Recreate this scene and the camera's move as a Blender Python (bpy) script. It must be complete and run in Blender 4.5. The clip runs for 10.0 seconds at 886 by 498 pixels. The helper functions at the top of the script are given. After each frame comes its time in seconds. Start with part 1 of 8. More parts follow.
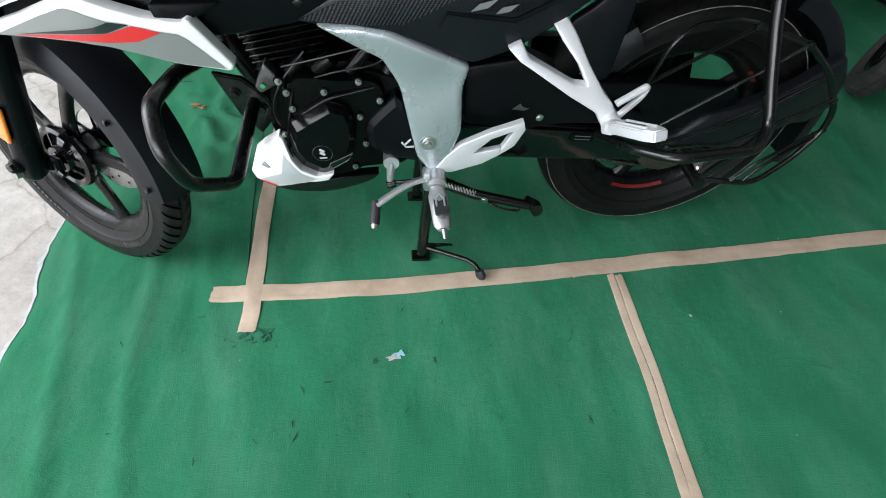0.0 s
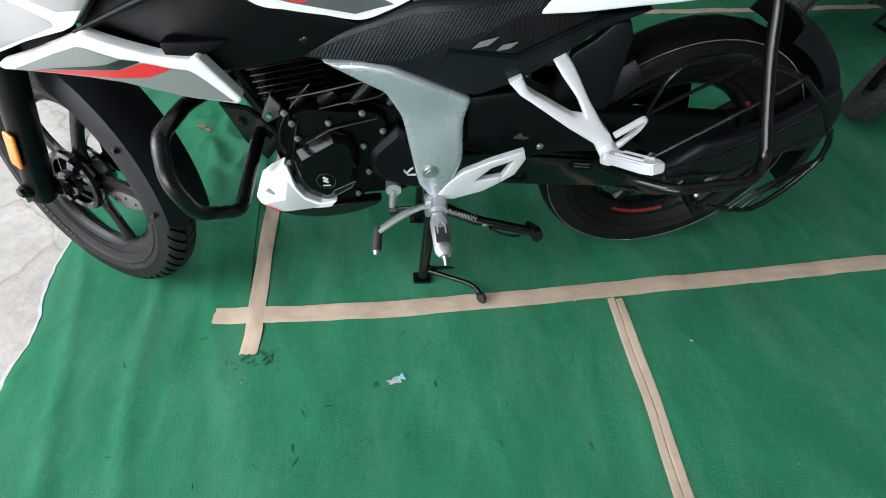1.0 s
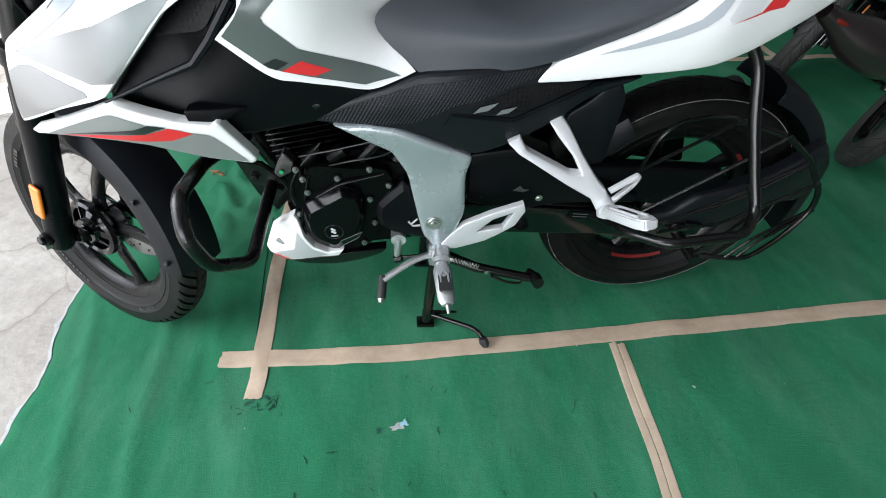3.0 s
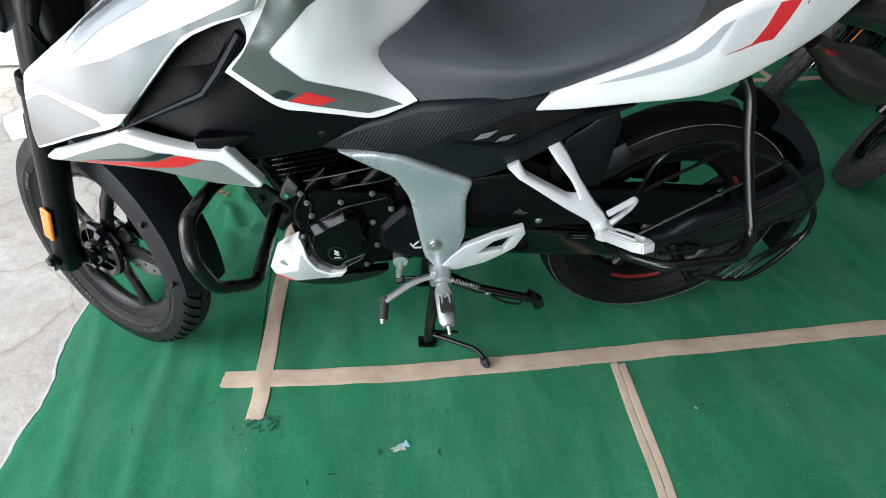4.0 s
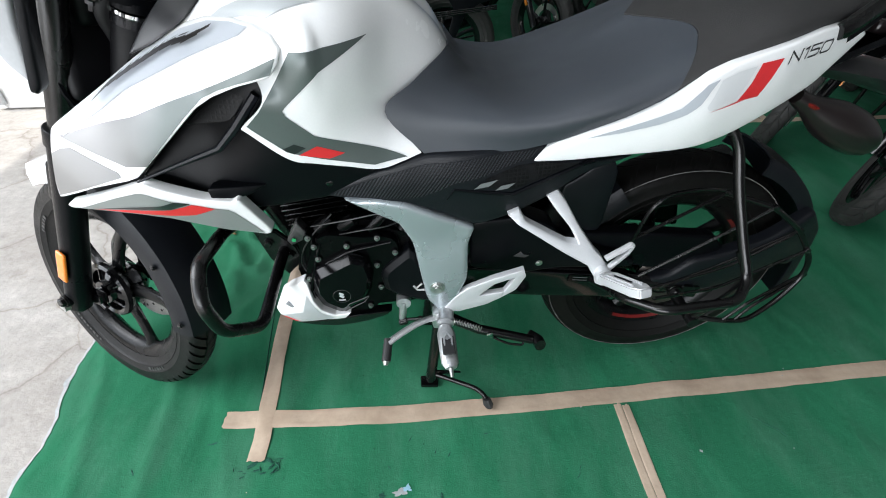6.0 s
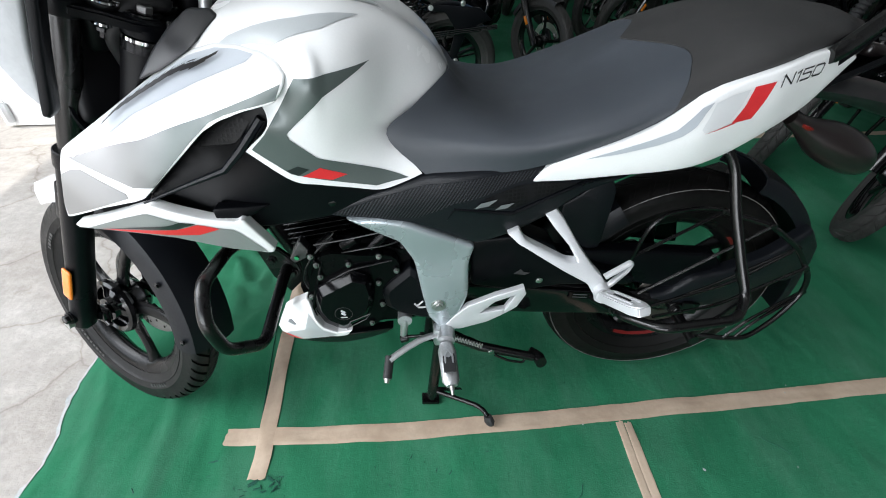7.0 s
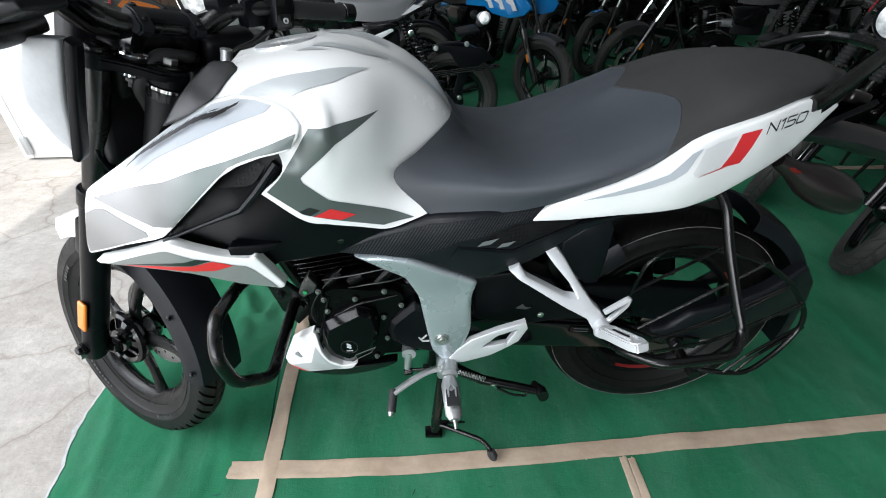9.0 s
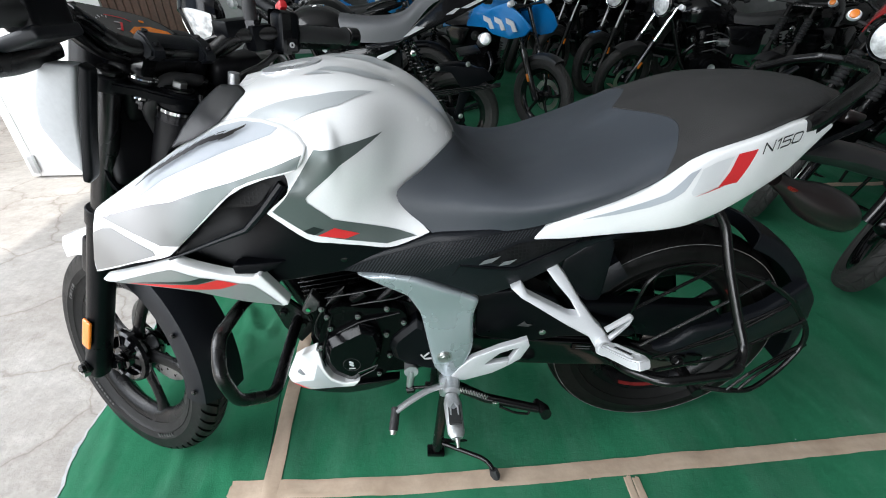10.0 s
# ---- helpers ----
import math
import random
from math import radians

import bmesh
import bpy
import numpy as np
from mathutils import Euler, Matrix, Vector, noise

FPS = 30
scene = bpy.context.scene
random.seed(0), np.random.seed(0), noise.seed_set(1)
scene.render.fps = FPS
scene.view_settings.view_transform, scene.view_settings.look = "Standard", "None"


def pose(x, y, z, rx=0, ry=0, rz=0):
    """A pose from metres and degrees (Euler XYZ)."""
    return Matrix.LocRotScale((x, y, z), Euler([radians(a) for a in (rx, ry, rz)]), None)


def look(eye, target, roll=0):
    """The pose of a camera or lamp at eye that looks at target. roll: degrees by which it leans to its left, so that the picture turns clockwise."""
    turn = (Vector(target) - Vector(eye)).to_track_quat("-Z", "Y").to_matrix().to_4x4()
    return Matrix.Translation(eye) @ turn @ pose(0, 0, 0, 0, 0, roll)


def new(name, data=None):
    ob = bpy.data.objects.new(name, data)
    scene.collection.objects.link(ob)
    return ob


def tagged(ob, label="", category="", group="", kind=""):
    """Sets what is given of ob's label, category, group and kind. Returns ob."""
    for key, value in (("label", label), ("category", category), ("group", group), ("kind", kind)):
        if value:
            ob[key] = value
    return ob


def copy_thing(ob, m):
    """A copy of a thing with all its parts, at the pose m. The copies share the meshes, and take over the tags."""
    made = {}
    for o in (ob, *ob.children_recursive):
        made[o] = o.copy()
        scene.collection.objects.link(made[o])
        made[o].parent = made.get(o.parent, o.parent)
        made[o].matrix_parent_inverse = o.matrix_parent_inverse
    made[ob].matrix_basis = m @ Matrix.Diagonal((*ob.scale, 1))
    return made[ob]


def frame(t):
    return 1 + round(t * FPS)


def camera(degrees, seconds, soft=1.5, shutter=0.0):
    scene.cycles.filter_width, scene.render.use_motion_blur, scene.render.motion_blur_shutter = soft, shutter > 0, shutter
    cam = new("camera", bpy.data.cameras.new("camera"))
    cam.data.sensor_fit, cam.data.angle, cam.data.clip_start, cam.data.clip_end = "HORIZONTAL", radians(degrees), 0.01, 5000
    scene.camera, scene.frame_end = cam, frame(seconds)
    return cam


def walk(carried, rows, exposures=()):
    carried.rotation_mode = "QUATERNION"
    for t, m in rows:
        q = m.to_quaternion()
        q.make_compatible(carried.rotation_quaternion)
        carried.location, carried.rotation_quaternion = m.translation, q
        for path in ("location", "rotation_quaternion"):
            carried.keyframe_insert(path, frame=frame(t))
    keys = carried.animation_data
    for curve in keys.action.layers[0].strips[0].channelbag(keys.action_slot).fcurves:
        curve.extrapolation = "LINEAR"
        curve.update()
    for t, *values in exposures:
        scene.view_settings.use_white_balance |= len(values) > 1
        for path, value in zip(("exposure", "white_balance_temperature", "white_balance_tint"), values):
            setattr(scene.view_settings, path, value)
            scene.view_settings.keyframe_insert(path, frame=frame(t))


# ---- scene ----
from mathutils.bvhtree import BVHTree
from mathutils.geometry import delaunay_2d_cdt

cam = camera(88.4, 10.0, soft=1.0)
PATH = [
    (0, (0.056, -0.905, 1.044), (0.194, 0.324, -0.527), 1.0),
    (0.5, (0.055, -0.896, 1.056), (0.193, 0.357, -0.497), 1.1),
    (1, (0.06, -0.893, 1.067), (0.191, 0.386, -0.465), 0.9),
    (1.5, (0.06, -0.891, 1.08), (0.188, 0.416, -0.429), 0.9),
    (2, (0.06, -0.891, 1.089), (0.187, 0.447, -0.393), 0.8),
    (2.5, (0.061, -0.89, 1.099), (0.186, 0.475, -0.357), 0.6),
    (4, (0.063, -0.894, 1.127), (0.181, 0.549, -0.252), 0.2),
    (4.5, (0.065, -0.897, 1.134), (0.18, 0.574, -0.215), 0.0),
    (5, (0.065, -0.898, 1.142), (0.18, 0.598, -0.181), -0.0),
    (5.5, (0.063, -0.897, 1.151), (0.177, 0.621, -0.147), -0.0),
    (7, (0.066, -0.9, 1.173), (0.172, 0.676, -0.053), -0.3),
    (7.5, (0.065, -0.902, 1.18), (0.169, 0.69, -0.025), -0.3),
    (8, (0.062, -0.906, 1.189), (0.165, 0.704, 0.007), -0.3),
    (8.5, (0.064, -0.91, 1.198), (0.162, 0.719, 0.043), -0.4),
    (9, (0.065, -0.917, 1.205), (0.16, 0.733, 0.079), -0.4),
    (9.5, (0.064, -0.922, 1.211), (0.158, 0.748, 0.114), -0.5),
    (10, (0.064, -0.923, 1.214), (0.154, 0.765, 0.147), -0.6),
]
walk(cam, [(t, look(eye, target, roll)) for t, eye, target, roll in PATH], exposures=[(0.0, 0.38), (3.0, 0.31), (10.0, 0.28)])

# ---- daylight ----
world = bpy.data.worlds.new("sky")
scene.world = world
world.use_nodes = True
wn = world.node_tree
sky = wn.nodes.new("ShaderNodeTexSky")
sky.sky_type, sky.sun_disc = "NISHITA", False
sky.sun_elevation, sky.sun_rotation = radians(50), radians(-80)
wn.links.new(sky.outputs[0], wn.nodes["Background"].inputs[0])
wn.nodes["Background"].inputs[1].default_value = 0.08

sun = new("sun", bpy.data.lights.new("sun", "SUN"))
sun.data.energy, sun.data.angle, sun.data.color = 2.5, radians(0.6), (1.0, 0.95, 0.88)
sun.matrix_world = look((-6, -1.0, 8), (0, 0, 0))


def area_light(name, eye, target, w, h, watts, colour=(0.92, 0.955, 1.0)):
    d = bpy.data.lights.new(name, "AREA")
    d.shape, d.size, d.size_y, d.energy, d.color = "RECTANGLE", w, h, watts, colour
    ob = new(name, d)
    ob.matrix_world = look(eye, target)
    return ob


# added area lamps stand in for daylight from the unseen open front, left and behind
area_light("open_front_light", (-4.2, -1.3, 2.2), (-0.6, -0.2, 0.2), 4.5, 3.0, 133)
area_light("high_front_fill", (-3.6, -1.2, 3.4), (-1.6, -0.7, 0.0), 3.6, 3.6, 214)
# low fill lamp added behind the camera to brighten the bike's near side
area_light("side_fill_light", (-1.7, -4.2, 1.05), (-0.5, 0.0, 0.95), 4.2, 1.8, 148)

# ---- materials ----


def material(name, colour, rough=0.5, metal=0.0, spec=0.5, coat=0.0, grain=0.0, scale=60.0, bump=0.0, spread=0.25, large=4.0, rough_var=0.0):
    """A surface with colour variation at two scales, fine relief and uneven gloss, in object space."""
    m = bpy.data.materials.new(name)
    m.use_nodes = True
    t = m.node_tree
    b = t.nodes["Principled BSDF"]
    b.inputs["Base Color"].default_value = (*colour, 1)
    b.inputs["Roughness"].default_value = rough
    b.inputs["Metallic"].default_value = metal
    b.inputs["Specular IOR Level"].default_value = spec
    b.inputs["Coat Weight"].default_value = coat
    b.inputs["Coat Roughness"].default_value = 0.04
    co = t.nodes.new("ShaderNodeTexCoord").outputs["Object"]

    def tex(s, detail=4.0):
        n = t.nodes.new("ShaderNodeTexNoise")
        n.inputs["Scale"].default_value, n.inputs["Detail"].default_value = s, detail
        t.links.new(co, n.inputs["Vector"])
        return n.outputs["Fac"]

    if grain:
        fine, wide = tex(scale), tex(large)
        mix = t.nodes.new("ShaderNodeMath")
        mix.operation = "ADD"
        t.links.new(fine, mix.inputs[0])
        t.links.new(wide, mix.inputs[1])
        ramp = t.nodes.new("ShaderNodeMapRange")
        ramp.inputs["From Min"].default_value, ramp.inputs["From Max"].default_value = 1 - spread, 1 + spread
        ramp.inputs["To Min"].default_value, ramp.inputs["To Max"].default_value = 1 - grain, 1 + grain
        t.links.new(mix.outputs[0], ramp.inputs["Value"])
        mul = t.nodes.new("ShaderNodeVectorMath")
        mul.operation = "SCALE"
        mul.inputs[0].default_value = colour
        t.links.new(ramp.outputs[0], mul.inputs["Scale"])
        t.links.new(mul.outputs[0], b.inputs["Base Color"])
    if rough_var:
        rr = t.nodes.new("ShaderNodeMapRange")
        rr.inputs["From Min"].default_value, rr.inputs["From Max"].default_value = 0.3, 0.7
        rr.inputs["To Min"].default_value, rr.inputs["To Max"].default_value = max(0.02, rough - rough_var), rough + rough_var
        t.links.new(tex(large * 3), rr.inputs["Value"])
        t.links.new(rr.outputs[0], b.inputs["Roughness"])
    if bump:
        bp = t.nodes.new("ShaderNodeBump")
        bp.inputs["Strength"].default_value, bp.inputs["Distance"].default_value = 1.0, bump
        t.links.new(tex(scale * 2.0, 6.0), bp.inputs["Height"])
        t.links.new(bp.outputs[0], b.inputs["Normal"])
    return m


WHITE = material("pearl_white_paint", (0.79, 0.80, 0.80), 0.26, spec=0.5, coat=0.5, grain=0.015, scale=300, rough_var=0.015)
SILVER_PAINT = material("silver_grey_paint", (0.40, 0.45, 0.475), 0.27, metal=0.55, grain=0.02, scale=900, rough_var=0.05)
BRACKET = material("silver_white_paint", (0.56, 0.57, 0.585), 0.34, metal=0.3, grain=0.04, scale=400, rough_var=0.06)
GREY_DECAL = material("graphite_grey_film", (0.088, 0.108, 0.103), 0.34, spec=0.45, metal=0.12, coat=0.1, grain=0.05, scale=700)
LIGHT_DECAL = material("light_silver_film", (0.40, 0.425, 0.435), 0.4, metal=0.1, coat=0.05, grain=0.04, scale=700)
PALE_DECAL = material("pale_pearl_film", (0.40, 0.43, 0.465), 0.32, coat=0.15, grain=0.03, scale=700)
PEARL_DECAL = material("pale_grey_film", (0.62, 0.635, 0.645), 0.32, coat=0.15, grain=0.03, scale=700)
EMBLEM = material("bronze_grey_chrome", (0.035, 0.033, 0.031), 0.28, metal=0.6, grain=0.15, scale=120)
FROSTED = material("frosted_grey_plastic", (0.36, 0.37, 0.38), 0.45, grain=0.05, scale=120, bump=0.0002)
CAP_METAL = material("satin_cap_metal", (0.70, 0.72, 0.74), 0.34, metal=0.7, grain=0.08, scale=200, rough_var=0.08)
BLACK_DECAL = material("black_film", (0.015, 0.016, 0.018), 0.3, coat=0.4)
RED = material("red_film", (0.62, 0.025, 0.03), 0.32, coat=0.4, grain=0.04, scale=300)
# copy of the matt black plastic with its bluish sheen put into the colour
SHEEN_PLASTIC = material("sheen_black_plastic", (0.0055, 0.0065, 0.0088), 0.38, spec=0.26, grain=0.15, scale=500, bump=0.0002, rough_var=0.06)
WING_GREY = material("mid_grey_film", (0.22, 0.24, 0.232), 0.34, spec=0.45, metal=0.12, coat=0.1, grain=0.05, scale=700)
PLASTIC = material("matt_black_plastic", (0.0026, 0.0030, 0.0040), 0.33, spec=0.13, grain=0.15, scale=500, bump=0.0002, rough_var=0.06)
RIM_BLACK = material("satin_black_rim", (0.003, 0.003, 0.0034), 0.26, spec=0.22, grain=0.15, scale=200, rough_var=0.08)
GLOSS_BLACK = material("gloss_black_paint", (0.0025, 0.0025, 0.003), 0.14, spec=0.4, coat=0.2, grain=0.1, scale=200, rough_var=0.05)
TUBE_BLACK = material("black_powder_coat", (0.0026, 0.0025, 0.0027), 0.24, spec=0.5, grain=0.15, scale=900, bump=0.0001, rough_var=0.08)
ENGINE_BLACK = material("black_engine_paint", (0.0022, 0.0022, 0.0025), 0.2, spec=0.14, grain=0.2, scale=400, bump=0.0002, rough_var=0.1)
CASE_BLACK = material("polished_black_cover", (0.0025, 0.0025, 0.003), 0.10, spec=0.2, coat=0.0, grain=0.1, scale=200, rough_var=0.04)
PARKED_TYRE = material("dust_grey_tyre", (0.022, 0.021, 0.020), 0.7, grain=0.3, scale=60, bump=0.0004)
PARKED_GUARD = material("dusty_black_guard", (0.014, 0.014, 0.015), 0.32, spec=0.5, grain=0.3, scale=40)
SMOKE = material("smoked_grey_plastic", (0.014, 0.0145, 0.016), 0.34, spec=0.3, grain=0.15, scale=12)
CAST_DARK = material("dark_cast_alloy", (0.09, 0.09, 0.09), 0.4, metal=0.7, grain=0.2, scale=100)
SCUFF = material("dull_scuffed_plastic", (0.05, 0.05, 0.052), 0.6)
ACCENT = material("grey_accent_paint", (0.22, 0.23, 0.24), 0.3, metal=0.4)
RUBBER = material("tyre_rubber", (0.0085, 0.0083, 0.0082), 0.5, spec=0.2, grain=0.25, scale=180, bump=0.0004, rough_var=0.1)
GRIP_RUBBER = material("soft_black_rubber", (0.016, 0.016, 0.017), 0.6, grain=0.2, scale=300, bump=0.0003)
CABLE = material("black_cable_sheath", (0.006, 0.006, 0.0065), 0.3, spec=0.5)
STEEL = material("zinc_steel", (0.55, 0.55, 0.54), 0.32, metal=1.0, grain=0.12, scale=120, rough_var=0.1)
CAST = material("cast_aluminium", (0.50, 0.51, 0.52), 0.42, metal=0.85, grain=0.12, scale=200, bump=0.0004, rough_var=0.1)
CHROME = material("chrome", (0.8, 0.8, 0.8), 0.08, metal=1.0, rough_var=0.03)
VINYL = material("black_seat_vinyl", (0.032, 0.038, 0.047), 0.46, spec=0.6, grain=0.12, scale=700, bump=0.0003, rough_var=0.06)
SEAT_GREY = material("grey_seat_vinyl", (0.075, 0.078, 0.083), 0.5, grain=0.12, scale=500, bump=0.0003)
VINYL_DARK = material("grained_seat_vinyl", (0.027, 0.0268, 0.0268), 0.6, spec=0.4, grain=0.25, scale=900, bump=0.0006, rough_var=0.06)
ORANGE = material("amber_reflector", (0.75, 0.20, 0.015), 0.22, coat=0.6, grain=0.1, scale=500, bump=0.0004)
RED_GLINT = material("red_lens_reflection", (0.10, 0.006, 0.004), 0.25, coat=0.2)
# clear glass; its bright reflections are put into a pale mottled colour
CLEAR_LENS = material("pale_reflection_lens", (0.70, 0.71, 0.72), 0.16, metal=0.1, coat=0.5, grain=0.5, scale=30, bump=0.0015)
BLUE = material("gloss_blue_paint", (0.006, 0.19, 0.52), 0.2, metal=0.3, coat=0.8, grain=0.05, scale=200)
DEEP_RED = material("gloss_deep_red_paint", (0.25, 0.01, 0.012), 0.2, coat=0.8, grain=0.05, scale=200)
CHAIN = material("oiled_chain_steel", (0.10, 0.09, 0.08), 0.4, metal=0.8, grain=0.3, scale=300)
SHUTTER = material("brown_shutter_wood", (0.075, 0.035, 0.022), 0.5, grain=0.3, scale=30)
RED_RIM = material("red_rim_stripe", (0.13, 0.008, 0.007), 0.35)
DARK_CHROME = material("dark_chrome", (0.016, 0.016, 0.018), 0.25, metal=0.5, grain=0.1, scale=100)
DUSTY_RUBBER = material("dusty_tyre_rubber", (0.0045, 0.0043, 0.0041), 0.48, spec=0.16, grain=0.3, scale=60, bump=0.0003, rough_var=0.1)
SMOKED_LENS = material("smoked_dark_lens", (0.010, 0.0075, 0.0075), 0.28, coat=0.1)
# the glass's reflection is put into the base colour as grey
DIAL_GLASS = material("grey_reflection_dial_glass", (0.085, 0.085, 0.082), 0.2, spec=0.35)
BOLT_STEEL = material("dull_bolt_steel", (0.34, 0.34, 0.34), 0.34, metal=1.0, grain=0.15, scale=200)
MOULD_DUST = material("dusty_mould_line", (0.16, 0.155, 0.15), 0.7, grain=0.5, scale=40)
WRITING = material("pale_grey_print", (0.40, 0.40, 0.40), 0.5)
# frame black, also on the filler box that darkens the shroud gap
DARK_FILL = material("dark_frame_and_fill", (0.004, 0.004, 0.005), 0.5, spec=0.25, grain=0.2, scale=200)


def node_material(name):
    m = bpy.data.materials.new(name)
    m.use_nodes = True
    t = m.node_tree
    return m, t, t.nodes["Principled BSDF"]


def noise_node(t, co, s, detail=4.0, rough=0.5):
    n = t.nodes.new("ShaderNodeTexNoise")
    n.inputs["Scale"].default_value, n.inputs["Detail"].default_value, n.inputs["Roughness"].default_value = s, detail, rough
    t.links.new(co, n.inputs["Vector"])
    return n.outputs["Fac"]


def ramp_node(t, fac, stops):
    r = t.nodes.new("ShaderNodeValToRGB")
    e = r.color_ramp.elements
    e[0].position, e[0].color = stops[0][0], (*stops[0][1], 1)
    e[1].position, e[1].color = stops[-1][0], (*stops[-1][1], 1)
    for p, c in stops[1:-1]:
        e.new(p).color = (*c, 1)
    t.links.new(fac, r.inputs[0])
    return r.outputs[0]


def mix_node(t, fac, a, b, mode="MIX"):
    m = t.nodes.new("ShaderNodeMix")
    m.data_type, m.blend_type = "RGBA", mode
    if isinstance(fac, float):
        m.inputs[0].default_value = fac
    else:
        t.links.new(fac, m.inputs[0])
    t.links.new(a, m.inputs[6])
    t.links.new(b, m.inputs[7])
    return m.outputs[2]


def stretched(t, co, scale, rz=0.0):
    n = t.nodes.new("ShaderNodeMapping")
    n.inputs["Scale"].default_value, n.inputs["Rotation"].default_value = scale, (0, 0, radians(rz))
    t.links.new(co, n.inputs["Vector"])
    return n.outputs[0]


def bump_node(t, height, dist, under=None):
    n = t.nodes.new("ShaderNodeBump")
    n.inputs["Strength"].default_value, n.inputs["Distance"].default_value = 1.0, dist
    t.links.new(height, n.inputs["Height"])
    if under is not None:
        t.links.new(under, n.inputs["Normal"])
    return n.outputs[0]


def make_carpet():
    m, t, b = node_material("green_felt_carpet")
    co = t.nodes.new("ShaderNodeTexCoord").outputs["Object"]
    base = ramp_node(t, noise_node(t, co, 2.2, 5), [(0.3, (0.014, 0.125, 0.060)), (0.7, (0.023, 0.178, 0.088))])
    fibre = ramp_node(t, noise_node(t, co, 330, 4, 0.7), [(0.25, (0.86, 0.86, 0.86)), (0.75, (1.10, 1.10, 1.10))])
    wear = ramp_node(t, noise_node(t, stretched(t, co, (9, 3.5, 1), 12), 1.0, 6, 0.6), [(0.3, (0.95, 0.95, 0.95)), (0.7, (1.04, 1.04, 1.04))])
    col = mix_node(t, 1.0, mix_node(t, 1.0, base, fibre, "MULTIPLY"), wear, "MULTIPLY")
    dust = ramp_node(t, noise_node(t, stretched(t, co, (3.5, 1.2, 1), -20), 1.6, 6, 0.65), [(0.45, (0, 0, 0)), (0.75, (0.34, 0.34, 0.34))])
    pale = t.nodes.new("ShaderNodeRGB")
    pale.outputs[0].default_value = (0.11, 0.235, 0.17, 1)
    col = mix_node(t, dust, col, pale.outputs[0])
    specks = ramp_node(t, noise_node(t, co, 75, 2), [(0.73, (0, 0, 0)), (0.78, (0.5, 0.5, 0.5))])
    dark = t.nodes.new("ShaderNodeRGB")
    dark.outputs[0].default_value = (0.006, 0.05, 0.03, 1)
    col = mix_node(t, specks, col, dark.outputs[0])
    t.links.new(col, b.inputs["Base Color"])
    b.inputs["Roughness"].default_value = 0.92
    b.inputs["Specular IOR Level"].default_value = 0.2
    n0 = bump_node(t, noise_node(t, co, 70, 3, 0.6), 0.0013)
    n1 = bump_node(t, noise_node(t, co, 420, 3), 0.0012, n0)
    n2 = bump_node(t, noise_node(t, stretched(t, co, (7, 5, 1), 20), 1.5, 4), 0.004, n1)
    t.links.new(n2, b.inputs["Normal"])
    return m


def make_concrete():
    m, t, b = node_material("worn_pale_concrete")
    co = t.nodes.new("ShaderNodeTexCoord").outputs["Object"]
    a = ramp_node(t, noise_node(t, co, 1.6, 8, 0.6), [(0.3, (0.33, 0.300, 0.270)), (0.7, (0.47, 0.445, 0.415))])
    s = ramp_node(t, noise_node(t, co, 28, 6, 0.7), [(0.3, (0.85, 0.85, 0.85)), (0.7, (1.08, 1.08, 1.08))])
    pale = ramp_node(t, noise_node(t, stretched(t, co, (2.2, 4.5, 1), 35), 1.0, 9, 0.72), [(0.46, (1.0, 1.0, 1.0)), (0.60, (1.18, 1.19, 1.20))])
    blot_ = ramp_node(t, noise_node(t, co, 7.5, 5, 0.7), [(0.60, (1.0, 1.0, 1.0)), (0.72, (0.78, 0.75, 0.72))])
    col = mix_node(t, 1.0, mix_node(t, 1.0, mix_node(t, 1.0, a, s, "MULTIPLY"), pale, "MULTIPLY"), blot_, "MULTIPLY")
    warp = t.nodes.new("ShaderNodeVectorMath")
    warp.operation = "MULTIPLY_ADD"
    warp.inputs[1].default_value = (0.35, 0.35, 0.35)
    cloud = t.nodes.new("ShaderNodeTexNoise")
    cloud.inputs["Scale"].default_value, cloud.inputs["Detail"].default_value = 3.0, 6.0
    t.links.new(co, cloud.inputs["Vector"])
    t.links.new(cloud.outputs["Color"], warp.inputs[0])
    t.links.new(co, warp.inputs[2])
    cell = t.nodes.new("ShaderNodeTexVoronoi")
    cell.feature = "DISTANCE_TO_EDGE"
    cell.inputs["Scale"].default_value = 2.1
    t.links.new(warp.outputs[0], cell.inputs["Vector"])
    crack = ramp_node(t, cell.outputs["Distance"], [(0.0, (0.70, 0.67, 0.64)), (0.012, (0.93, 0.92, 0.91)), (0.05, (1.0, 1.0, 1.0))])
    col = mix_node(t, 1.0, col, crack, "MULTIPLY")
    t.links.new(col, b.inputs["Base Color"])
    b.inputs["Roughness"].default_value = 0.8
    t.links.new(bump_node(t, noise_node(t, co, 60, 6, 0.7), 0.003), b.inputs["Normal"])
    return m


def make_tape():
    m, t, b = node_material("brown_packing_tape")
    co = t.nodes.new("ShaderNodeTexCoord").outputs["Object"]
    a = ramp_node(t, noise_node(t, co, 9, 5), [(0.3, (0.42, 0.32, 0.235)), (0.7, (0.54, 0.43, 0.33))])
    s = ramp_node(t, noise_node(t, co, 38, 6, 0.7), [(0.3, (0.90, 0.895, 0.89)), (0.75, (1.07, 1.07, 1.07))])
    t.links.new(mix_node(t, 1.0, a, s, "MULTIPLY"), b.inputs["Base Color"])
    b.inputs["Roughness"].default_value = 0.42
    t.links.new(bump_node(t, noise_node(t, co, 45, 5), 0.0009), b.inputs["Normal"])
    return m


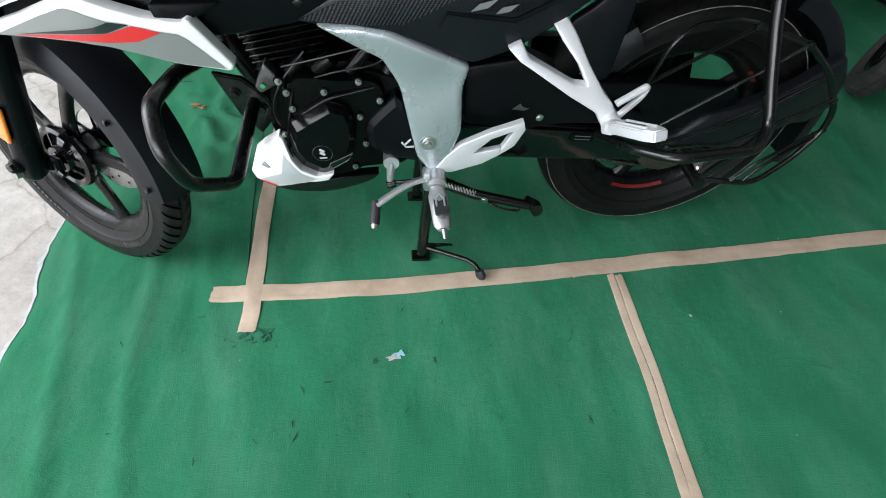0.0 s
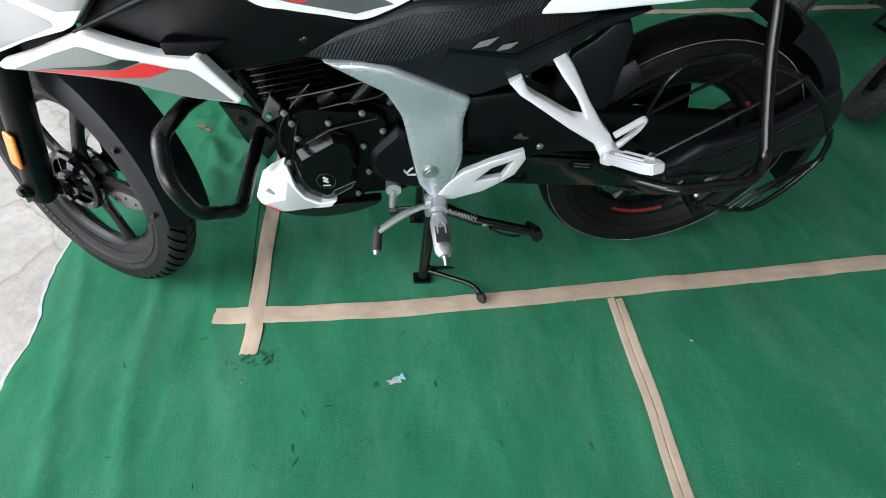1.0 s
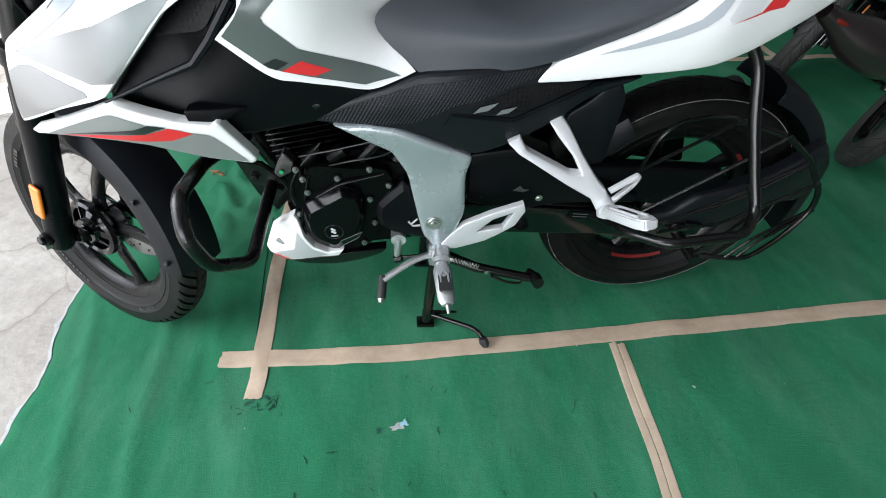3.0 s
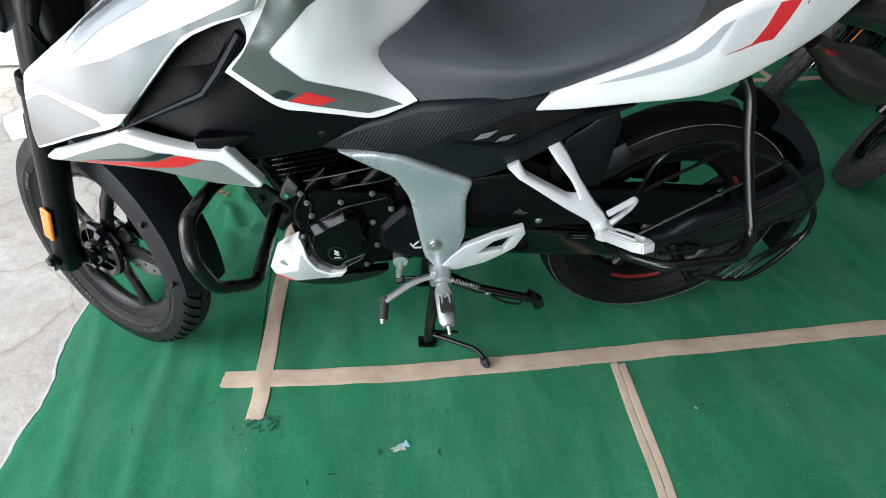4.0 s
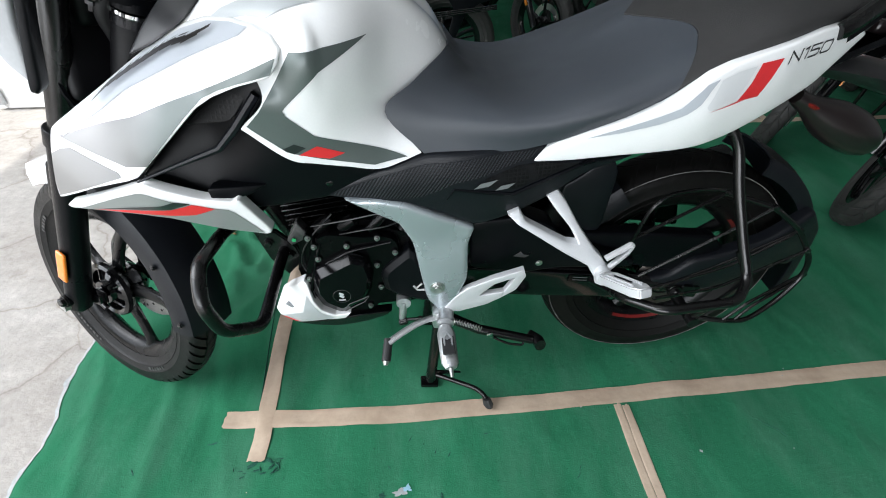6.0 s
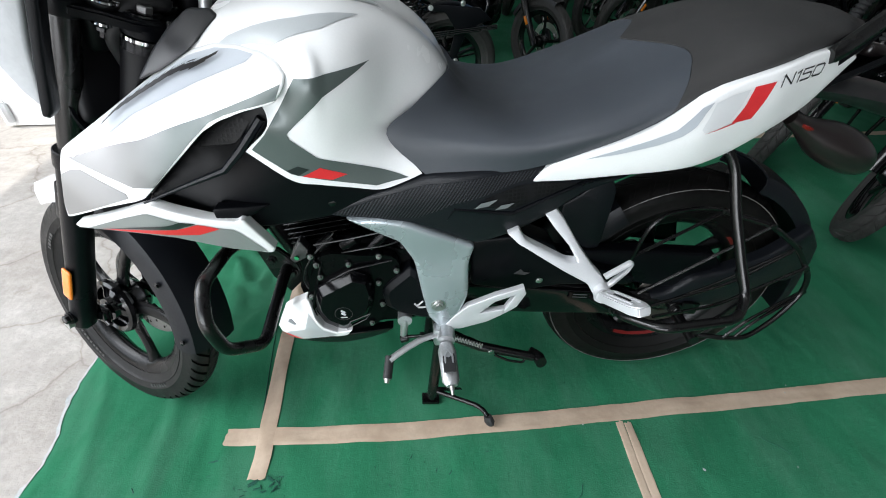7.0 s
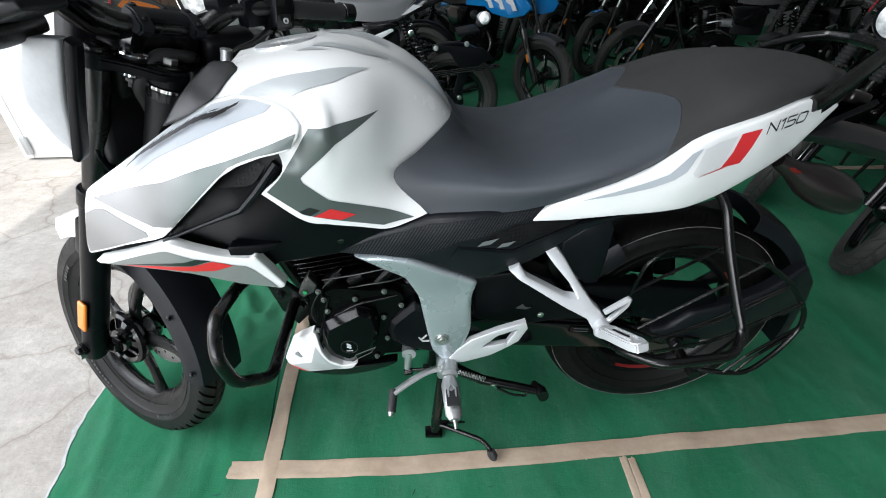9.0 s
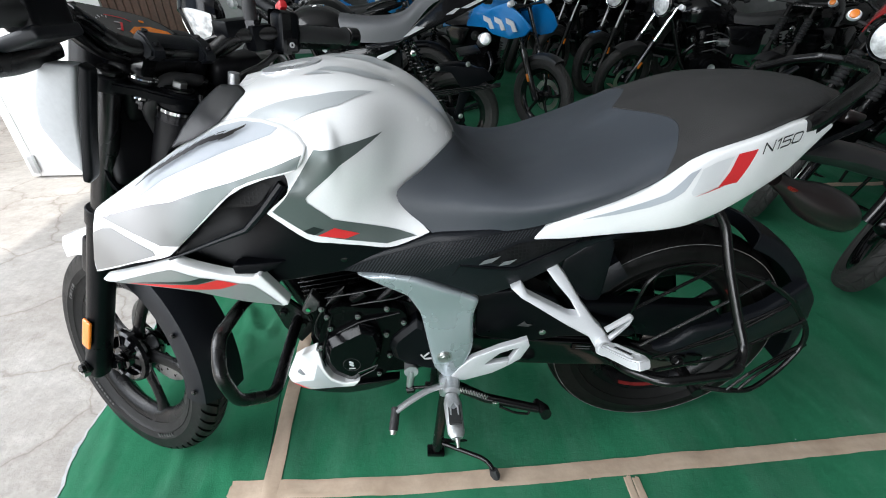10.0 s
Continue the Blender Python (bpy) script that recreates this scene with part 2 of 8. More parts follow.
def make_carbon():
    m, t, b = node_material("carbon_pattern_plastic")
    co = t.nodes.new("ShaderNodeTexCoord").outputs["Object"]
    w = t.nodes.new("ShaderNodeTexWave")
    w.wave_type, w.bands_direction = "BANDS", "X"
    w.inputs["Scale"].default_value, w.inputs["Distortion"].default_value = 62.0, 0.0
    mp = t.nodes.new("ShaderNodeMapping")
    mp.inputs["Rotation"].default_value = (0, radians(-32), 0)
    t.links.new(co, mp.inputs["Vector"])
    t.links.new(mp.outputs[0], w.inputs["Vector"])
    w2 = t.nodes.new("ShaderNodeTexWave")
    w2.wave_type, w2.bands_direction = "BANDS", "Z"
    w2.inputs["Scale"].default_value, w2.inputs["Distortion"].default_value = 95.0, 0.0
    t.links.new(mp.outputs[0], w2.inputs["Vector"])
    mul = t.nodes.new("ShaderNodeMath")
    mul.operation = "MULTIPLY"
    t.links.new(w.outputs["Fac"], mul.inputs[0])
    t.links.new(w2.outputs["Fac"], mul.inputs[1])
    t.links.new(ramp_node(t, w.outputs["Fac"], [(0.2, (0.003, 0.003, 0.004)), (0.8, (0.024, 0.026, 0.030))]), b.inputs["Base Color"])
    b.inputs["Specular IOR Level"].default_value = 0.2
    b.inputs["Roughness"].default_value = 0.40
    t.links.new(bump_node(t, mul.outputs[0], 0.0004), b.inputs["Normal"])
    return m


def make_mesh_plastic():
    m, t, b = node_material("honeycomb_black_plastic")
    co = t.nodes.new("ShaderNodeTexCoord").outputs["Object"]
    v = t.nodes.new("ShaderNodeTexVoronoi")
    v.feature = "DISTANCE_TO_EDGE"
    v.inputs["Scale"].default_value, v.inputs["Randomness"].default_value = 130, 0.1
    t.links.new(co, v.inputs["Vector"])
    t.links.new(ramp_node(t, v.outputs["Distance"], [(0.05, (0.005, 0.005, 0.006)), (0.2, (0.0015, 0.0015, 0.0017))]), b.inputs["Base Color"])
    b.inputs["Roughness"].default_value = 0.5
    b.inputs["Specular IOR Level"].default_value = 0.2
    t.links.new(bump_node(t, v.outputs["Distance"], 0.0008), b.inputs["Normal"])
    return m


def make_wall():
    m, t, b = node_material("white_wall_paint")
    co = t.nodes.new("ShaderNodeTexCoord").outputs["Object"]
    t.links.new(ramp_node(t, noise_node(t, co, 1.2, 6, 0.6), [(0.3, (0.70, 0.70, 0.69)), (0.7, (0.82, 0.82, 0.81))]), b.inputs["Base Color"])
    b.inputs["Roughness"].default_value = 0.7
    t.links.new(bump_node(t, noise_node(t, co, 40, 5), 0.002), b.inputs["Normal"])
    return m


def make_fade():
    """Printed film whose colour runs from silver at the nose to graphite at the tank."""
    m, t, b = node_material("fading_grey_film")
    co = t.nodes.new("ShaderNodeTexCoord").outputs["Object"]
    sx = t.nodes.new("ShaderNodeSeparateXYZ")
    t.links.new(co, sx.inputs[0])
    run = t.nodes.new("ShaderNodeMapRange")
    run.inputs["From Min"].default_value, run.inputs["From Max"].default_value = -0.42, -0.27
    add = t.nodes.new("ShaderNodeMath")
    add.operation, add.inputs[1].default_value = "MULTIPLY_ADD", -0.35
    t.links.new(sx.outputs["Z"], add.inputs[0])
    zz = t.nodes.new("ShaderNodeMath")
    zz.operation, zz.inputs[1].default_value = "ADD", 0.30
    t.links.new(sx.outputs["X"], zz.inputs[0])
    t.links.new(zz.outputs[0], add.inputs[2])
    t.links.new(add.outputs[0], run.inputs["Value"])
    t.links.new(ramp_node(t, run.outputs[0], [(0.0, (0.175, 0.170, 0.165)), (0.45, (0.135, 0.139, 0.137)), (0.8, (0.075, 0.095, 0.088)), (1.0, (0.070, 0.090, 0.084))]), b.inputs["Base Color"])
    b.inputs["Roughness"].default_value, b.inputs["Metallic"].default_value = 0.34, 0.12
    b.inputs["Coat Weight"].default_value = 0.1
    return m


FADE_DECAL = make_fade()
CARPET, CONCRETE, TAPE, CARBON, HONEYCOMB, WALL = make_carpet(), make_concrete(), make_tape(), make_carbon(), make_mesh_plastic(), make_wall()
DRY = material("dry_brown_stalk", (0.20, 0.10, 0.04), 0.8, grain=0.3, scale=150)
FOAM = material("pale_torn_underlay", (0.36, 0.38, 0.38), 0.8, grain=0.2, scale=80, bump=0.002)
# carpet green darkened by hand for the shade inside tears and seam
DARK_CARPET = material("torn_carpet_shadow_side", (0.006, 0.07, 0.045), 0.95, grain=0.3, scale=200, bump=0.002)
# paled so the unseen roof bounces more light onto seat and parked bikes
ROOF = material("pale_bounce_roof", (0.58, 0.59, 0.60), 0.6, grain=0.1, scale=20)
BACKPAINT = material("dim_grey_wall_paint", (0.22, 0.22, 0.22), 0.75, grain=0.1, scale=12)

# ---- building tools ----


def finish(name, bm, mat, angle=38):
    me = bpy.data.meshes.new(name)
    bmesh.ops.remove_doubles(bm, verts=bm.verts, dist=1e-5)
    bmesh.ops.recalc_face_normals(bm, faces=bm.faces)
    bm.to_mesh(me)
    bm.free()
    for p in me.polygons:
        p.use_smooth = True
    me.set_sharp_from_angle(angle=radians(angle))
    for one in mat if isinstance(mat, (list, tuple)) else [mat]:
        me.materials.append(one)
    return me


def part(name, bm, mat, parent, label="", xf=None, angle=38):
    """Links a bmesh as one mesh object under a thing or a part."""
    if xf is not None:
        bmesh.ops.transform(bm, matrix=xf, verts=bm.verts)
    ob = new(name, finish(name, bm, mat, angle))
    ob.parent = parent
    if label:
        ob["label"] = label
    return ob


def thing(name, label, category, group="", kind=""):
    return tagged(new(name), label, category, group, kind)


def solid(name, bm, mat, label, category="", group="", kind="", angle=38):
    ob = new(name, finish(name, bm, mat, angle))
    return tagged(ob, label, category, group, kind)


def smooth_path(pts, n=6, closed=False):
    """Catmull-Rom through the points."""
    p = [np.array(q, float) for q in pts]
    out, m = [], len(p)
    for i in range(m if closed else m - 1):
        if closed:
            a, b, c, d = p[i - 1], p[i], p[(i + 1) % m], p[(i + 2) % m]
        else:
            b, c = p[i], p[i + 1]
            a = p[i - 1] if i else 2 * b - c
            d = p[i + 2] if i + 2 < m else 2 * c - b
        for k in range(n):
            s = k / n
            out.append(0.5 * (2 * b + (c - a) * s + (2 * a - 5 * b + 4 * c - d) * s * s + (3 * b - a - 3 * c + d) * s**3))
    if not closed:
        out.append(p[-1])
    return out


def filleted(pts, r, n=5):
    """A polyline with its corners rounded to about r, as a bent tube has them."""
    p = [Vector(q) for q in pts]
    out = [p[0]]
    for a, b, c in zip(p, p[1:], p[2:]):
        u, v = (a - b), (c - b)
        k = min(r, 0.45 * u.length, 0.45 * v.length)
        s, e = b + u.normalized() * k, b + v.normalized() * k
        for i in range(n + 1):
            f = i / n
            out.append((1 - f) ** 2 * s + 2 * f * (1 - f) * b + f * f * e)
    return out + [p[-1]]


def tube(bm, pts, r, seg=10, caps=True, flat=1.0, up=(0, 0, 1)):
    """A round (or flattened) tube along the points; r one radius or one for each point."""
    p = [Vector(q) for q in pts]
    rs = [float(v) for v in np.interp(np.linspace(0, 1, len(p)), np.linspace(0, 1, len(r)), r)] if isinstance(r, (list, tuple)) else [r] * len(p)
    rings, side = [], None
    for i, q in enumerate(p):
        d = (p[min(i + 1, len(p) - 1)] - p[max(i - 1, 0)]).normalized()
        if side is None:
            side = d.cross(Vector(up))
            if side.length < 1e-3:
                side = d.cross(Vector((1, 0, 0)))
        side = (side - d * side.dot(d)).normalized()
        other = d.cross(side)
        rings.append([bm.verts.new(q + rs[i] * (math.cos(2 * math.pi * k / seg) * side + flat * math.sin(2 * math.pi * k / seg) * other)) for k in range(seg)])
    for a, b in zip(rings, rings[1:]):
        for k in range(seg):
            bm.faces.new((a[k], a[(k + 1) % seg], b[(k + 1) % seg], b[k]))
    if caps:
        bm.faces.new(rings[0][::-1])
        bm.faces.new(rings[-1])
    return bm


def lathe(bm, prof, seg=48, m=None, closed=False):
    """Turns (radius, offset) pairs about the y axis."""
    m = m or Matrix()
    rings = [[bm.verts.new(m @ Vector((r * math.cos(2 * math.pi * k / seg), o, r * math.sin(2 * math.pi * k / seg)))) for k in range(seg)] for r, o in prof]
    for a, b in list(zip(rings, rings[1:])) + ([(rings[-1], rings[0])] if closed else []):
        for k in range(seg):
            bm.faces.new((a[k], a[(k + 1) % seg], b[(k + 1) % seg], b[k]))
    if not closed:
        if prof[0][0] > 1e-6:
            bm.faces.new(rings[0])
        if prof[-1][0] > 1e-6:
            bm.faces.new(rings[-1][::-1])
    return bm


def box(bm, size, m=None, bevel=0.0, seg=2):
    made = bmesh.ops.create_cube(bm, size=1.0, matrix=(m or Matrix()) @ Matrix.Diagonal((*size, 1)))
    if bevel:
        vs = set(made["verts"])
        es = [e for e in bm.edges if e.verts[0] in vs and e.verts[1] in vs]
        bmesh.ops.bevel(bm, geom=es, offset=bevel, segments=seg, affect="EDGES", profile=0.6)
    return bm


def rod(bm, a, b, r, seg=10, r2=None):
    return tube(bm, [a, b], [r, r if r2 is None else r2], seg)


def bolt(bm, at, r=0.008, h=0.006, direction=(0, -1, 0)):
    """A hexagon head on a washer."""
    d = Vector(direction).normalized()
    a = Vector(at)
    tube(bm, [a, a + d * h * 0.35], r * 1.35, 14)
    tube(bm, [a + d * h * 0.35, a + d * h, a + d * h * 1.15], [r, r, r * 0.8], 6)
    return bm


def surface(bm, rows, nu=6, nv=6, mirror=True, thick=0.0):
    """A smooth skin through rows of control points; mirrored over the bike's middle plane."""
    fine = [smooth_path(r, nv) for r in rows]
    cols = [smooth_path([f[j] for f in fine], nu) for j in range(len(fine[0]))]
    for s in (1, -1) if mirror else (1,):
        vs = [[bm.verts.new((c[i][0], s * c[i][1], c[i][2])) for c in cols] for i in range(len(cols[0]))]
        for a, b in zip(vs, vs[1:]):
            for k in range(len(a) - 1):
                bm.faces.new((a[k], a[k + 1], b[k + 1], b[k])[::s])
    bmesh.ops.remove_doubles(bm, verts=bm.verts, dist=1e-4)
    if thick:
        bmesh.ops.recalc_face_normals(bm, faces=bm.faces)
        bmesh.ops.solidify(bm, geom=list(bm.faces), thickness=thick)
    return bm


def chaikin(pts, cut=0.16):
    out = []
    for i, b in enumerate(pts):
        a, c = np.array(pts[i - 1]), np.array(pts[(i + 1) % len(pts)])
        b = np.array(b)
        ka, kc = min(cut, 0.012 / max(1e-6, np.linalg.norm(a - b))), min(cut, 0.012 / max(1e-6, np.linalg.norm(c - b)))
        out += [b + (a - b) * ka, b * 0.5 + 0.25 * (b + (a - b) * ka) + 0.25 * (b + (c - b) * kc), b + (c - b) * kc]
    return out


class Drape:
    """A depth y over the side view (x, z): a thin plate through control points (x, y, z)."""

    def __init__(self, ctrl, soft=1e-4):
        c = np.array(ctrl, float)
        self.p = c[:, [0, 2]]
        n = len(c)
        k = self.kern(self.p) + soft * np.eye(n)
        lin = np.c_[np.ones(n), self.p]
        m = np.block([[k, lin], [lin.T, np.zeros((3, 3))]])
        self.w = np.linalg.lstsq(m, np.r_[c[:, 1], 0, 0, 0], rcond=None)[0]

    def kern(self, q):
        d = ((q[:, None] - self.p[None]) ** 2).sum(-1)
        return 0.5 * d * np.log(d + 1e-12)

    def __call__(self, q):
        q = np.atleast_2d(np.array(q, float))
        return np.c_[self.kern(q), np.ones(len(q)), q] @ self.w


def edge_distance(q, poly):
    a, b = np.array(poly), np.roll(np.array(poly), -1, 0)
    ab = b - a
    s = np.clip(((q[:, None] - a[None]) * ab[None]).sum(-1) / ((ab**2).sum(-1)[None] + 1e-12), 0, 1)
    return np.sqrt(((q[:, None] - (a[None] + s[..., None] * ab[None])) ** 2).sum(-1)).min(1)


def flat_grid(bm, poly, grid, rims=()):
    """Fills a side-view outline and cuts it into a grid, with narrow rims along its edge."""
    f = bm.faces.new([bm.verts.new((p[0], 0, p[1])) for p in poly])
    f.normal_update()
    last = 0.0
    for r in rims:
        bmesh.ops.inset_region(bm, faces=[f], thickness=r - last, use_even_offset=True)
        last = r
    bmesh.ops.triangulate(bm, faces=[f])
    lo, hi = np.min(poly, 0), np.max(poly, 0)
    for axis, no in ((0, (1, 0, 0)), (1, (0, 0, 1))):
        for v in np.arange(math.ceil(lo[axis] / grid) * grid, hi[axis], grid):
            co = (v, 0, 0) if axis == 0 else (0, 0, v)
            bmesh.ops.bisect_plane(bm, geom=bm.verts[:] + bm.edges[:] + bm.faces[:], plane_co=co, plane_no=no, dist=1e-6)


def rim_rings(poly, step, depths):
    """The outline cut into short edges, and copies of it moved inwards by each depth."""
    ring = []
    for a, b in zip(poly, poly[1:] + poly[:1]):
        a, b = np.array(a, float), np.array(b, float)
        n = max(1, int(np.linalg.norm(b - a) / step + 0.5))
        ring += [a + (b - a) * k / n for k in range(n)]
    ring = np.array(ring)
    prev, nxt = np.roll(ring, 1, 0), np.roll(ring, -1, 0)
    e0, e1 = ring - prev, nxt - ring
    e0 /= np.linalg.norm(e0, axis=1)[:, None] + 1e-12
    e1 /= np.linalg.norm(e1, axis=1)[:, None] + 1e-12
    area = (ring[:, 0] * nxt[:, 1] - nxt[:, 0] * ring[:, 1]).sum()
    turn = 1.0 if area > 0 else -1.0
    n0, n1 = turn * np.c_[-e0[:, 1], e0[:, 0]], turn * np.c_[-e1[:, 1], e1[:, 0]]
    nn = n0 + n1
    nn /= np.linalg.norm(nn, axis=1)[:, None] + 1e-12
    miter = 1 / np.maximum(0.6, (nn * n0).sum(1))
    out = [ring]
    for d in depths:
        k = np.ones(len(ring))
        for _ in range(5):
            p = ring + nn * (miter * d * k)[:, None]
            k = np.where(edge_distance(p, ring) < d * k * 0.72, k * 0.6, k)
        out.append(ring + nn * (miter * d * k)[:, None])
    return out


def panel(outline, thick=0.006, extra=(), grid=0.02, roll=0.004, soft=2e-3, rounded=0.16):
    """A moulded side panel: outline points (x, y, z), a smooth depth between them, rolled edges and a thickness inwards."""
    bm = bmesh.new()
    drape = Drape(list(outline) + list(extra), soft)
    poly = [(p[0], p[2]) for p in outline]
    if rounded:
        poly = [tuple(p) for p in chaikin(poly, rounded)]
    rings = rim_rings(poly, grid * 0.7, (roll * 0.14, roll * 0.4, roll) if roll else ())
    edge = rings[0]
    last = rings[-1]
    lo, hi = edge.min(0), edge.max(0)
    gx, gz = np.meshgrid(np.arange(lo[0] + grid / 2, hi[0], grid), np.arange(lo[1] + grid / 2, hi[1], grid))
    pts = np.c_[gx.ravel(), gz.ravel()]
    inside = np.zeros(len(pts), bool)
    for a, b in zip(last, np.roll(last, -1, 0)):
        cross = (a[1] > pts[:, 1]) != (b[1] > pts[:, 1])
        inside ^= cross & (pts[:, 0] < (b[0] - a[0]) * (pts[:, 1] - a[1]) / (b[1] - a[1] + 1e-12) + a[0])
    if len(pts):
        pts = pts[inside]
    if len(pts):
        pts = pts[edge_distance(pts, last) > grid * 0.4]
    n = len(last)
    co, _, faces, _, _, _ = delaunay_2d_cdt([Vector(p) for p in last] + [Vector(p) for p in pts], [(k, (k + 1) % n) for k in range(n)], [], 1, 1e-6)
    flat = [[bm.verts.new((p[0], 0, p[1])) for p in ring] for ring in rings]
    for a, b in zip(flat, flat[1:]):
        for k in range(n):
            bm.faces.new((a[k], a[(k + 1) % n], b[(k + 1) % n], b[k]))
    inner = [bm.verts.new((p[0], 0, p[1])) for p in co]
    for f in faces:
        bm.faces.new([inner[k] for k in f])
    bmesh.ops.remove_doubles(bm, verts=bm.verts, dist=2e-5)
    vs = bm.verts[:]
    q = np.array([(v.co.x, v.co.z) for v in vs])
    d = edge_distance(q, edge)
    y = drape(q)
    for v, yy, dd in zip(vs, y, d):
        k = max(0.0, 1 - dd / roll) if roll else 0.0
        v.co.y = yy + roll * (1 - math.sqrt(max(0.0, 1 - k * k)))
    outer = bm.faces[:]
    made = bmesh.ops.extrude_face_region(bm, geom=outer, use_keep_orig=True)
    for v in [g for g in made["geom"] if isinstance(g, bmesh.types.BMVert)]:
        v.co.y += thick
    return bm


def mirrored(bm):
    """A copy of the mesh on the bike's other side."""
    two = bm.copy()
    for v in two.verts:
        v.co.y = -v.co.y
    bmesh.ops.reverse_faces(two, faces=two.faces)
    return two


def both(name, bm, mat, parent, label=""):
    two = mirrored(bm)
    a = part(name, bm, mat, parent, label, angle=50)
    part(name, two, mat, parent, label, angle=50)
    return a


def decal(name, outline, target, mat, lift=0.0011, grid=0.006, tilt=0, label="", rounded=0.0, sides=True):
    """A thin film cut to the outline and laid on the target's skin; outline (x, z) seen from the side, or from a view tilted upwards."""
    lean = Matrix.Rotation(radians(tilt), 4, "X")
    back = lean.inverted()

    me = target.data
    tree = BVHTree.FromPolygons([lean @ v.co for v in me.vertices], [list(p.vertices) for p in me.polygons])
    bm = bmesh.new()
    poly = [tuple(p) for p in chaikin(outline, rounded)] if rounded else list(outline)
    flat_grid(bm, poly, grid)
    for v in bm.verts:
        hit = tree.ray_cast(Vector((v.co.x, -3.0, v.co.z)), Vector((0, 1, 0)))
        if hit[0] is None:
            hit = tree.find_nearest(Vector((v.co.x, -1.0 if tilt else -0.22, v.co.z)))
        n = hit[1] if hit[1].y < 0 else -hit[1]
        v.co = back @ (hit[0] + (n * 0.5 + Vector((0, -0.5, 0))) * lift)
    two = mirrored(bm) if sides else None
    ob = part(name, bm, mat, target, label)
    if two:
        part(name, two, mat, target, label)
    return ob

# ---- the shop: ground, carpet, walls, roof ----


def carpet_edge(y):
    """Where the carpet's ragged edge lies."""
    k = np.interp(y, [-3.0, -0.6, -0.34, -0.24, -0.10, 0.02, 0.15, 0.9, 1.7, 8.0], [-0.98, -0.965, -0.952, -0.938, -0.967, -0.985, -0.982, -1.05, -1.9, -6.0])
    return k + 0.012 * noise.noise((y * 9, 3.1, 0)) + 0.006 * noise.noise((y * 33, 1.7, 0))


def carpet_z(x, y):
    """Height of the laid carpet: low waves and long creases."""
    h = 0.0035 * noise.noise((x * 2.1, y * 2.1, 5.0)) + 0.002 * noise.noise((x * 6, y * 6, 9.0))
    c = noise.noise((x * 5.5 + y * 1.6, y * 0.9 - x * 0.4, 2.0))
    near = math.exp(-((x + 0.75) ** 2) / 0.22)
    h += (0.002 + 0.007 * near) * max(0.0, 1 - abs(c) * 5.0)
    c2 = noise.noise((x * 3.0 - y * 2.2, y * 1.3 + x, 7.0))
    h += 0.0025 * max(0.0, 1 - abs(c2) * 7.0)
    c3 = noise.noise((x * 10.0 + y * 6.5, y * 4.0 - x * 4.0, 12.0))
    h += 0.026 * math.exp(-((x + 0.56) ** 2) / 0.06 - ((y - 0.50) ** 2) / 0.08) * max(0.0, 1 - abs(c3) * 4.0)
    c4 = noise.noise((x * 7.0 - y * 1.5, y * 2.0 + x * 1.5, 21.0))
    h += 0.0022 * max(0.0, 1 - abs(c4) * 9.0)
    return 0.006 + h


def make_ground():
    bm = bmesh.new()
    bmesh.ops.create_grid(bm, x_segments=4, y_segments=4, size=300)
    bmesh.ops.translate(bm, verts=bm.verts, vec=(0, 0, -0.004))
    return solid("ground", bm, CONCRETE, "worn pale grey concrete floor, dusty and cracked", "floor", kind="structure")


def make_green_carpet():
    bm = bmesh.new()
    ys = list(np.arange(-1.6, 1.4, 0.018)) + list(np.arange(1.4, 6.9, 0.06)) + [6.9]
    xs = list(np.arange(0, 2.9, 0.018)) + list(np.arange(2.9, 7.2, 0.08))
    rows = []
    for y in ys:
        e = carpet_edge(y)
        row = []
        for s in xs:
            x = e + s if s <= 2.9 else e + 2.9 + (s - 2.9) / (xs[-1] - 2.9) * (6.4 - e - 2.9)
            row.append(bm.verts.new((x, y, carpet_z(x, y) if s > 0.001 else 0.001)))
        rows.append(row)
    for a, b in zip(rows, rows[1:]):
        for i in range(len(xs) - 1):
            if abs(a[i].co.x - a[i + 1].co.x) > 1e-6 or abs(b[i].co.x - b[i + 1].co.x) > 1e-6:
                bm.faces.new((a[i], a[i + 1], b[i + 1], b[i]))
    return solid("green_carpet", bm, CARPET, "creased green felt carpet with worn dusty patches", "carpet", kind="structure", angle=80)


def make_edge_strip():
    """The pale backing that shows along the carpet's cut edge."""
    bm = bmesh.new()
    prev = None
    for y in np.arange(-1.6, 1.7, 0.012):
        e = carpet_edge(y)
        w = 0.007 + 0.012 * noise.noise((y * 14, 8, 0)) + 0.008 * noise.noise((y * 50, 2, 0))
        a, b = bm.verts.new((e - max(0.004, w), y, 0.0005)), bm.verts.new((e + 0.004, y, 0.0045))
        if prev:
            bm.faces.new((prev[0], prev[1], b, a))
        prev = (a, b)
    return solid("carpet_backing", bm, FOAM, "pale frayed backing along the carpet's cut edge", "carpet edge", kind="structure")


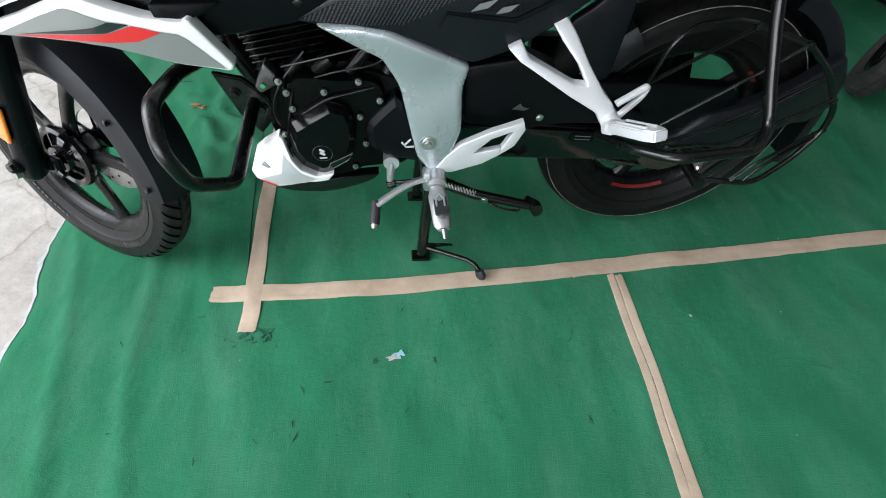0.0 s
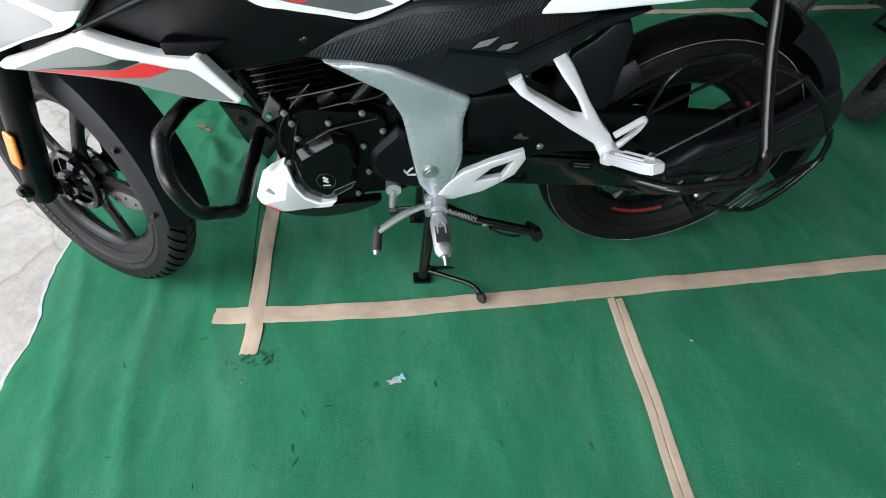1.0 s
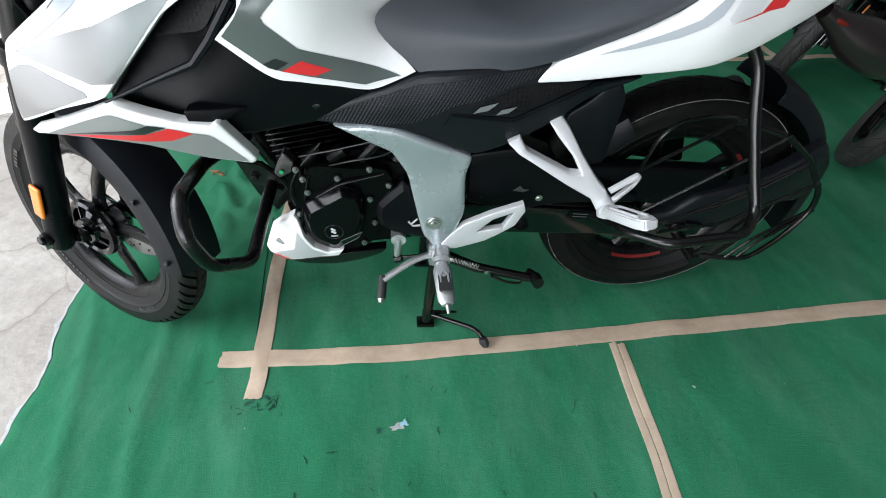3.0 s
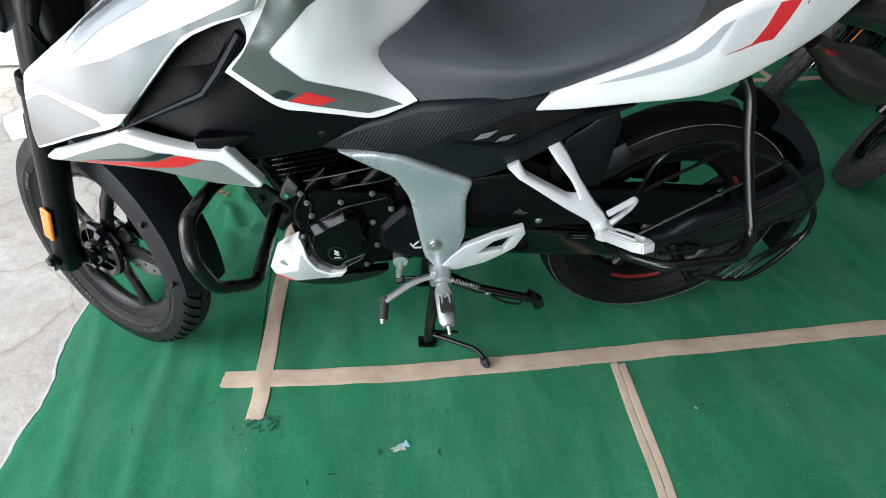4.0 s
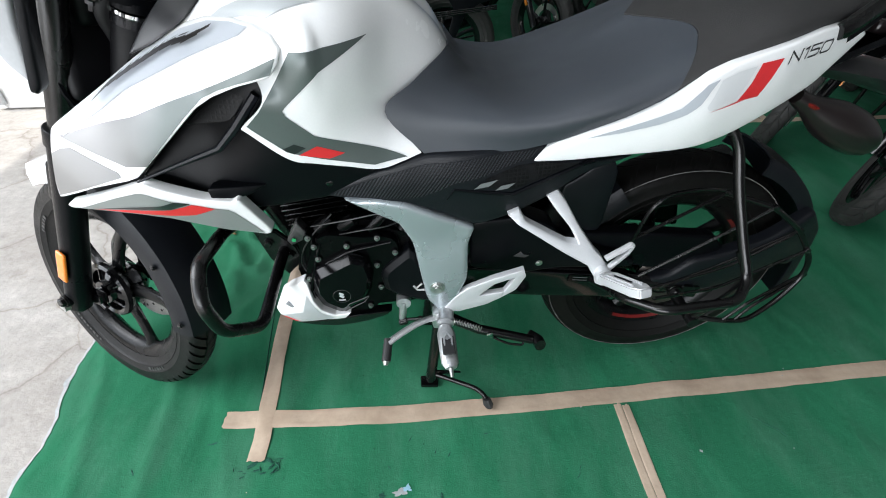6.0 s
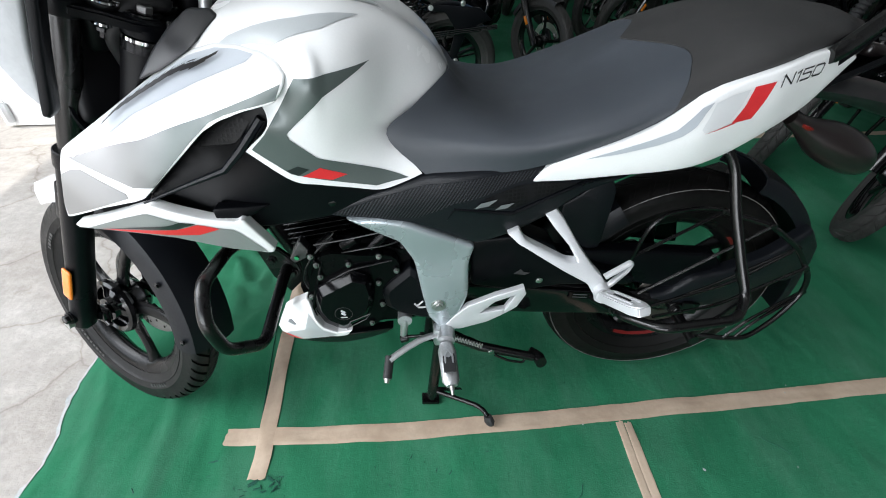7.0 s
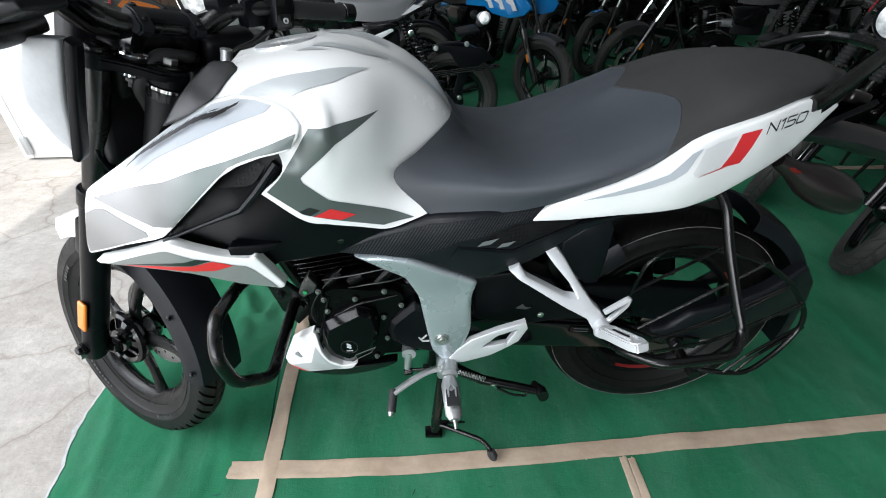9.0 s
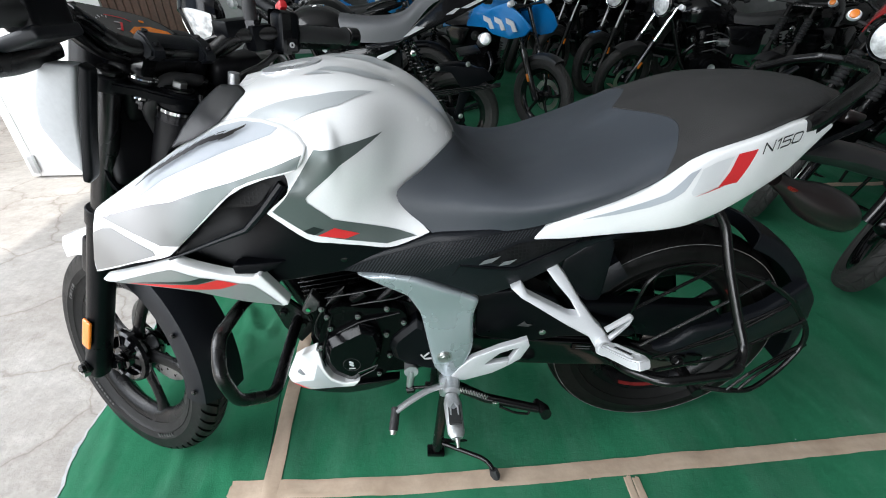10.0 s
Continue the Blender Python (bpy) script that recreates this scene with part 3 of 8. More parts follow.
def make_tape_line(line, w, label, step=0.02, ragged=0.0018, lift=0.0022):
    """Packing tape laid along a polyline of floor points, its edges ragged and its skin wrinkled."""
    bm = bmesh.new()
    pts = [Vector((*p, 0)) for p in line]
    run = [0.0]
    for a, b in zip(pts, pts[1:]):
        run.append(run[-1] + (b - a).length)
    n = max(2, int(run[-1] / step))
    prev = None
    for i in range(n + 1):
        q = run[-1] * i / n
        c = Vector((np.interp(q, run, [p.x for p in pts]), np.interp(q, run, [p.y for p in pts]), 0))
        e = min(q + 0.05, run[-1])
        g = max(q - 0.05, 0.0)
        d = Vector((np.interp(e, run, [p.x for p in pts]) - np.interp(g, run, [p.x for p in pts]), np.interp(e, run, [p.y for p in pts]) - np.interp(g, run, [p.y for p in pts]), 0)).normalized()
        side = Vector((-d.y, d.x, 0))
        row = []
        for k in (-1, -0.75, -0.5, -0.25, 0, 0.25, 0.5, 0.75, 1):
            p = c + side * (k * w / 2 + (ragged * noise.noise((c.x * 7, c.y * 7, k * 3)) + 0.3 * ragged * noise.noise((c.x * 60, c.y * 60, k)) if abs(k) == 1 else 0))
            if i in (0, n):
                p = p + d * 0.008 * noise.noise((k * 5, i, line[0][0]))
            wrinkle = 0.0005 * (1 + noise.noise((p.x * 16, p.y * 16, 4))) + 0.0011 * max(0.0, 1 - 9 * abs(noise.noise((p.x * 5 + 3 * p.y, p.y * 22 + 2 * p.x, 8))))
            row.append(bm.verts.new((p.x, p.y, carpet_z(p.x, p.y) + lift + (0.0 if abs(k) == 1 else wrinkle))))
        if prev:
            for j in range(8):
                bm.faces.new((prev[j], prev[j + 1], row[j + 1], row[j]))
        prev = row
    return solid("floor_tape", bm, TAPE, label, "tape", group="tape lines on the carpet", kind="structure", angle=60)


def make_wall(name, size, at, mat, label, rz=0):
    bm = bmesh.new()
    box(bm, size, pose(*at, 0, 0, rz))
    return solid(name, bm, mat, label, "wall", kind="structure")


make_ground()
make_green_carpet()
make_edge_strip()
T1 = "wrinkled brown packing tape stuck across green carpet"
make_tape_line([(-0.481, -0.197), (-0.328, -0.2035), (-0.175, -0.209), (-0.021, -0.2105), (0.135, -0.210), (0.27, -0.2085), (0.39, -0.206), (0.596, -0.198), (0.73, -0.1914), (0.925, -0.187), (1.125, -0.180), (1.33, -0.173), (2.9, -0.125)], 0.0515, T1)
make_tape_line([(-0.371, -0.319), (-0.367, -0.258), (-0.3725, -0.16), (-0.376, -0.068), (-0.3805, 0.034), (-0.384, 0.15), (-0.388, 0.9), (-0.390, 1.9)], 0.0450, T1, lift=0.0034)
make_tape_line([(0.6015, -0.226), (0.592, -0.5425), (0.5783, -0.77), (0.553, -1.25)], 0.0215, T1)
make_tape_line([(0.6240, -0.230), (0.6145, -0.5425), (0.6008, -0.77), (0.5755, -1.25)], 0.0215, T1)
make_tape_line([(1.2, 1.58), (4.6, 1.53)], 0.05, T1)
make_tape_line([(2.20, 1.45), (2.27, 4.4)], 0.05, T1, lift=0.0034)
make_wall("wall_north", (15.0, 0.2, 4.4), (1.0, 7.0, 2.2), BACKPAINT, "plain grey painted back wall of the shop")
make_wall("wall_east", (0.2, 11.8, 4.4), (6.6, 1.0, 2.2), BACKPAINT, "plain grey painted side wall of the shop")
# unseen wall added behind the camera to keep sky light off the right floor
make_wall("sky_block_south", (5.8, 0.2, 4.4), (3.7, -4.6, 2.2), BACKPAINT, "unseen plain grey wall added to block sky light")
make_wall("wall_left", (2.3, 0.06, 4.2), (-5.62, 6.86, 2.1), WALL, "cream painted wall beside the shutter")
bm = bmesh.new()
box(bm, (1.1, 0.04, 3.0), pose(-3.90, 6.87, 1.5))
shutter = solid("door_2", bm, SHUTTER, "dark brown slatted shutter door", "door", kind="structure")
for k in range(10):
    part("slat", box(bmesh.new(), (0.085, 0.02, 3.0), pose(-4.40 + 0.11 * k, 6.84, 1.5), 0.006), SHUTTER, shutter)
# unseen roof slab, added to hold off sun and sky
make_wall("ceiling", (12.1, 14.0, 0.15), (0.75, 0.1, 4.45), ROOF, "unseen grey roof added over the shop for shade and bounce")


def make_gate():
    g = tagged(new("door_1"), "white-painted sheet steel gate leaf standing open", "gate", kind="structure")
    part("leaf", box(bmesh.new(), (0.60, 0.05, 2.3), pose(-2.20, 2.12, 1.16, 0, 0, -2), 0.006), WALL, g)
    part("strap", box(bmesh.new(), (0.06, 0.035, 2.25), pose(-2.515, 2.115, 1.135, 0, 0, -2), 0.008), WALL, g, "pale worn edge tube of the gate")
    part("gate_bolt", box(bmesh.new(), (0.035, 0.03, 0.12), pose(-2.485, 2.085, 0.10, 0, 0, -2), 0.006), CAST, g, "drop bolt of the gate")
    for z in (0.45, 1.3):
        part("rib", box(bmesh.new(), (0.56, 0.012, 0.03), pose(-2.20, 2.09, z, 0, 0, -2), 0.004), WALL, g)
    return g


make_gate()

# ---- the white motorcycle ----

bike = thing("motorcycle", "white motorcycle with grey and red graphics on its centre stand", "motorcycle")

# tank
TANK_ROWS = [
    [(-0.252, 0, 1.033), (-0.258, -0.075, 1.018), (-0.282, -0.12, 0.987), (-0.249, -0.135, 0.975), (-0.184, -0.195, 0.961), (-0.14, -0.26, 0.921), (-0.184, -0.252, 0.873)],
    [(-0.173, 0, 1.05), (-0.161, -0.11, 1.041), (-0.149, -0.18, 1.02), (-0.097, -0.238, 0.997), (-0.087, -0.264, 0.967), (-0.1, -0.258, 0.904), (-0.129, -0.246, 0.819)],
    [(-0.105, 0, 1.055), (-0.093, -0.115, 1.049), (-0.075, -0.188, 1.029), (-0.055, -0.238, 0.996), (-0.054, -0.256, 0.954), (-0.063, -0.248, 0.891), (-0.089, -0.24, 0.806)],
    [(-0.038, 0, 1.044), (-0.028, -0.11, 1.042), (-0.016, -0.175, 1.019), (-0.011, -0.215, 0.983), (-0.019, -0.23, 0.933), (-0.03, -0.226, 0.879), (-0.043, -0.232, 0.794)],
    [(0.04, 0, 1.01), (0.042, -0.095, 1.014), (0.041, -0.14, 0.989), (0.03, -0.172, 0.953), (0.014, -0.192, 0.91), (0.001, -0.2, 0.871), (0.006, -0.222, 0.781)],
    [(0.102, 0, 0.96), (0.097, -0.075, 0.972), (0.09, -0.11, 0.954), (0.068, -0.142, 0.926), (0.039, -0.166, 0.892), (0.018, -0.182, 0.865), (0.047, -0.212, 0.788)],
    [(0.134, 0, 0.918), (0.131, -0.055, 0.921), (0.122, -0.088, 0.913), (0.096, -0.122, 0.905), (0.056, -0.15, 0.883), (0.024, -0.176, 0.858), (0.078, -0.205, 0.798)],
]
tank = part("fuel_tank", surface(bmesh.new(), TANK_ROWS, 7, 7, thick=-0.004), WHITE, bike, "glossy white fuel tank")


def make_fuel_cap():
    bm = bmesh.new()
    m = Matrix.Translation((-0.166, 0, 1.0415)) @ Matrix.Rotation(radians(-8), 4, "Y") @ pose(0, 0, 0, 90, 0, 0)
    lathe(bm, [(0.0, -0.0062), (0.026, -0.0062), (0.028, -0.0045), (0.034, -0.0045), (0.036, -0.006), (0.043, -0.0060), (0.044, -0.0030), (0.046, -0.0030), (0.047, -0.0058), (0.053, -0.0045), (0.056, -0.001), (0.056, 0.012)], 48, m)
    cap = part("fuel_cap", bm, CAP_METAL, tank, "flat brushed metal fuel filler cap")
    part("keyhole_cover", box(bmesh.new(), (0.036, 0.004, 0.018), m @ Matrix.Translation((0, -0.0070, 0)), 0.0015), CAP_METAL, cap)
    for k in range(5):
        a = 2 * math.pi * k / 5
        part("cap_screw", bolt(bmesh.new(), m @ Vector((0.045 * math.cos(a), -0.005, 0.045 * math.sin(a))), 0.0028, 0.0018, (-0.11, 0, 1)), BOLT_STEEL, cap)


make_fuel_cap()
decal("graphic", [(-0.092, 0.979), (0.006, 0.984), (-0.058, 0.953), (-0.113, 0.905), (-0.117, 0.9), (-0.115, 0.892), (-0.082, 0.856), (0.055, 0.796), (0.001, 0.79), (-0.079, 0.814), (-0.127, 0.831), (-0.17, 0.872), (-0.174, 0.877), (-0.149, 0.901), (-0.119, 0.94)], tank, GREY_DECAL)
decal("stripe", [(-0.111, 0.825), (-0.082, 0.838), (-0.043, 0.819), (-0.067, 0.813)], tank, RED, 0.0016)
decal("stripe", [(-0.133, 0.837), (-0.114, 0.845), (-0.098, 0.837), (-0.117, 0.827)], tank, BLACK_DECAL, 0.0016)
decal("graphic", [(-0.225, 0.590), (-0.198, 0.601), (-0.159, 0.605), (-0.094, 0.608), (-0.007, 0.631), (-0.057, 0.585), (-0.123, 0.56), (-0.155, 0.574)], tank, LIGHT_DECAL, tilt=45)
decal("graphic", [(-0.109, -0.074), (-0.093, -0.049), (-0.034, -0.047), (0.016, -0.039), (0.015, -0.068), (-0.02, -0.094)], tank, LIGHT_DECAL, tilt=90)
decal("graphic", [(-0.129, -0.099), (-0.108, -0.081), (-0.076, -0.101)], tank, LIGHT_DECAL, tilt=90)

part("smoked_cover", panel([(-0.367, -0.135, 0.943), (-0.341, -0.12, 0.979), (-0.314, -0.1, 1.009), (-0.283, -0.075, 1.034), (-0.245, -0.078, 1.034), (-0.230, -0.098, 1.026), (-0.243, -0.130, 1.014), (-0.256, -0.146, 0.999), (-0.272, -0.146, 0.987), (-0.323, -0.142, 0.959)], 0.008, (), 0.012, 0.004), SMOKE, bike, "smoked grey plastic cover ahead of the tank")

# front side panels over the radiator opening
shroud = both("tank_shroud", panel([(-0.536, -0.14, 0.834), (-0.436, -0.128, 0.894), (-0.337, -0.13, 0.954), (-0.273, -0.138, 0.987), (-0.227, -0.155, 1.001), (-0.182, -0.182, 1.005), (-0.144, -0.212, 1.003), (-0.118, -0.242, 0.995), (-0.104, -0.266, 0.982), (-0.108, -0.269, 0.967), (-0.121, -0.27, 0.95), (-0.169, -0.268, 0.937), (-0.207, -0.266, 0.923), (-0.236, -0.262, 0.906), (-0.302, -0.252, 0.848), (-0.366, -0.245, 0.792), (-0.387, -0.24, 0.783), (-0.454, -0.225, 0.764), (-0.544, -0.19, 0.729), (-0.548, -0.183, 0.746), (-0.541, -0.155, 0.809)],
    0.02, [(-0.354, -0.205, 0.888), (-0.234, -0.243, 0.945), (-0.153, -0.262, 0.984), (-0.328, -0.165, 0.937), (-0.213, -0.195, 0.987), (-0.45, -0.19, 0.824), (-0.358, -0.235, 0.835)], 0.012, 0.005), WHITE, bike, "white side shroud with grey graphics")
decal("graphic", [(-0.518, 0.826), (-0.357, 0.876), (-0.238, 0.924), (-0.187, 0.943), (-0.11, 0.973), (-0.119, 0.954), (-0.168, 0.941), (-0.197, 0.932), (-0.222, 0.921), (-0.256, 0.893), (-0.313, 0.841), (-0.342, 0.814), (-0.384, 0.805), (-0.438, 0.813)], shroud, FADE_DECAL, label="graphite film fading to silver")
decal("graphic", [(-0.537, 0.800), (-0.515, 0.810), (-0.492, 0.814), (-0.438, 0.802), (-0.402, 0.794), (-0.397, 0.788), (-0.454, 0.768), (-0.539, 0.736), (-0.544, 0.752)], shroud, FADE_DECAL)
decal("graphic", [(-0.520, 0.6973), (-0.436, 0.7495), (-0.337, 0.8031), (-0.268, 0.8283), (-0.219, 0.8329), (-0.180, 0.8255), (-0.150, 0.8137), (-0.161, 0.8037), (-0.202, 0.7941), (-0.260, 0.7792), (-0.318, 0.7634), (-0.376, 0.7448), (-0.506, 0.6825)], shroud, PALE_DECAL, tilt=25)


# raised band of joined slanting strokes along the shroud's upper edge
LINE = [(-0.438, 0.7463), (-0.419, 0.7602), (-0.402, 0.7703), (-0.381, 0.7791), (-0.362, 0.7878), (-0.346, 0.7946), (-0.329, 0.8014), (-0.313, 0.8081), (-0.296, 0.8097), (-0.273, 0.8147), (-0.255, 0.8145), (-0.231, 0.8201), (-0.212, 0.8256)]
for k in range(len(LINE) - 1):
    (x0, z0), (x1, z1) = [(q[0], q[1] - 0.0085 + 0.0045 * (q[0] > -0.30)) for q in LINE[k:k + 2]]
    h = (0.0055, 0.0070, 0.0085, 0.0095)[min(k, 3)] if k < 11 else 0.0060
    lean = 0.0026
    decal("emblem_stroke", [(x0 - 0.002, z0 - h - 0.001), (x1 + 0.004, z1 - h + lean), (x1 + 0.008, z1 - 0.0005 + lean), (x0 + 0.002, z0 - 0.001)], shroud, EMBLEM, 0.0078, 0.004, 25, label="raised dark chrome emblem stroke")
    if 1 < k < 10:
        decal("emblem_stroke", [(x0 + 0.008, z0 + 0.0015), (x1 + 0.006, z1 + 0.0012 + lean), (x1 + 0.013, z1 + 0.0040 + lean), (x0 + 0.014, z0 + 0.0042)], shroud, EMBLEM, 0.0072, 0.004, 25, label="raised dark chrome emblem stroke")
wing = both("shroud_wing", panel([(-0.527, -0.205, 0.725), (-0.465, -0.222, 0.745), (-0.412, -0.240, 0.765), (-0.367, -0.256, 0.784), (-0.358, -0.258, 0.787), (-0.351, -0.258, 0.785), (-0.318, -0.256, 0.769), (-0.281, -0.253, 0.753), (-0.237, -0.249, 0.743), (-0.229, -0.248, 0.747), (-0.224, -0.247, 0.745), (-0.193, -0.229, 0.669), (-0.197, -0.227, 0.660), (-0.204, -0.226, 0.657), (-0.233, -0.226, 0.664), (-0.269, -0.228, 0.672), (-0.311, -0.229, 0.688), (-0.352, -0.230, 0.704), (-0.395, -0.230, 0.713), (-0.440, -0.226, 0.717), (-0.491, -0.215, 0.718), (-0.522, -0.207, 0.717)],
    0.02, [(-0.347, -0.256, 0.752), (-0.26, -0.247, 0.72)], 0.010, 0.004, 3e-3, 0.1), WHITE, bike, "white lower wing with a red stripe")
decal("graphic", [(-0.505, 0.720), (-0.417, 0.754), (-0.377, 0.768), (-0.368, 0.769), (-0.359, 0.766), (-0.327, 0.750), (-0.288, 0.738), (-0.247, 0.727), (-0.239, 0.719), (-0.206, 0.663), (-0.231, 0.668), (-0.267, 0.676), (-0.309, 0.691), (-0.350, 0.707), (-0.393, 0.715), (-0.438, 0.719), (-0.479, 0.720)], wing, WING_GREY)
decal("stripe", [(-0.478, 0.722), (-0.415, 0.726), (-0.386, 0.727), (-0.338, 0.731), (-0.319, 0.737), (-0.299, 0.743), (-0.283, 0.738), (-0.267, 0.731), (-0.305, 0.717), (-0.346, 0.715), (-0.391, 0.718), (-0.437, 0.721)], wing, RED, 0.0016)
decal("stripe", [(-0.466, 0.724), (-0.433, 0.729), (-0.381, 0.736), (-0.351, 0.741), (-0.325, 0.750), (-0.301, 0.745), (-0.319, 0.739), (-0.338, 0.732), (-0.385, 0.729), (-0.434, 0.727)], wing, BLACK_DECAL, 0.0016)

mid = both("side_cover", panel([(-0.385, -0.212, 0.772), (-0.247, -0.205, 0.905), (-0.135, -0.225, 0.950), (-0.120, -0.230, 0.940), (-0.175, -0.232, 0.875), (-0.120, -0.228, 0.815), (0.012, -0.208, 0.768), (-0.085, -0.205, 0.718), (-0.191, -0.20, 0.700), (-0.280, -0.222, 0.712)],
    0.03, [(-0.25, -0.185, 0.85), (-0.22, -0.22, 0.80)], 0.018, 0.005), PLASTIC, bike, "matt black plastic side cover")
part("cover_ridge", tube(bmesh.new(), [(-0.371, -0.243, 0.784), (-0.300, -0.240, 0.810), (-0.233, -0.236, 0.833), (-0.202, -0.232, 0.863), (-0.158, -0.232, 0.914)], [0.002, 0.004, 0.006, 0.007, 0.007], 8), SHEEN_PLASTIC, mid, "moulded duct ridge")
part("cover_blade", panel([(-0.270, -0.246, 0.768), (-0.181, -0.216, 0.756), (-0.215, -0.232, 0.742), (-0.268, -0.243, 0.741)], 0.02, roll=0.003), PLASTIC, mid)
bm = bolt(bmesh.new(), (-0.081, -0.208, 0.750), 0.007, 0.004)
part("screw", bm, GLOSS_BLACK, mid)
part("duct_mesh", panel([(-0.285, -0.214, 0.862), (-0.21, -0.216, 0.920), (-0.155, -0.224, 0.932), (-0.205, -0.228, 0.872)], 0.004, roll=0.002), HONEYCOMB, mid, "black honeycomb duct mesh")

frame_cover = both("frame_cover", panel([(-0.107, -0.206, 0.723), (0.007, -0.212, 0.772), (0.088, -0.212, 0.799), (0.218, -0.208, 0.803), (0.296, -0.205, 0.805), (0.281, -0.206, 0.776), (0.37, -0.2, 0.768), (0.46, -0.192, 0.77), (0.373, -0.193, 0.739), (0.313, -0.194, 0.693), (0.241, -0.196, 0.655), (0.18, -0.2, 0.637), (0.1, -0.204, 0.677), (0.044, -0.206, 0.701), (-0.059, -0.206, 0.713)],
    0.02, [(0.028, -0.224, 0.741), (0.109, -0.226, 0.768), (0.18, -0.222, 0.77), (0.238, -0.216, 0.715), (0.165, -0.214, 0.693), (0.302, -0.208, 0.738)], 0.010, 0.006), SHEEN_PLASTIC, bike, "matt black plastic frame cover with carbon-pattern panel")
decal("carbon_panel", [(-0.087, 0.723), (0.012, 0.763), (0.083, 0.783), (0.141, 0.787), (0.194, 0.793), (0.277, 0.798), (0.267, 0.784), (0.23, 0.773), (0.176, 0.755), (0.132, 0.746), (0.109, 0.733), (0.068, 0.714), (0.008, 0.714)], frame_cover, CARBON, 0.0012, label="carbon-patterned plastic panel")
decal("cover_inset", [(0.186, 0.752), (0.243, 0.771), (0.281, 0.773), (0.355, 0.764), (0.301, 0.745), (0.24, 0.725), (0.193, 0.733)], frame_cover, HONEYCOMB, 0.0012, label="black honeycomb plastic inset")
for s in (-1, 1):
    part("cover_crease", tube(bmesh.new(), [(x, -s * y, z) for x, y, z in ((0.119, -0.214, 0.705), (0.133, -0.2195, 0.732), (0.189, -0.2185, 0.723), (0.239, -0.2135, 0.714), (0.302, -0.2055, 0.738), (0.371, -0.198, 0.765), (0.418, -0.193, 0.768))], [0.001, 0.004, 0.0045, 0.005, 0.005, 0.005, 0.002], 8), PLASTIC, frame_cover, "raised moulded rail")
for pts in ([(0.167, 0.734), (0.179, 0.745), (0.209, 0.75), (0.193, 0.738)], [(0.205, 0.728), (0.215, 0.737), (0.241, 0.74), (0.227, 0.73)]):
    decal("accent_blade", pts, frame_cover, ACCENT, 0.0040, label="small grey accent blade")

plate = both("side_plate", panel([(-0.066, -0.218, 0.718), (0.0, -0.218, 0.714), (0.048, -0.216, 0.702), (0.177, -0.205, 0.634), (0.165, -0.203, 0.588), (0.167, -0.202, 0.500), (0.140, -0.203, 0.430), (0.123, -0.203, 0.405), (0.100, -0.203, 0.412), (0.080, -0.205, 0.445), (0.056, -0.210, 0.603), (0.030, -0.212, 0.656), (-0.003, -0.214, 0.676)],
    0.022, [(0.06, -0.2065, 0.618), (0.11, -0.204, 0.616), (0.155, -0.201, 0.612), (0.10, -0.212, 0.655), (0.11, -0.211, 0.54), (0.12, -0.2125, 0.47)], 0.008, 0.009, 1e-3), SILVER_PAINT, bike, "satin silver-grey frame side plate")
bm = lathe(bmesh.new(), [(0.0, -0.010), (0.006, -0.010), (0.007, -0.007), (0.011, -0.007), (0.012, -0.003), (0.016, -0.003), (0.017, 0.004)], 24, pose(0.102, -0.210, 0.487))
part("pivot_bolt", bm, STEEL, plate)

# seat
SEAT_ROWS = [
    [(0.128, 0.0, 0.920), (0.126, -0.085, 0.930), (0.070, -0.165, 0.903), (0.022, -0.193, 0.866), (0.083, -0.203, 0.797)],
    [(0.175, 0.0, 0.880), (0.170, -0.088, 0.886), (0.150, -0.160, 0.880), (0.120, -0.197, 0.855), (0.150, -0.206, 0.797)],
    [(0.260, 0.0, 0.868), (0.260, -0.11, 0.869), (0.258, -0.180, 0.862), (0.258, -0.212, 0.845), (0.258, -0.208, 0.803)],
    [(0.380, 0.0, 0.902), (0.380, -0.12, 0.901), (0.385, -0.195, 0.891), (0.390, -0.222, 0.872), (0.395, -0.212, 0.845)],
    [(0.465, 0.0, 0.954), (0.530, -0.11, 0.963), (0.515, -0.178, 0.945), (0.487, -0.214, 0.910), (0.472, -0.208, 0.880)],
    [(0.660, 0.0, 1.004), (0.660, -0.11, 0.998), (0.660, -0.158, 0.986), (0.660, -0.178, 0.965), (0.660, -0.168, 0.935)],
    [(0.820, 0.0, 1.008), (0.815, -0.07, 1.003), (0.805, -0.108, 0.988), (0.790, -0.122, 0.975), (0.780, -0.112, 0.950)],
    [(0.935, 0.0, 0.975), (0.915, -0.04, 0.970), (0.895, -0.07, 0.962), (0.880, -0.085, 0.955), (0.870, -0.085, 0.940)],
]
seat = part("seat", surface(bmesh.new(), SEAT_ROWS[:5], 7, 6, thick=-0.004), VINYL, bike, "smooth black vinyl rider's seat")
pillion = part("pillion_seat", surface(bmesh.new(), [[(p[0], p[1], p[2] + 0.0015) for p in r] for r in SEAT_ROWS[4:]], 7, 6, thick=-0.004), VINYL_DARK, bike, "grained matt black passenger seat")

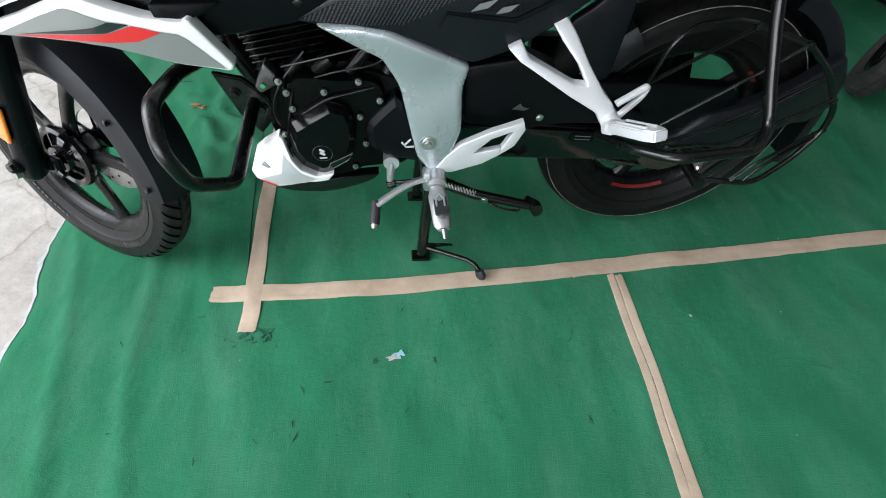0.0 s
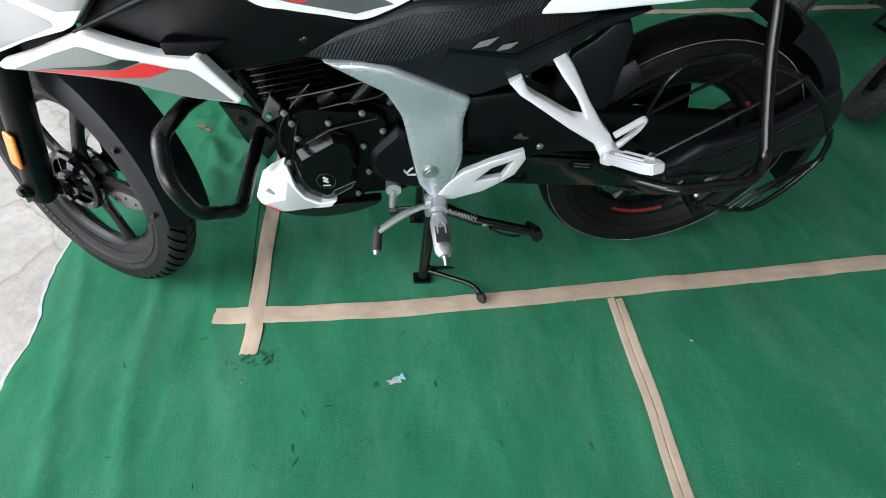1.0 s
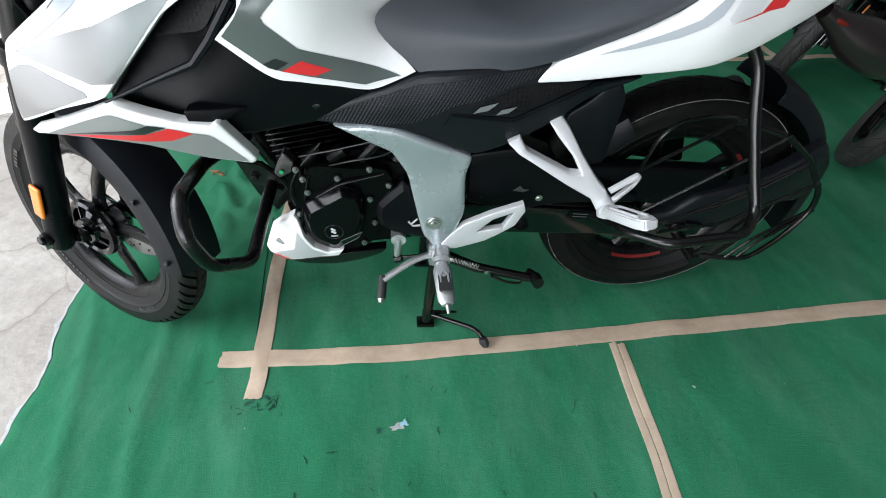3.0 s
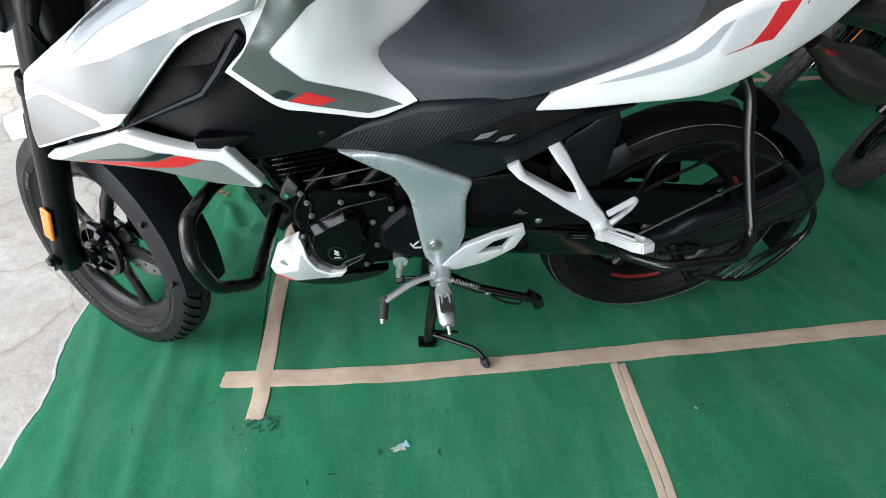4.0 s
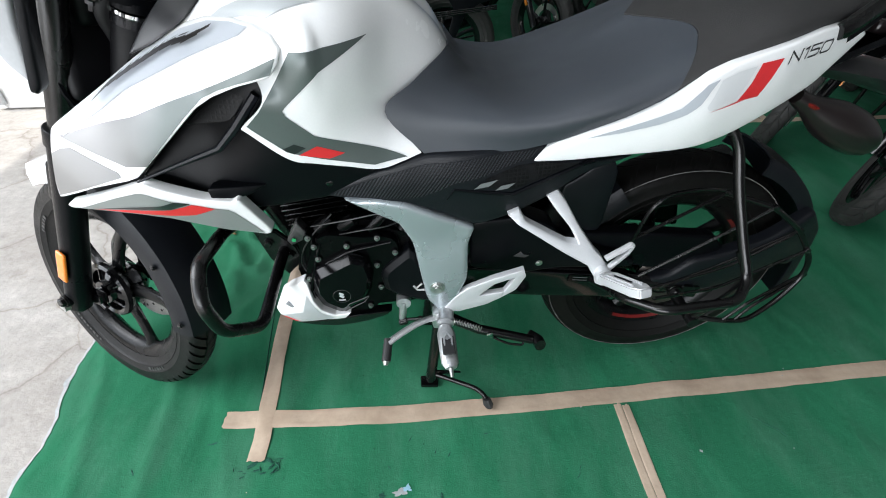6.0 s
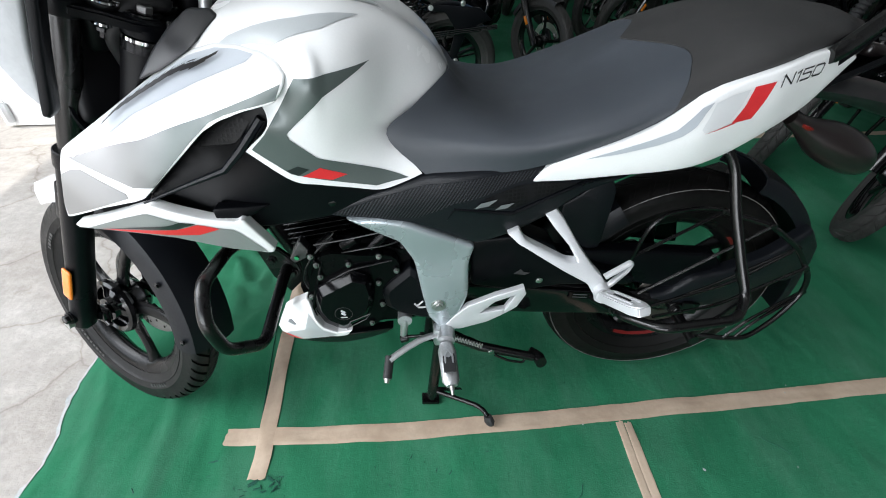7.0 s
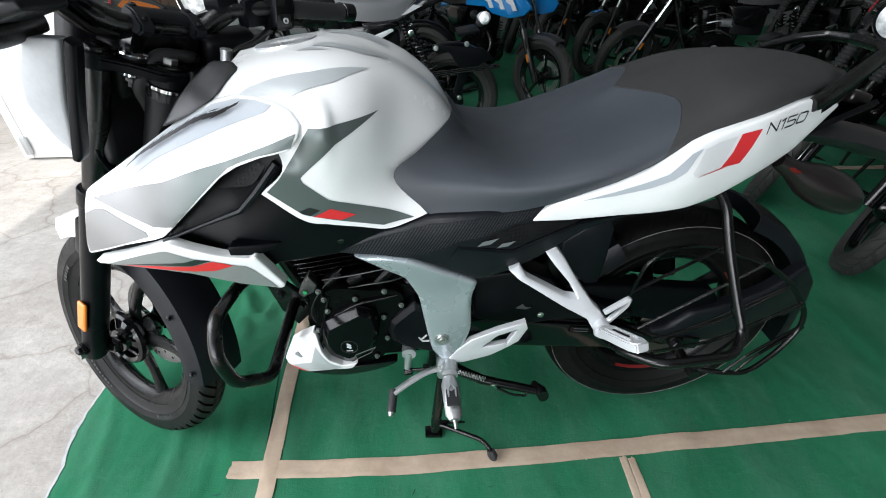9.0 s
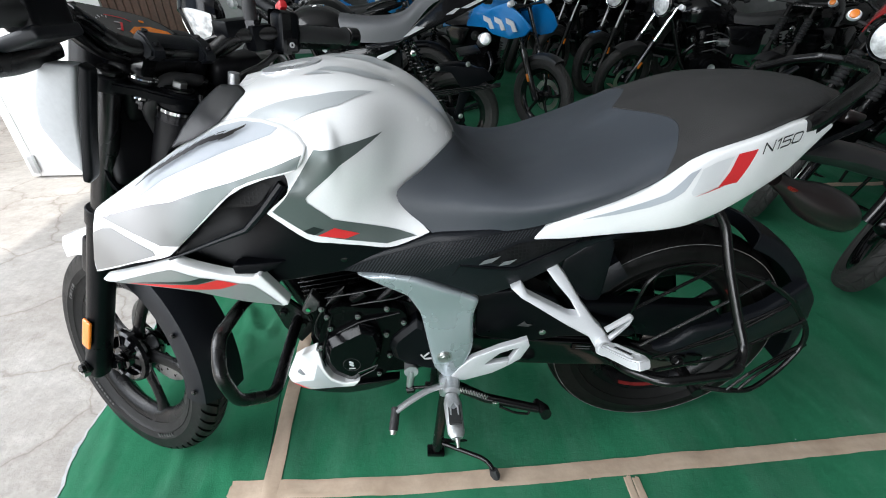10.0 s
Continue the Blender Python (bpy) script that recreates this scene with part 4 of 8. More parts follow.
# tail
tail = both("tail_panel", panel([(0.266, -0.208, 0.773), (0.298, -0.216, 0.810), (0.411, -0.235, 0.855), (0.461, -0.241, 0.878), (0.495, -0.240, 0.902), (0.525, -0.233, 0.923), (0.560, -0.223, 0.936), (0.600, -0.211, 0.945), (0.728, -0.165, 0.968), (0.788, -0.142, 0.970), (0.850, -0.118, 0.948), (0.805, -0.138, 0.912), (0.758, -0.158, 0.876), (0.671, -0.192, 0.842), (0.604, -0.212, 0.816), (0.545, -0.222, 0.799), (0.428, -0.222, 0.788), (0.328, -0.214, 0.776)],
    0.02, [(0.53, -0.246, 0.868), (0.66, -0.205, 0.91)], 0.016, 0.005), WHITE, bike, "white tail panel with red stripe")
decal("stripe", [(0.607, 0.933), (0.647, 0.937), (0.634, 0.908), (0.619, 0.882), (0.579, 0.88), (0.596, 0.904)], tail, RED)
decal("stripe", [(0.579, 0.88), (0.592, 0.8805), (0.56, 0.874), (0.53, 0.8685)], tail, RED, 0.0016)
decal("graphic", [(0.539, 0.916), (0.566, 0.925), (0.599, 0.93), (0.588, 0.905), (0.573, 0.881), (0.53, 0.871), (0.524, 0.877), (0.531, 0.894)], tail, PEARL_DECAL)
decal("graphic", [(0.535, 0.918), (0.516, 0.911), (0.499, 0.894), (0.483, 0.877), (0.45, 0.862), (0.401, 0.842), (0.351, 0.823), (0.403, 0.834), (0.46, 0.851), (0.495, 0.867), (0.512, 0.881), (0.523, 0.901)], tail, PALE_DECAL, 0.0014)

# lettering on the tail, laid on its skin


def lay_on(bm, target, lift=0.001):
    """Moves a flat side-view mesh (x, z) onto the target's near skin."""
    me = target.data
    tree = BVHTree.FromPolygons([v.co for v in me.vertices], [list(p.vertices) for p in me.polygons])
    for v in bm.verts:
        hit = tree.ray_cast(Vector((v.co.x, -1.5, v.co.z)), Vector((0, 1, 0)))
        v.co.y = hit[0].y - lift if hit[0] else -0.2
    return bm


GLYPHS = {
    "N": ([(0, 0), (0, 1), (1, 0), (1, 1)],),
    "1": ([(0.05, 0.86), (0.36, 1), (0.36, 0)],),
    "5": ([(1, 1), (0.04, 1), (0.02, 0.56), (0.86, 0.56), (1, 0.44), (1, 0.14), (0.86, 0), (0, 0)],),
    "0": ([(0.14, 0), (0.86, 0), (1, 0.14), (1, 0.86), (0.86, 1), (0.14, 1), (0, 0.86), (0, 0.14), (0.14, 0)],)}


def stroke_text(body, w, h, gap, thick):
    """Wide block letters drawn with thin strokes, flat in x and y."""
    bm = bmesh.new()
    x = 0.0
    for ch in body:
        for line in GLYPHS[ch]:
            p = [Vector((x + a * w, b * h)) for a, b in line]
            for a, b in zip(p, p[1:]):
                d = (b - a).normalized()
                n = Vector((-d.y, d.x)) * thick / 2
                a, b = a - d * thick * 0.45, b + d * thick * 0.45
                m = max(1, int((b - a).length / 0.004))
                for k in range(m):
                    f, g = a.lerp(b, k / m), a.lerp(b, (k + 1) / m)
                    bm.faces.new([bm.verts.new((*q, 0)) for q in (f - n, g - n, g + n, f + n)])
        x += (w * 0.40 if ch == "1" else w) + gap
    return bm


bm = stroke_text("N150", 0.0226, 0.0168, 0.0060, 0.0026)
bmesh.ops.transform(bm, matrix=pose(0.660, 0, 0.9275, 90, -3.5, 0) @ Matrix(((1, 0.22, 0, 0), (0, 1, 0, 0), (0, 0, 1, 0), (0, 0, 0, 1))), verts=bm.verts)
part("lettering", lay_on(bm, tail), BLACK_DECAL, tail, "thin black model lettering")

# grab rail, tail lamp, plate holder and rear indicator
bm = bmesh.new()
tube(bm, filleted([(0.762, -0.152, 0.959), (0.780, -0.148, 0.966), (0.838, -0.122, 0.990), (0.918, -0.085, 1.024), (0.940, -0.050, 1.033), (0.956, 0.030, 1.033), (0.939, 0.085, 1.032), (0.894, 0.105, 1.024), (0.828, 0.120, 1.002)], 0.010), [0.010, 0.012] + [0.0122] * 11 + [0.0085] * 13 + [0.007] * 14, 10, flat=1.35)
grab = part("grab_rail", bm, TUBE_BLACK, bike, "matt black grab rail")
for s in (-1, 1):
    bm = bmesh.new()
    tube(bm, [(0.79, s * 0.125, 0.945), (0.86, s * 0.100, 0.975), (0.90, s * 0.085, 1.012)], [0.022, 0.018, 0.010], 8, flat=0.5)
    part("rail_bracket", bm, PLASTIC, grab)
bm = bmesh.new()
box(bm, (0.05, 0.10, 0.025), pose(0.955, 0, 0.935, 0, 12, 0), 0.010, 3)
part("tail_lamp", bm, SMOKED_LENS, bike, "slim smoked red tail lamp")
under = part("undertail", surface(bmesh.new(), [
    [(0.36, 0.0, 0.74), (0.36, -0.10, 0.75), (0.36, -0.17, 0.79)],
    [(0.60, 0.0, 0.79), (0.60, -0.10, 0.80), (0.60, -0.19, 0.845)],
    [(0.80, 0.0, 0.86), (0.80, -0.07, 0.865), (0.80, -0.12, 0.90)],
    [(0.97, 0.0, 0.92), (0.97, -0.05, 0.925), (0.97, -0.065, 0.94)]], 5, 4, thick=0.01), PLASTIC, bike)
bm = bmesh.new()
tube(bm, smooth_path([(0.76, 0, 0.875), (0.86, 0, 0.868), (0.98, 0, 0.848), (1.10, 0, 0.815)], 5), [0.060] * 8 + [0.066] * 4 + [0.070] * 4, 8, flat=0.42)
holder = part("plate_holder", bm, PARKED_GUARD, bike, "long matt black number-plate holder")
for s in (-1, 1):
    bm = bmesh.new()
    rod(bm, (0.80, s * 0.03, 0.845), (0.80, s * 0.135, 0.830), 0.011)
    stalk = part("indicator_stalk", bm, GRIP_RUBBER, holder)
    bm = bmesh.new()
    tube(bm, smooth_path([(0.748, s * 0.148, 0.853), (0.781, s * 0.148, 0.835), (0.826, s * 0.148, 0.812), (0.880, s * 0.148, 0.787), (0.933, s * 0.148, 0.759), (0.963, s * 0.148, 0.744)], 4), [0.013, 0.015, 0.016, 0.017, 0.019, 0.022, 0.026, 0.030, 0.034, 0.037, 0.039, 0.040, 0.040, 0.039, 0.037, 0.034, 0.030, 0.024, 0.017, 0.010, 0.002], 14, flat=1.0)
    ind = part("rear_indicator", bm, SMOKED_LENS, holder, "smoked black rear indicator")
    # the lens's red reflection, modelled as a thin coloured strip
    part("indicator_glint", tube(bmesh.new(), smooth_path([(0.761, s * 0.160, 0.846), (0.778, s * 0.164, 0.838), (0.798, s * 0.165, 0.832)], 4), [0.001, 0.003, 0.004, 0.0045, 0.0045, 0.004, 0.003, 0.002, 0.001], 8), RED_GLINT, ind, "red reflection on the indicator lens, modelled as a strip")

# ---- wheels ----


def tyre_mesh(R, w, rim_r, cells=44, groove=0.005, slant=0.5):
    """A tyre with a round tread cut by slanting grooves and a plain sidewall with a moulded ring."""
    bm = bmesh.new()
    h = w / 2
    n = 14
    prof = [(rim_r - 0.004, -h * 0.62), (rim_r + 0.012, -h * 0.78), (rim_r + (R - rim_r) * 0.20, -h * 0.86), (rim_r + (R - rim_r) * 0.215, -h * 0.905), (rim_r + (R - rim_r) * 0.23, -h * 0.875), (rim_r + (R - rim_r) * 0.38, -h * 0.97), (rim_r + (R - rim_r) * 0.42, -h * 1.01), (rim_r + (R - rim_r) * 0.46, -h * 0.985)]
    lead = len(prof)
    for i in range(n + 1):
        a = math.pi * i / n - math.pi / 2
        prof.append((rim_r + (R - rim_r) * (0.62 + 0.38 * max(0.0, math.cos(a)) ** 0.75), h * 0.96 * math.sin(a)))
    prof += [(r, -o) for r, o in prof[:lead][::-1]]
    rings = []
    for j, (r, o) in enumerate(prof):
        ring = []
        i = j - lead
        tread = 2 <= i <= n - 2
        for k in range(cells):
            for q, f in enumerate((0.0, 0.70, 0.75, 0.95)):
                rr = r - (groove if tread and q >= 2 and i != n // 2 else 0)
                if i == n // 2:
                    rr -= groove * 0.8
                a = 2 * math.pi * (k + f + slant * abs(i - n / 2) * 0.35 + (0.5 if i > n / 2 else 0)) / cells
                ring.append(bm.verts.new((rr * math.cos(a), o, rr * math.sin(a))))
        rings.append(ring)
    seg = cells * 4
    for a, b in zip(rings, rings[1:]):
        for k in range(seg):
            bm.faces.new((a[k], a[(k + 1) % seg], b[(k + 1) % seg], b[k]))
    return bm


def rim_mesh(r, w):
    bm = bmesh.new()
    h = w / 2
    lathe(bm, [(r, -h), (r + 0.004, -h * 1.04), (r + 0.004, -h * 0.9), (r - 0.010, -h * 0.75), (r - 0.022, -h * 0.35), (r - 0.026, 0), (r - 0.022, h * 0.35), (r - 0.010, h * 0.75), (r + 0.004, h * 0.9), (r + 0.004, h * 1.04), (r, h),
               (r - 0.012, h * 0.9), (r - 0.026, h * 0.62), (r - 0.036, h * 0.25), (r - 0.038, 0), (r - 0.036, -h * 0.25), (r - 0.026, -h * 0.62), (r - 0.012, -h * 0.9)], 72, closed=True)
    return bm


def spoke_mesh(a, r0, r1, w):
    """One cast spoke, forked slightly where it meets the rim."""
    bm = bmesh.new()
    c, s = math.cos(a), math.sin(a)
    pts = []
    for f in (0.0, 0.3, 0.7, 1.0):
        r = r0 + (r1 - r0) * f
        bend = 0.012 * math.sin(math.pi * f)
        pts.append((r * c - bend * s, -0.010 + 0.012 * f, r * s + bend * c))
    tube(bm, smooth_path(pts, 4), [w * k for k in (1.25, 1.12, 1.0, 0.92, 0.86, 0.82, 0.80, 0.80, 0.82, 0.86, 0.94, 1.05, 1.2)], 10, flat=0.62, up=(0, 1, 0))
    return bm


def disc_mesh(r, hole_r, t=0.004, n=30):
    """A perforated brake disc with a wavy outer edge."""
    bm = bmesh.new()
    lathe(bm, [(hole_r, -t / 2), (r, -t / 2), (r, t / 2), (hole_r, t / 2)], 60, closed=True)
    return bm


def wheel(parent, name, xf, R, w, rim_r, mat_tyre=RUBBER, groove=0.005, disc_side=1, disc_r=0.13, label="", spokes=5, lean=0.3, cells=44, stripe=None):
    wh = part(name, rim_mesh(rim_r, w * 0.62), RIM_BLACK, parent, label or "black cast alloy wheel", xf)
    part("tyre", tyre_mesh(R, w, rim_r, cells, groove), mat_tyre, wh, "black tyre with slanting tread grooves", xf, 28)
    for k in range(spokes):
        part("spoke", spoke_mesh(lean + 2 * math.pi * k / spokes, 0.035, rim_r - 0.024, 0.021), RIM_BLACK, wh, "", xf)
    bm = lathe(bmesh.new(), [(0.012, -0.055), (0.030, -0.052), (0.034, -0.040), (0.052, -0.032), (0.062, -0.020), (0.062, 0.012), (0.050, 0.030), (0.034, 0.045), (0.012, 0.055)], 36)
    part("hub", bm, GLOSS_BLACK, wh, "", xf)
    part("hub_ring", lathe(bmesh.new(), [(0.058, -0.040), (0.066, -0.044), (0.074, -0.040), (0.076, -0.030), (0.070, -0.020), (0.060, -0.020)], 40, closed=True), GLOSS_BLACK, wh, "", xf)
    for k in range(5):
        a = lean + 2 * math.pi * (k + 0.5) / 5
        part("hub_web", tube(bmesh.new(), [(0.030 * math.cos(a), -0.040, 0.030 * math.sin(a)), (0.066 * math.cos(a), -0.034, 0.066 * math.sin(a))], [0.008, 0.006], 8, flat=0.7), GLOSS_BLACK, wh, "", xf)
    if disc_r:
        d = part("brake_disc", disc_mesh(disc_r, disc_r * 0.62), STEEL, wh, "drilled steel brake disc", xf @ Matrix.Translation((0, disc_side * 0.058, 0)))
        bm = bmesh.new()
        for k in range(24):
            a = 2 * math.pi * k / 24
            rr = disc_r * (0.76 + 0.12 * (k % 2))
            lathe(bm, [(0.0, -0.0026), (0.0042, -0.0026), (0.0042, 0.0026), (0.0, 0.0026)], 8, pose(rr * math.cos(a), 0, rr * math.sin(a)))
        tagged(part("drilling", bm, DARK_FILL, d, "", xf @ Matrix.Translation((0, disc_side * 0.058, 0))), kind="stuff")
        for k in range(5):
            a = 2 * math.pi * k / 5
            bm = tube(bmesh.new(), [(0.04 * math.cos(a), disc_side * 0.05, 0.04 * math.sin(a)), (disc_r * 0.68 * math.cos(a + 0.25), disc_side * 0.057, disc_r * 0.68 * math.sin(a + 0.25))], 0.007, 8, flat=0.6)
            part("disc_carrier", bm, GLOSS_BLACK, d, "", xf)
    if stripe:
        h = w * 0.31
        for a0, a1 in ((0.62, 0.80), (4.30, 5.05)):
            prev, bm = None, bmesh.new()
            for k in range(13):
                a = a0 + (a1 - a0) * k / 12
                row = [bm.verts.new((rr * math.cos(a), oo, rr * math.sin(a))) for rr, oo in ((rim_r - 0.0125, -h * 0.90), (rim_r - 0.020, -h * 0.75))]
                if prev:
                    bm.faces.new((prev[0], prev[1], row[1], row[0]))
                prev = row
            part("rim_stripe", bm, stripe, wh, "red rim stripe", xf)
    return wh


RAKE, OFFSET = 23.2, 0.05
HEAD = Vector((-0.382, 0.0, 1.023))
UPX = Vector((math.sin(radians(RAKE)), 0, math.cos(radians(RAKE))))
FWD = Vector((-math.cos(radians(RAKE)), 0, math.sin(radians(RAKE))))
STEER = Matrix.Translation(HEAD) @ Matrix.Rotation(radians(-32), 4, UPX) @ Matrix.Translation(-HEAD)
DROP = (HEAD.z + FWD.z * OFFSET - 0.335) / UPX.z
AXLE = HEAD + FWD * OFFSET - UPX * DROP
FRONT = Matrix.Translation((0.014, 0.003, -0.004)) @ STEER @ Matrix.Translation(AXLE)

fw = wheel(bike, "front_wheel", FRONT, 0.301, 0.083, 0.217, groove=0.007, disc_side=1, disc_r=0.13, lean=-0.087, cells=54)
REAR_AT = Vector((0.699, -0.004, 0.354))
rw = wheel(bike, "rear_wheel", Matrix.Translation(REAR_AT), 0.315, 0.122, 0.215, DUSTY_RUBBER, 0.0012, disc_side=1, disc_r=0.066, lean=0.62, stripe=RED_RIM)
for side in (-1, 1):
    line = lathe(bmesh.new(), [(0.215 + 0.100 * 0.823 + 0.0011 * math.cos(a), side * (0.061 * 0.865 + 0.0011 * math.sin(a))) for a in (0, 1.57, 3.14, 4.71)], 96, closed=True)
    part("mould_line", line, MOULD_DUST, rw, "thin dusty moulding line round the tyre", Matrix.Translation(REAR_AT))


part("mould_line", lathe(bmesh.new(), [(0.285, -0.0545), (0.286, -0.0556), (0.287, -0.0540)], 96, Matrix.Translation(REAR_AT), closed=True), material("worn_mould_line", (0.10, 0.095, 0.09), 0.6), rw, "thin pale mould line")


def sidewall_print(wh, R, rim_r, w, xf, spans):
    """Moulded sidewall writing, too worn to read: rows of plain raised bars."""
    bm = bmesh.new()
    for a0, n in spans:
        for k in range(n):
            a = a0 + k * 0.055
            r = rim_r + (R - rim_r) * 0.32
            m = pose(r * math.cos(a), -w / 2 * 0.945, r * math.sin(a)) @ Matrix.Rotation(-a, 4, "Y")
            box(bm, (0.012, 0.0016, 0.006 if k % 3 else 0.010), m)
    tagged(part("sidewall_print", bm, material("faded_tyre_print", (0.045, 0.045, 0.045), 0.5), wh, "faded moulded tyre print", xf), kind="stuff")


sidewall_print(fw, 0.301, 0.217, 0.083, FRONT, ((3.7, 9), (2.4, 5), (5.0, 6)))


def arc_guard(r, a0, a1, half, xf, n=22, lip=0.02, thick=0.004, taper=1.0):
    """A mudguard hugging a wheel from angle a0 to a1 (0 ahead, 90 up), with rounded shoulders."""
    bm = bmesh.new()
    rows = []
    for i in range(n + 1):
        a = radians(a0 + (a1 - a0) * i / n)
        f = i / n
        h = half * (1 - (1 - taper) * f)
        row = []
        for o, dr in ((-1.0, -lip), (-0.98, -lip * 0.45), (-0.86, -0.004), (-0.5, 0.003), (0, 0.006), (0.5, 0.003), (0.86, -0.004), (0.98, -lip * 0.45), (1.0, -lip)):
            row.append((-(r + dr) * math.cos(a), o * h, (r + dr) * math.sin(a)))
        rows.append(row)
    vs = [[bm.verts.new(p) for p in row] for row in rows]
    for a, b in zip(vs, vs[1:]):
        for k in range(len(a) - 1):
            bm.faces.new((a[k], a[k + 1], b[k + 1], b[k]))
    bmesh.ops.recalc_face_normals(bm, faces=bm.faces)
    bmesh.ops.solidify(bm, geom=list(bm.faces), thickness=thick)
    bmesh.ops.transform(bm, matrix=xf, verts=bm.verts)
    return bm


# front mudguard: black over the wheel, white nose ahead of the fork
fender = part("front_mudguard", arc_guard(0.324, 84, 184, 0.064, FRONT, 28, 0.055), SHEEN_PLASTIC, bike, "matt black front mudguard")
nose = part("mudguard_nose", arc_guard(0.345, 68, 98, 0.066, FRONT, 10, 0.055, taper=1.0), WHITE, fender, "white nose of the front mudguard")
for a in (150, 178):
    bm = bmesh.new()
    bolt(bm, FRONT @ Vector((-0.300 * math.cos(radians(a)), -0.066, 0.300 * math.sin(radians(a)))), 0.005, 0.004, FRONT.to_3x3() @ Vector((0, -1, 0)))
    part("mudguard_bolt", bm, GLOSS_BLACK, fender)

# fork legs
for s in (-1, 1):
    top, low = HEAD + FWD * 0.058 - UPX * 0.008, AXLE + UPX * 0.05
    lean = (top - low).normalized()
    y = Vector((0, s * 0.092, 0))
    bm = bmesh.new()
    rod(bm, top + y, top - lean * 0.32 + y, 0.0225, 24)
    leg = part("fork_leg", bm, TUBE_BLACK, bike, "black telescopic fork leg", STEER)
    bm = bmesh.new()
    m0 = top - lean * 0.297 + y
    tube(bm, [m0, m0 - UPX * 0.012, m0 - UPX * 0.03, low + y, low + y - UPX * 0.06, low + y - UPX * 0.075], [0.026, 0.0285, 0.0285, 0.0275, 0.027, 0.017], 24)
    tube(bm, [low + y - UPX * 0.03 + Vector((0, s * 0.03, 0)), low + y - UPX * 0.03 - Vector((0, s * 0.03, 0))], 0.016, 16)
    part("fork_slider", bm, PLASTIC, leg, "black fork slider", STEER)
    bm = bmesh.new()
    m1 = AXLE + y + UPX * 0.140 - FWD * 0.004 + Vector((0, s * 0.032, 0))
    box(bm, (0.028, 0.008, 0.085), Matrix.Translation(m1) @ pose(0, 0, 0, 0, RAKE, 0), 0.005, 3)
    part("reflector", bm, ORANGE, leg, "oblong amber reflector", STEER)
    bm = bolt(bmesh.new(), AXLE + y + Vector((0, s * 0.030, 0)) + UPX * 0.02, 0.011, 0.012, (0, s, 0))
    part("axle_nut", bm, TUBE_BLACK, leg, "", STEER)
    bm = bmesh.new()
    box(bm, (0.05, 0.018, 0.10), Matrix.Translation(AXLE + Vector((0.045, s * 0.07, 0.30))) @ pose(0, 0, 0, 0, RAKE, 0), 0.008)
    part("mudguard_stay", bm, PLASTIC, leg, "", STEER)
bm = bmesh.new()
box(bm, (0.075, 0.035, 0.10), Matrix.Translation(AXLE + Vector((0.10, 0.075, 0.055))) @ pose(0, 0, 0, 0, -25, 0), 0.012, 3)
rod(bm, AXLE + Vector((0.03, 0.085, 0.08)), AXLE + Vector((0.10, 0.08, 0.06)), 0.012)
part("brake_caliper", bm, CAST, bike, "black and silver brake caliper", STEER)
bm = rod(bmesh.new(), AXLE - Vector((0, 0.13, 0)), AXLE + Vector((0, 0.13, 0)), 0.011, 16)
part("front_axle", bm, STEEL, bike, "", STEER)
bm = bmesh.new()
box(bm, (0.055, 0.022, 0.030), Matrix.Translation(AXLE + Vector((0.02, -0.062, 0.0))), 0.006)
rod(bm, AXLE + Vector((-0.005, -0.066, 0.02)), AXLE + Vector((0.055, -0.066, -0.02)), 0.007)
part("speed_sensor", bm, GLOSS_BLACK, bike, "", STEER)

def slab(outline, y0, y1, bevel=0.006, seg=2):
    """A casting with a side-view outline (x, z) from y0 to y1, its rims bevelled."""
    bm = bmesh.new()
    f = bm.faces.new([bm.verts.new((x, y0, z)) for x, z in outline])
    f.normal_update()
    made = bmesh.ops.extrude_face_region(bm, geom=[f], use_keep_orig=True)
    for v in [g for g in made["geom"] if isinstance(g, bmesh.types.BMVert)]:
        v.co.y = y1
    bmesh.ops.recalc_face_normals(bm, faces=bm.faces)
    if bevel:
        bmesh.ops.bevel(bm, geom=[e for e in bm.edges if e.calc_face_angle(0) > 0.5 and abs(e.verts[0].co.y - e.verts[1].co.y) < 1e-6], offset=bevel, segments=seg, affect="EDGES")
    return bm


# triple clamps, handlebar and controls
def at_head(f, y, u):
    """A point beside the steering stem: ahead, aside and up, before the bars are turned."""
    return HEAD + FWD * f + Vector((0, y, 0)) + UPX * u


def cast(outline, a, b, bevel, flat=False):
    """A casting on the stem: a side view (ahead, up) from y = a to b, or a plan (ahead, aside) from u = a to b."""
    bm = slab(outline, a, b, bevel)
    cols = (FWD, UPX, Vector((0, 1, 0))) if flat else (FWD, Vector((0, 1, 0)), UPX)
    m = Matrix(cols).transposed().to_4x4()
    m.translation = HEAD
    bmesh.ops.transform(bm, matrix=m, verts=bm.verts)
    bmesh.ops.recalc_face_normals(bm, faces=bm.faces)
    return bm


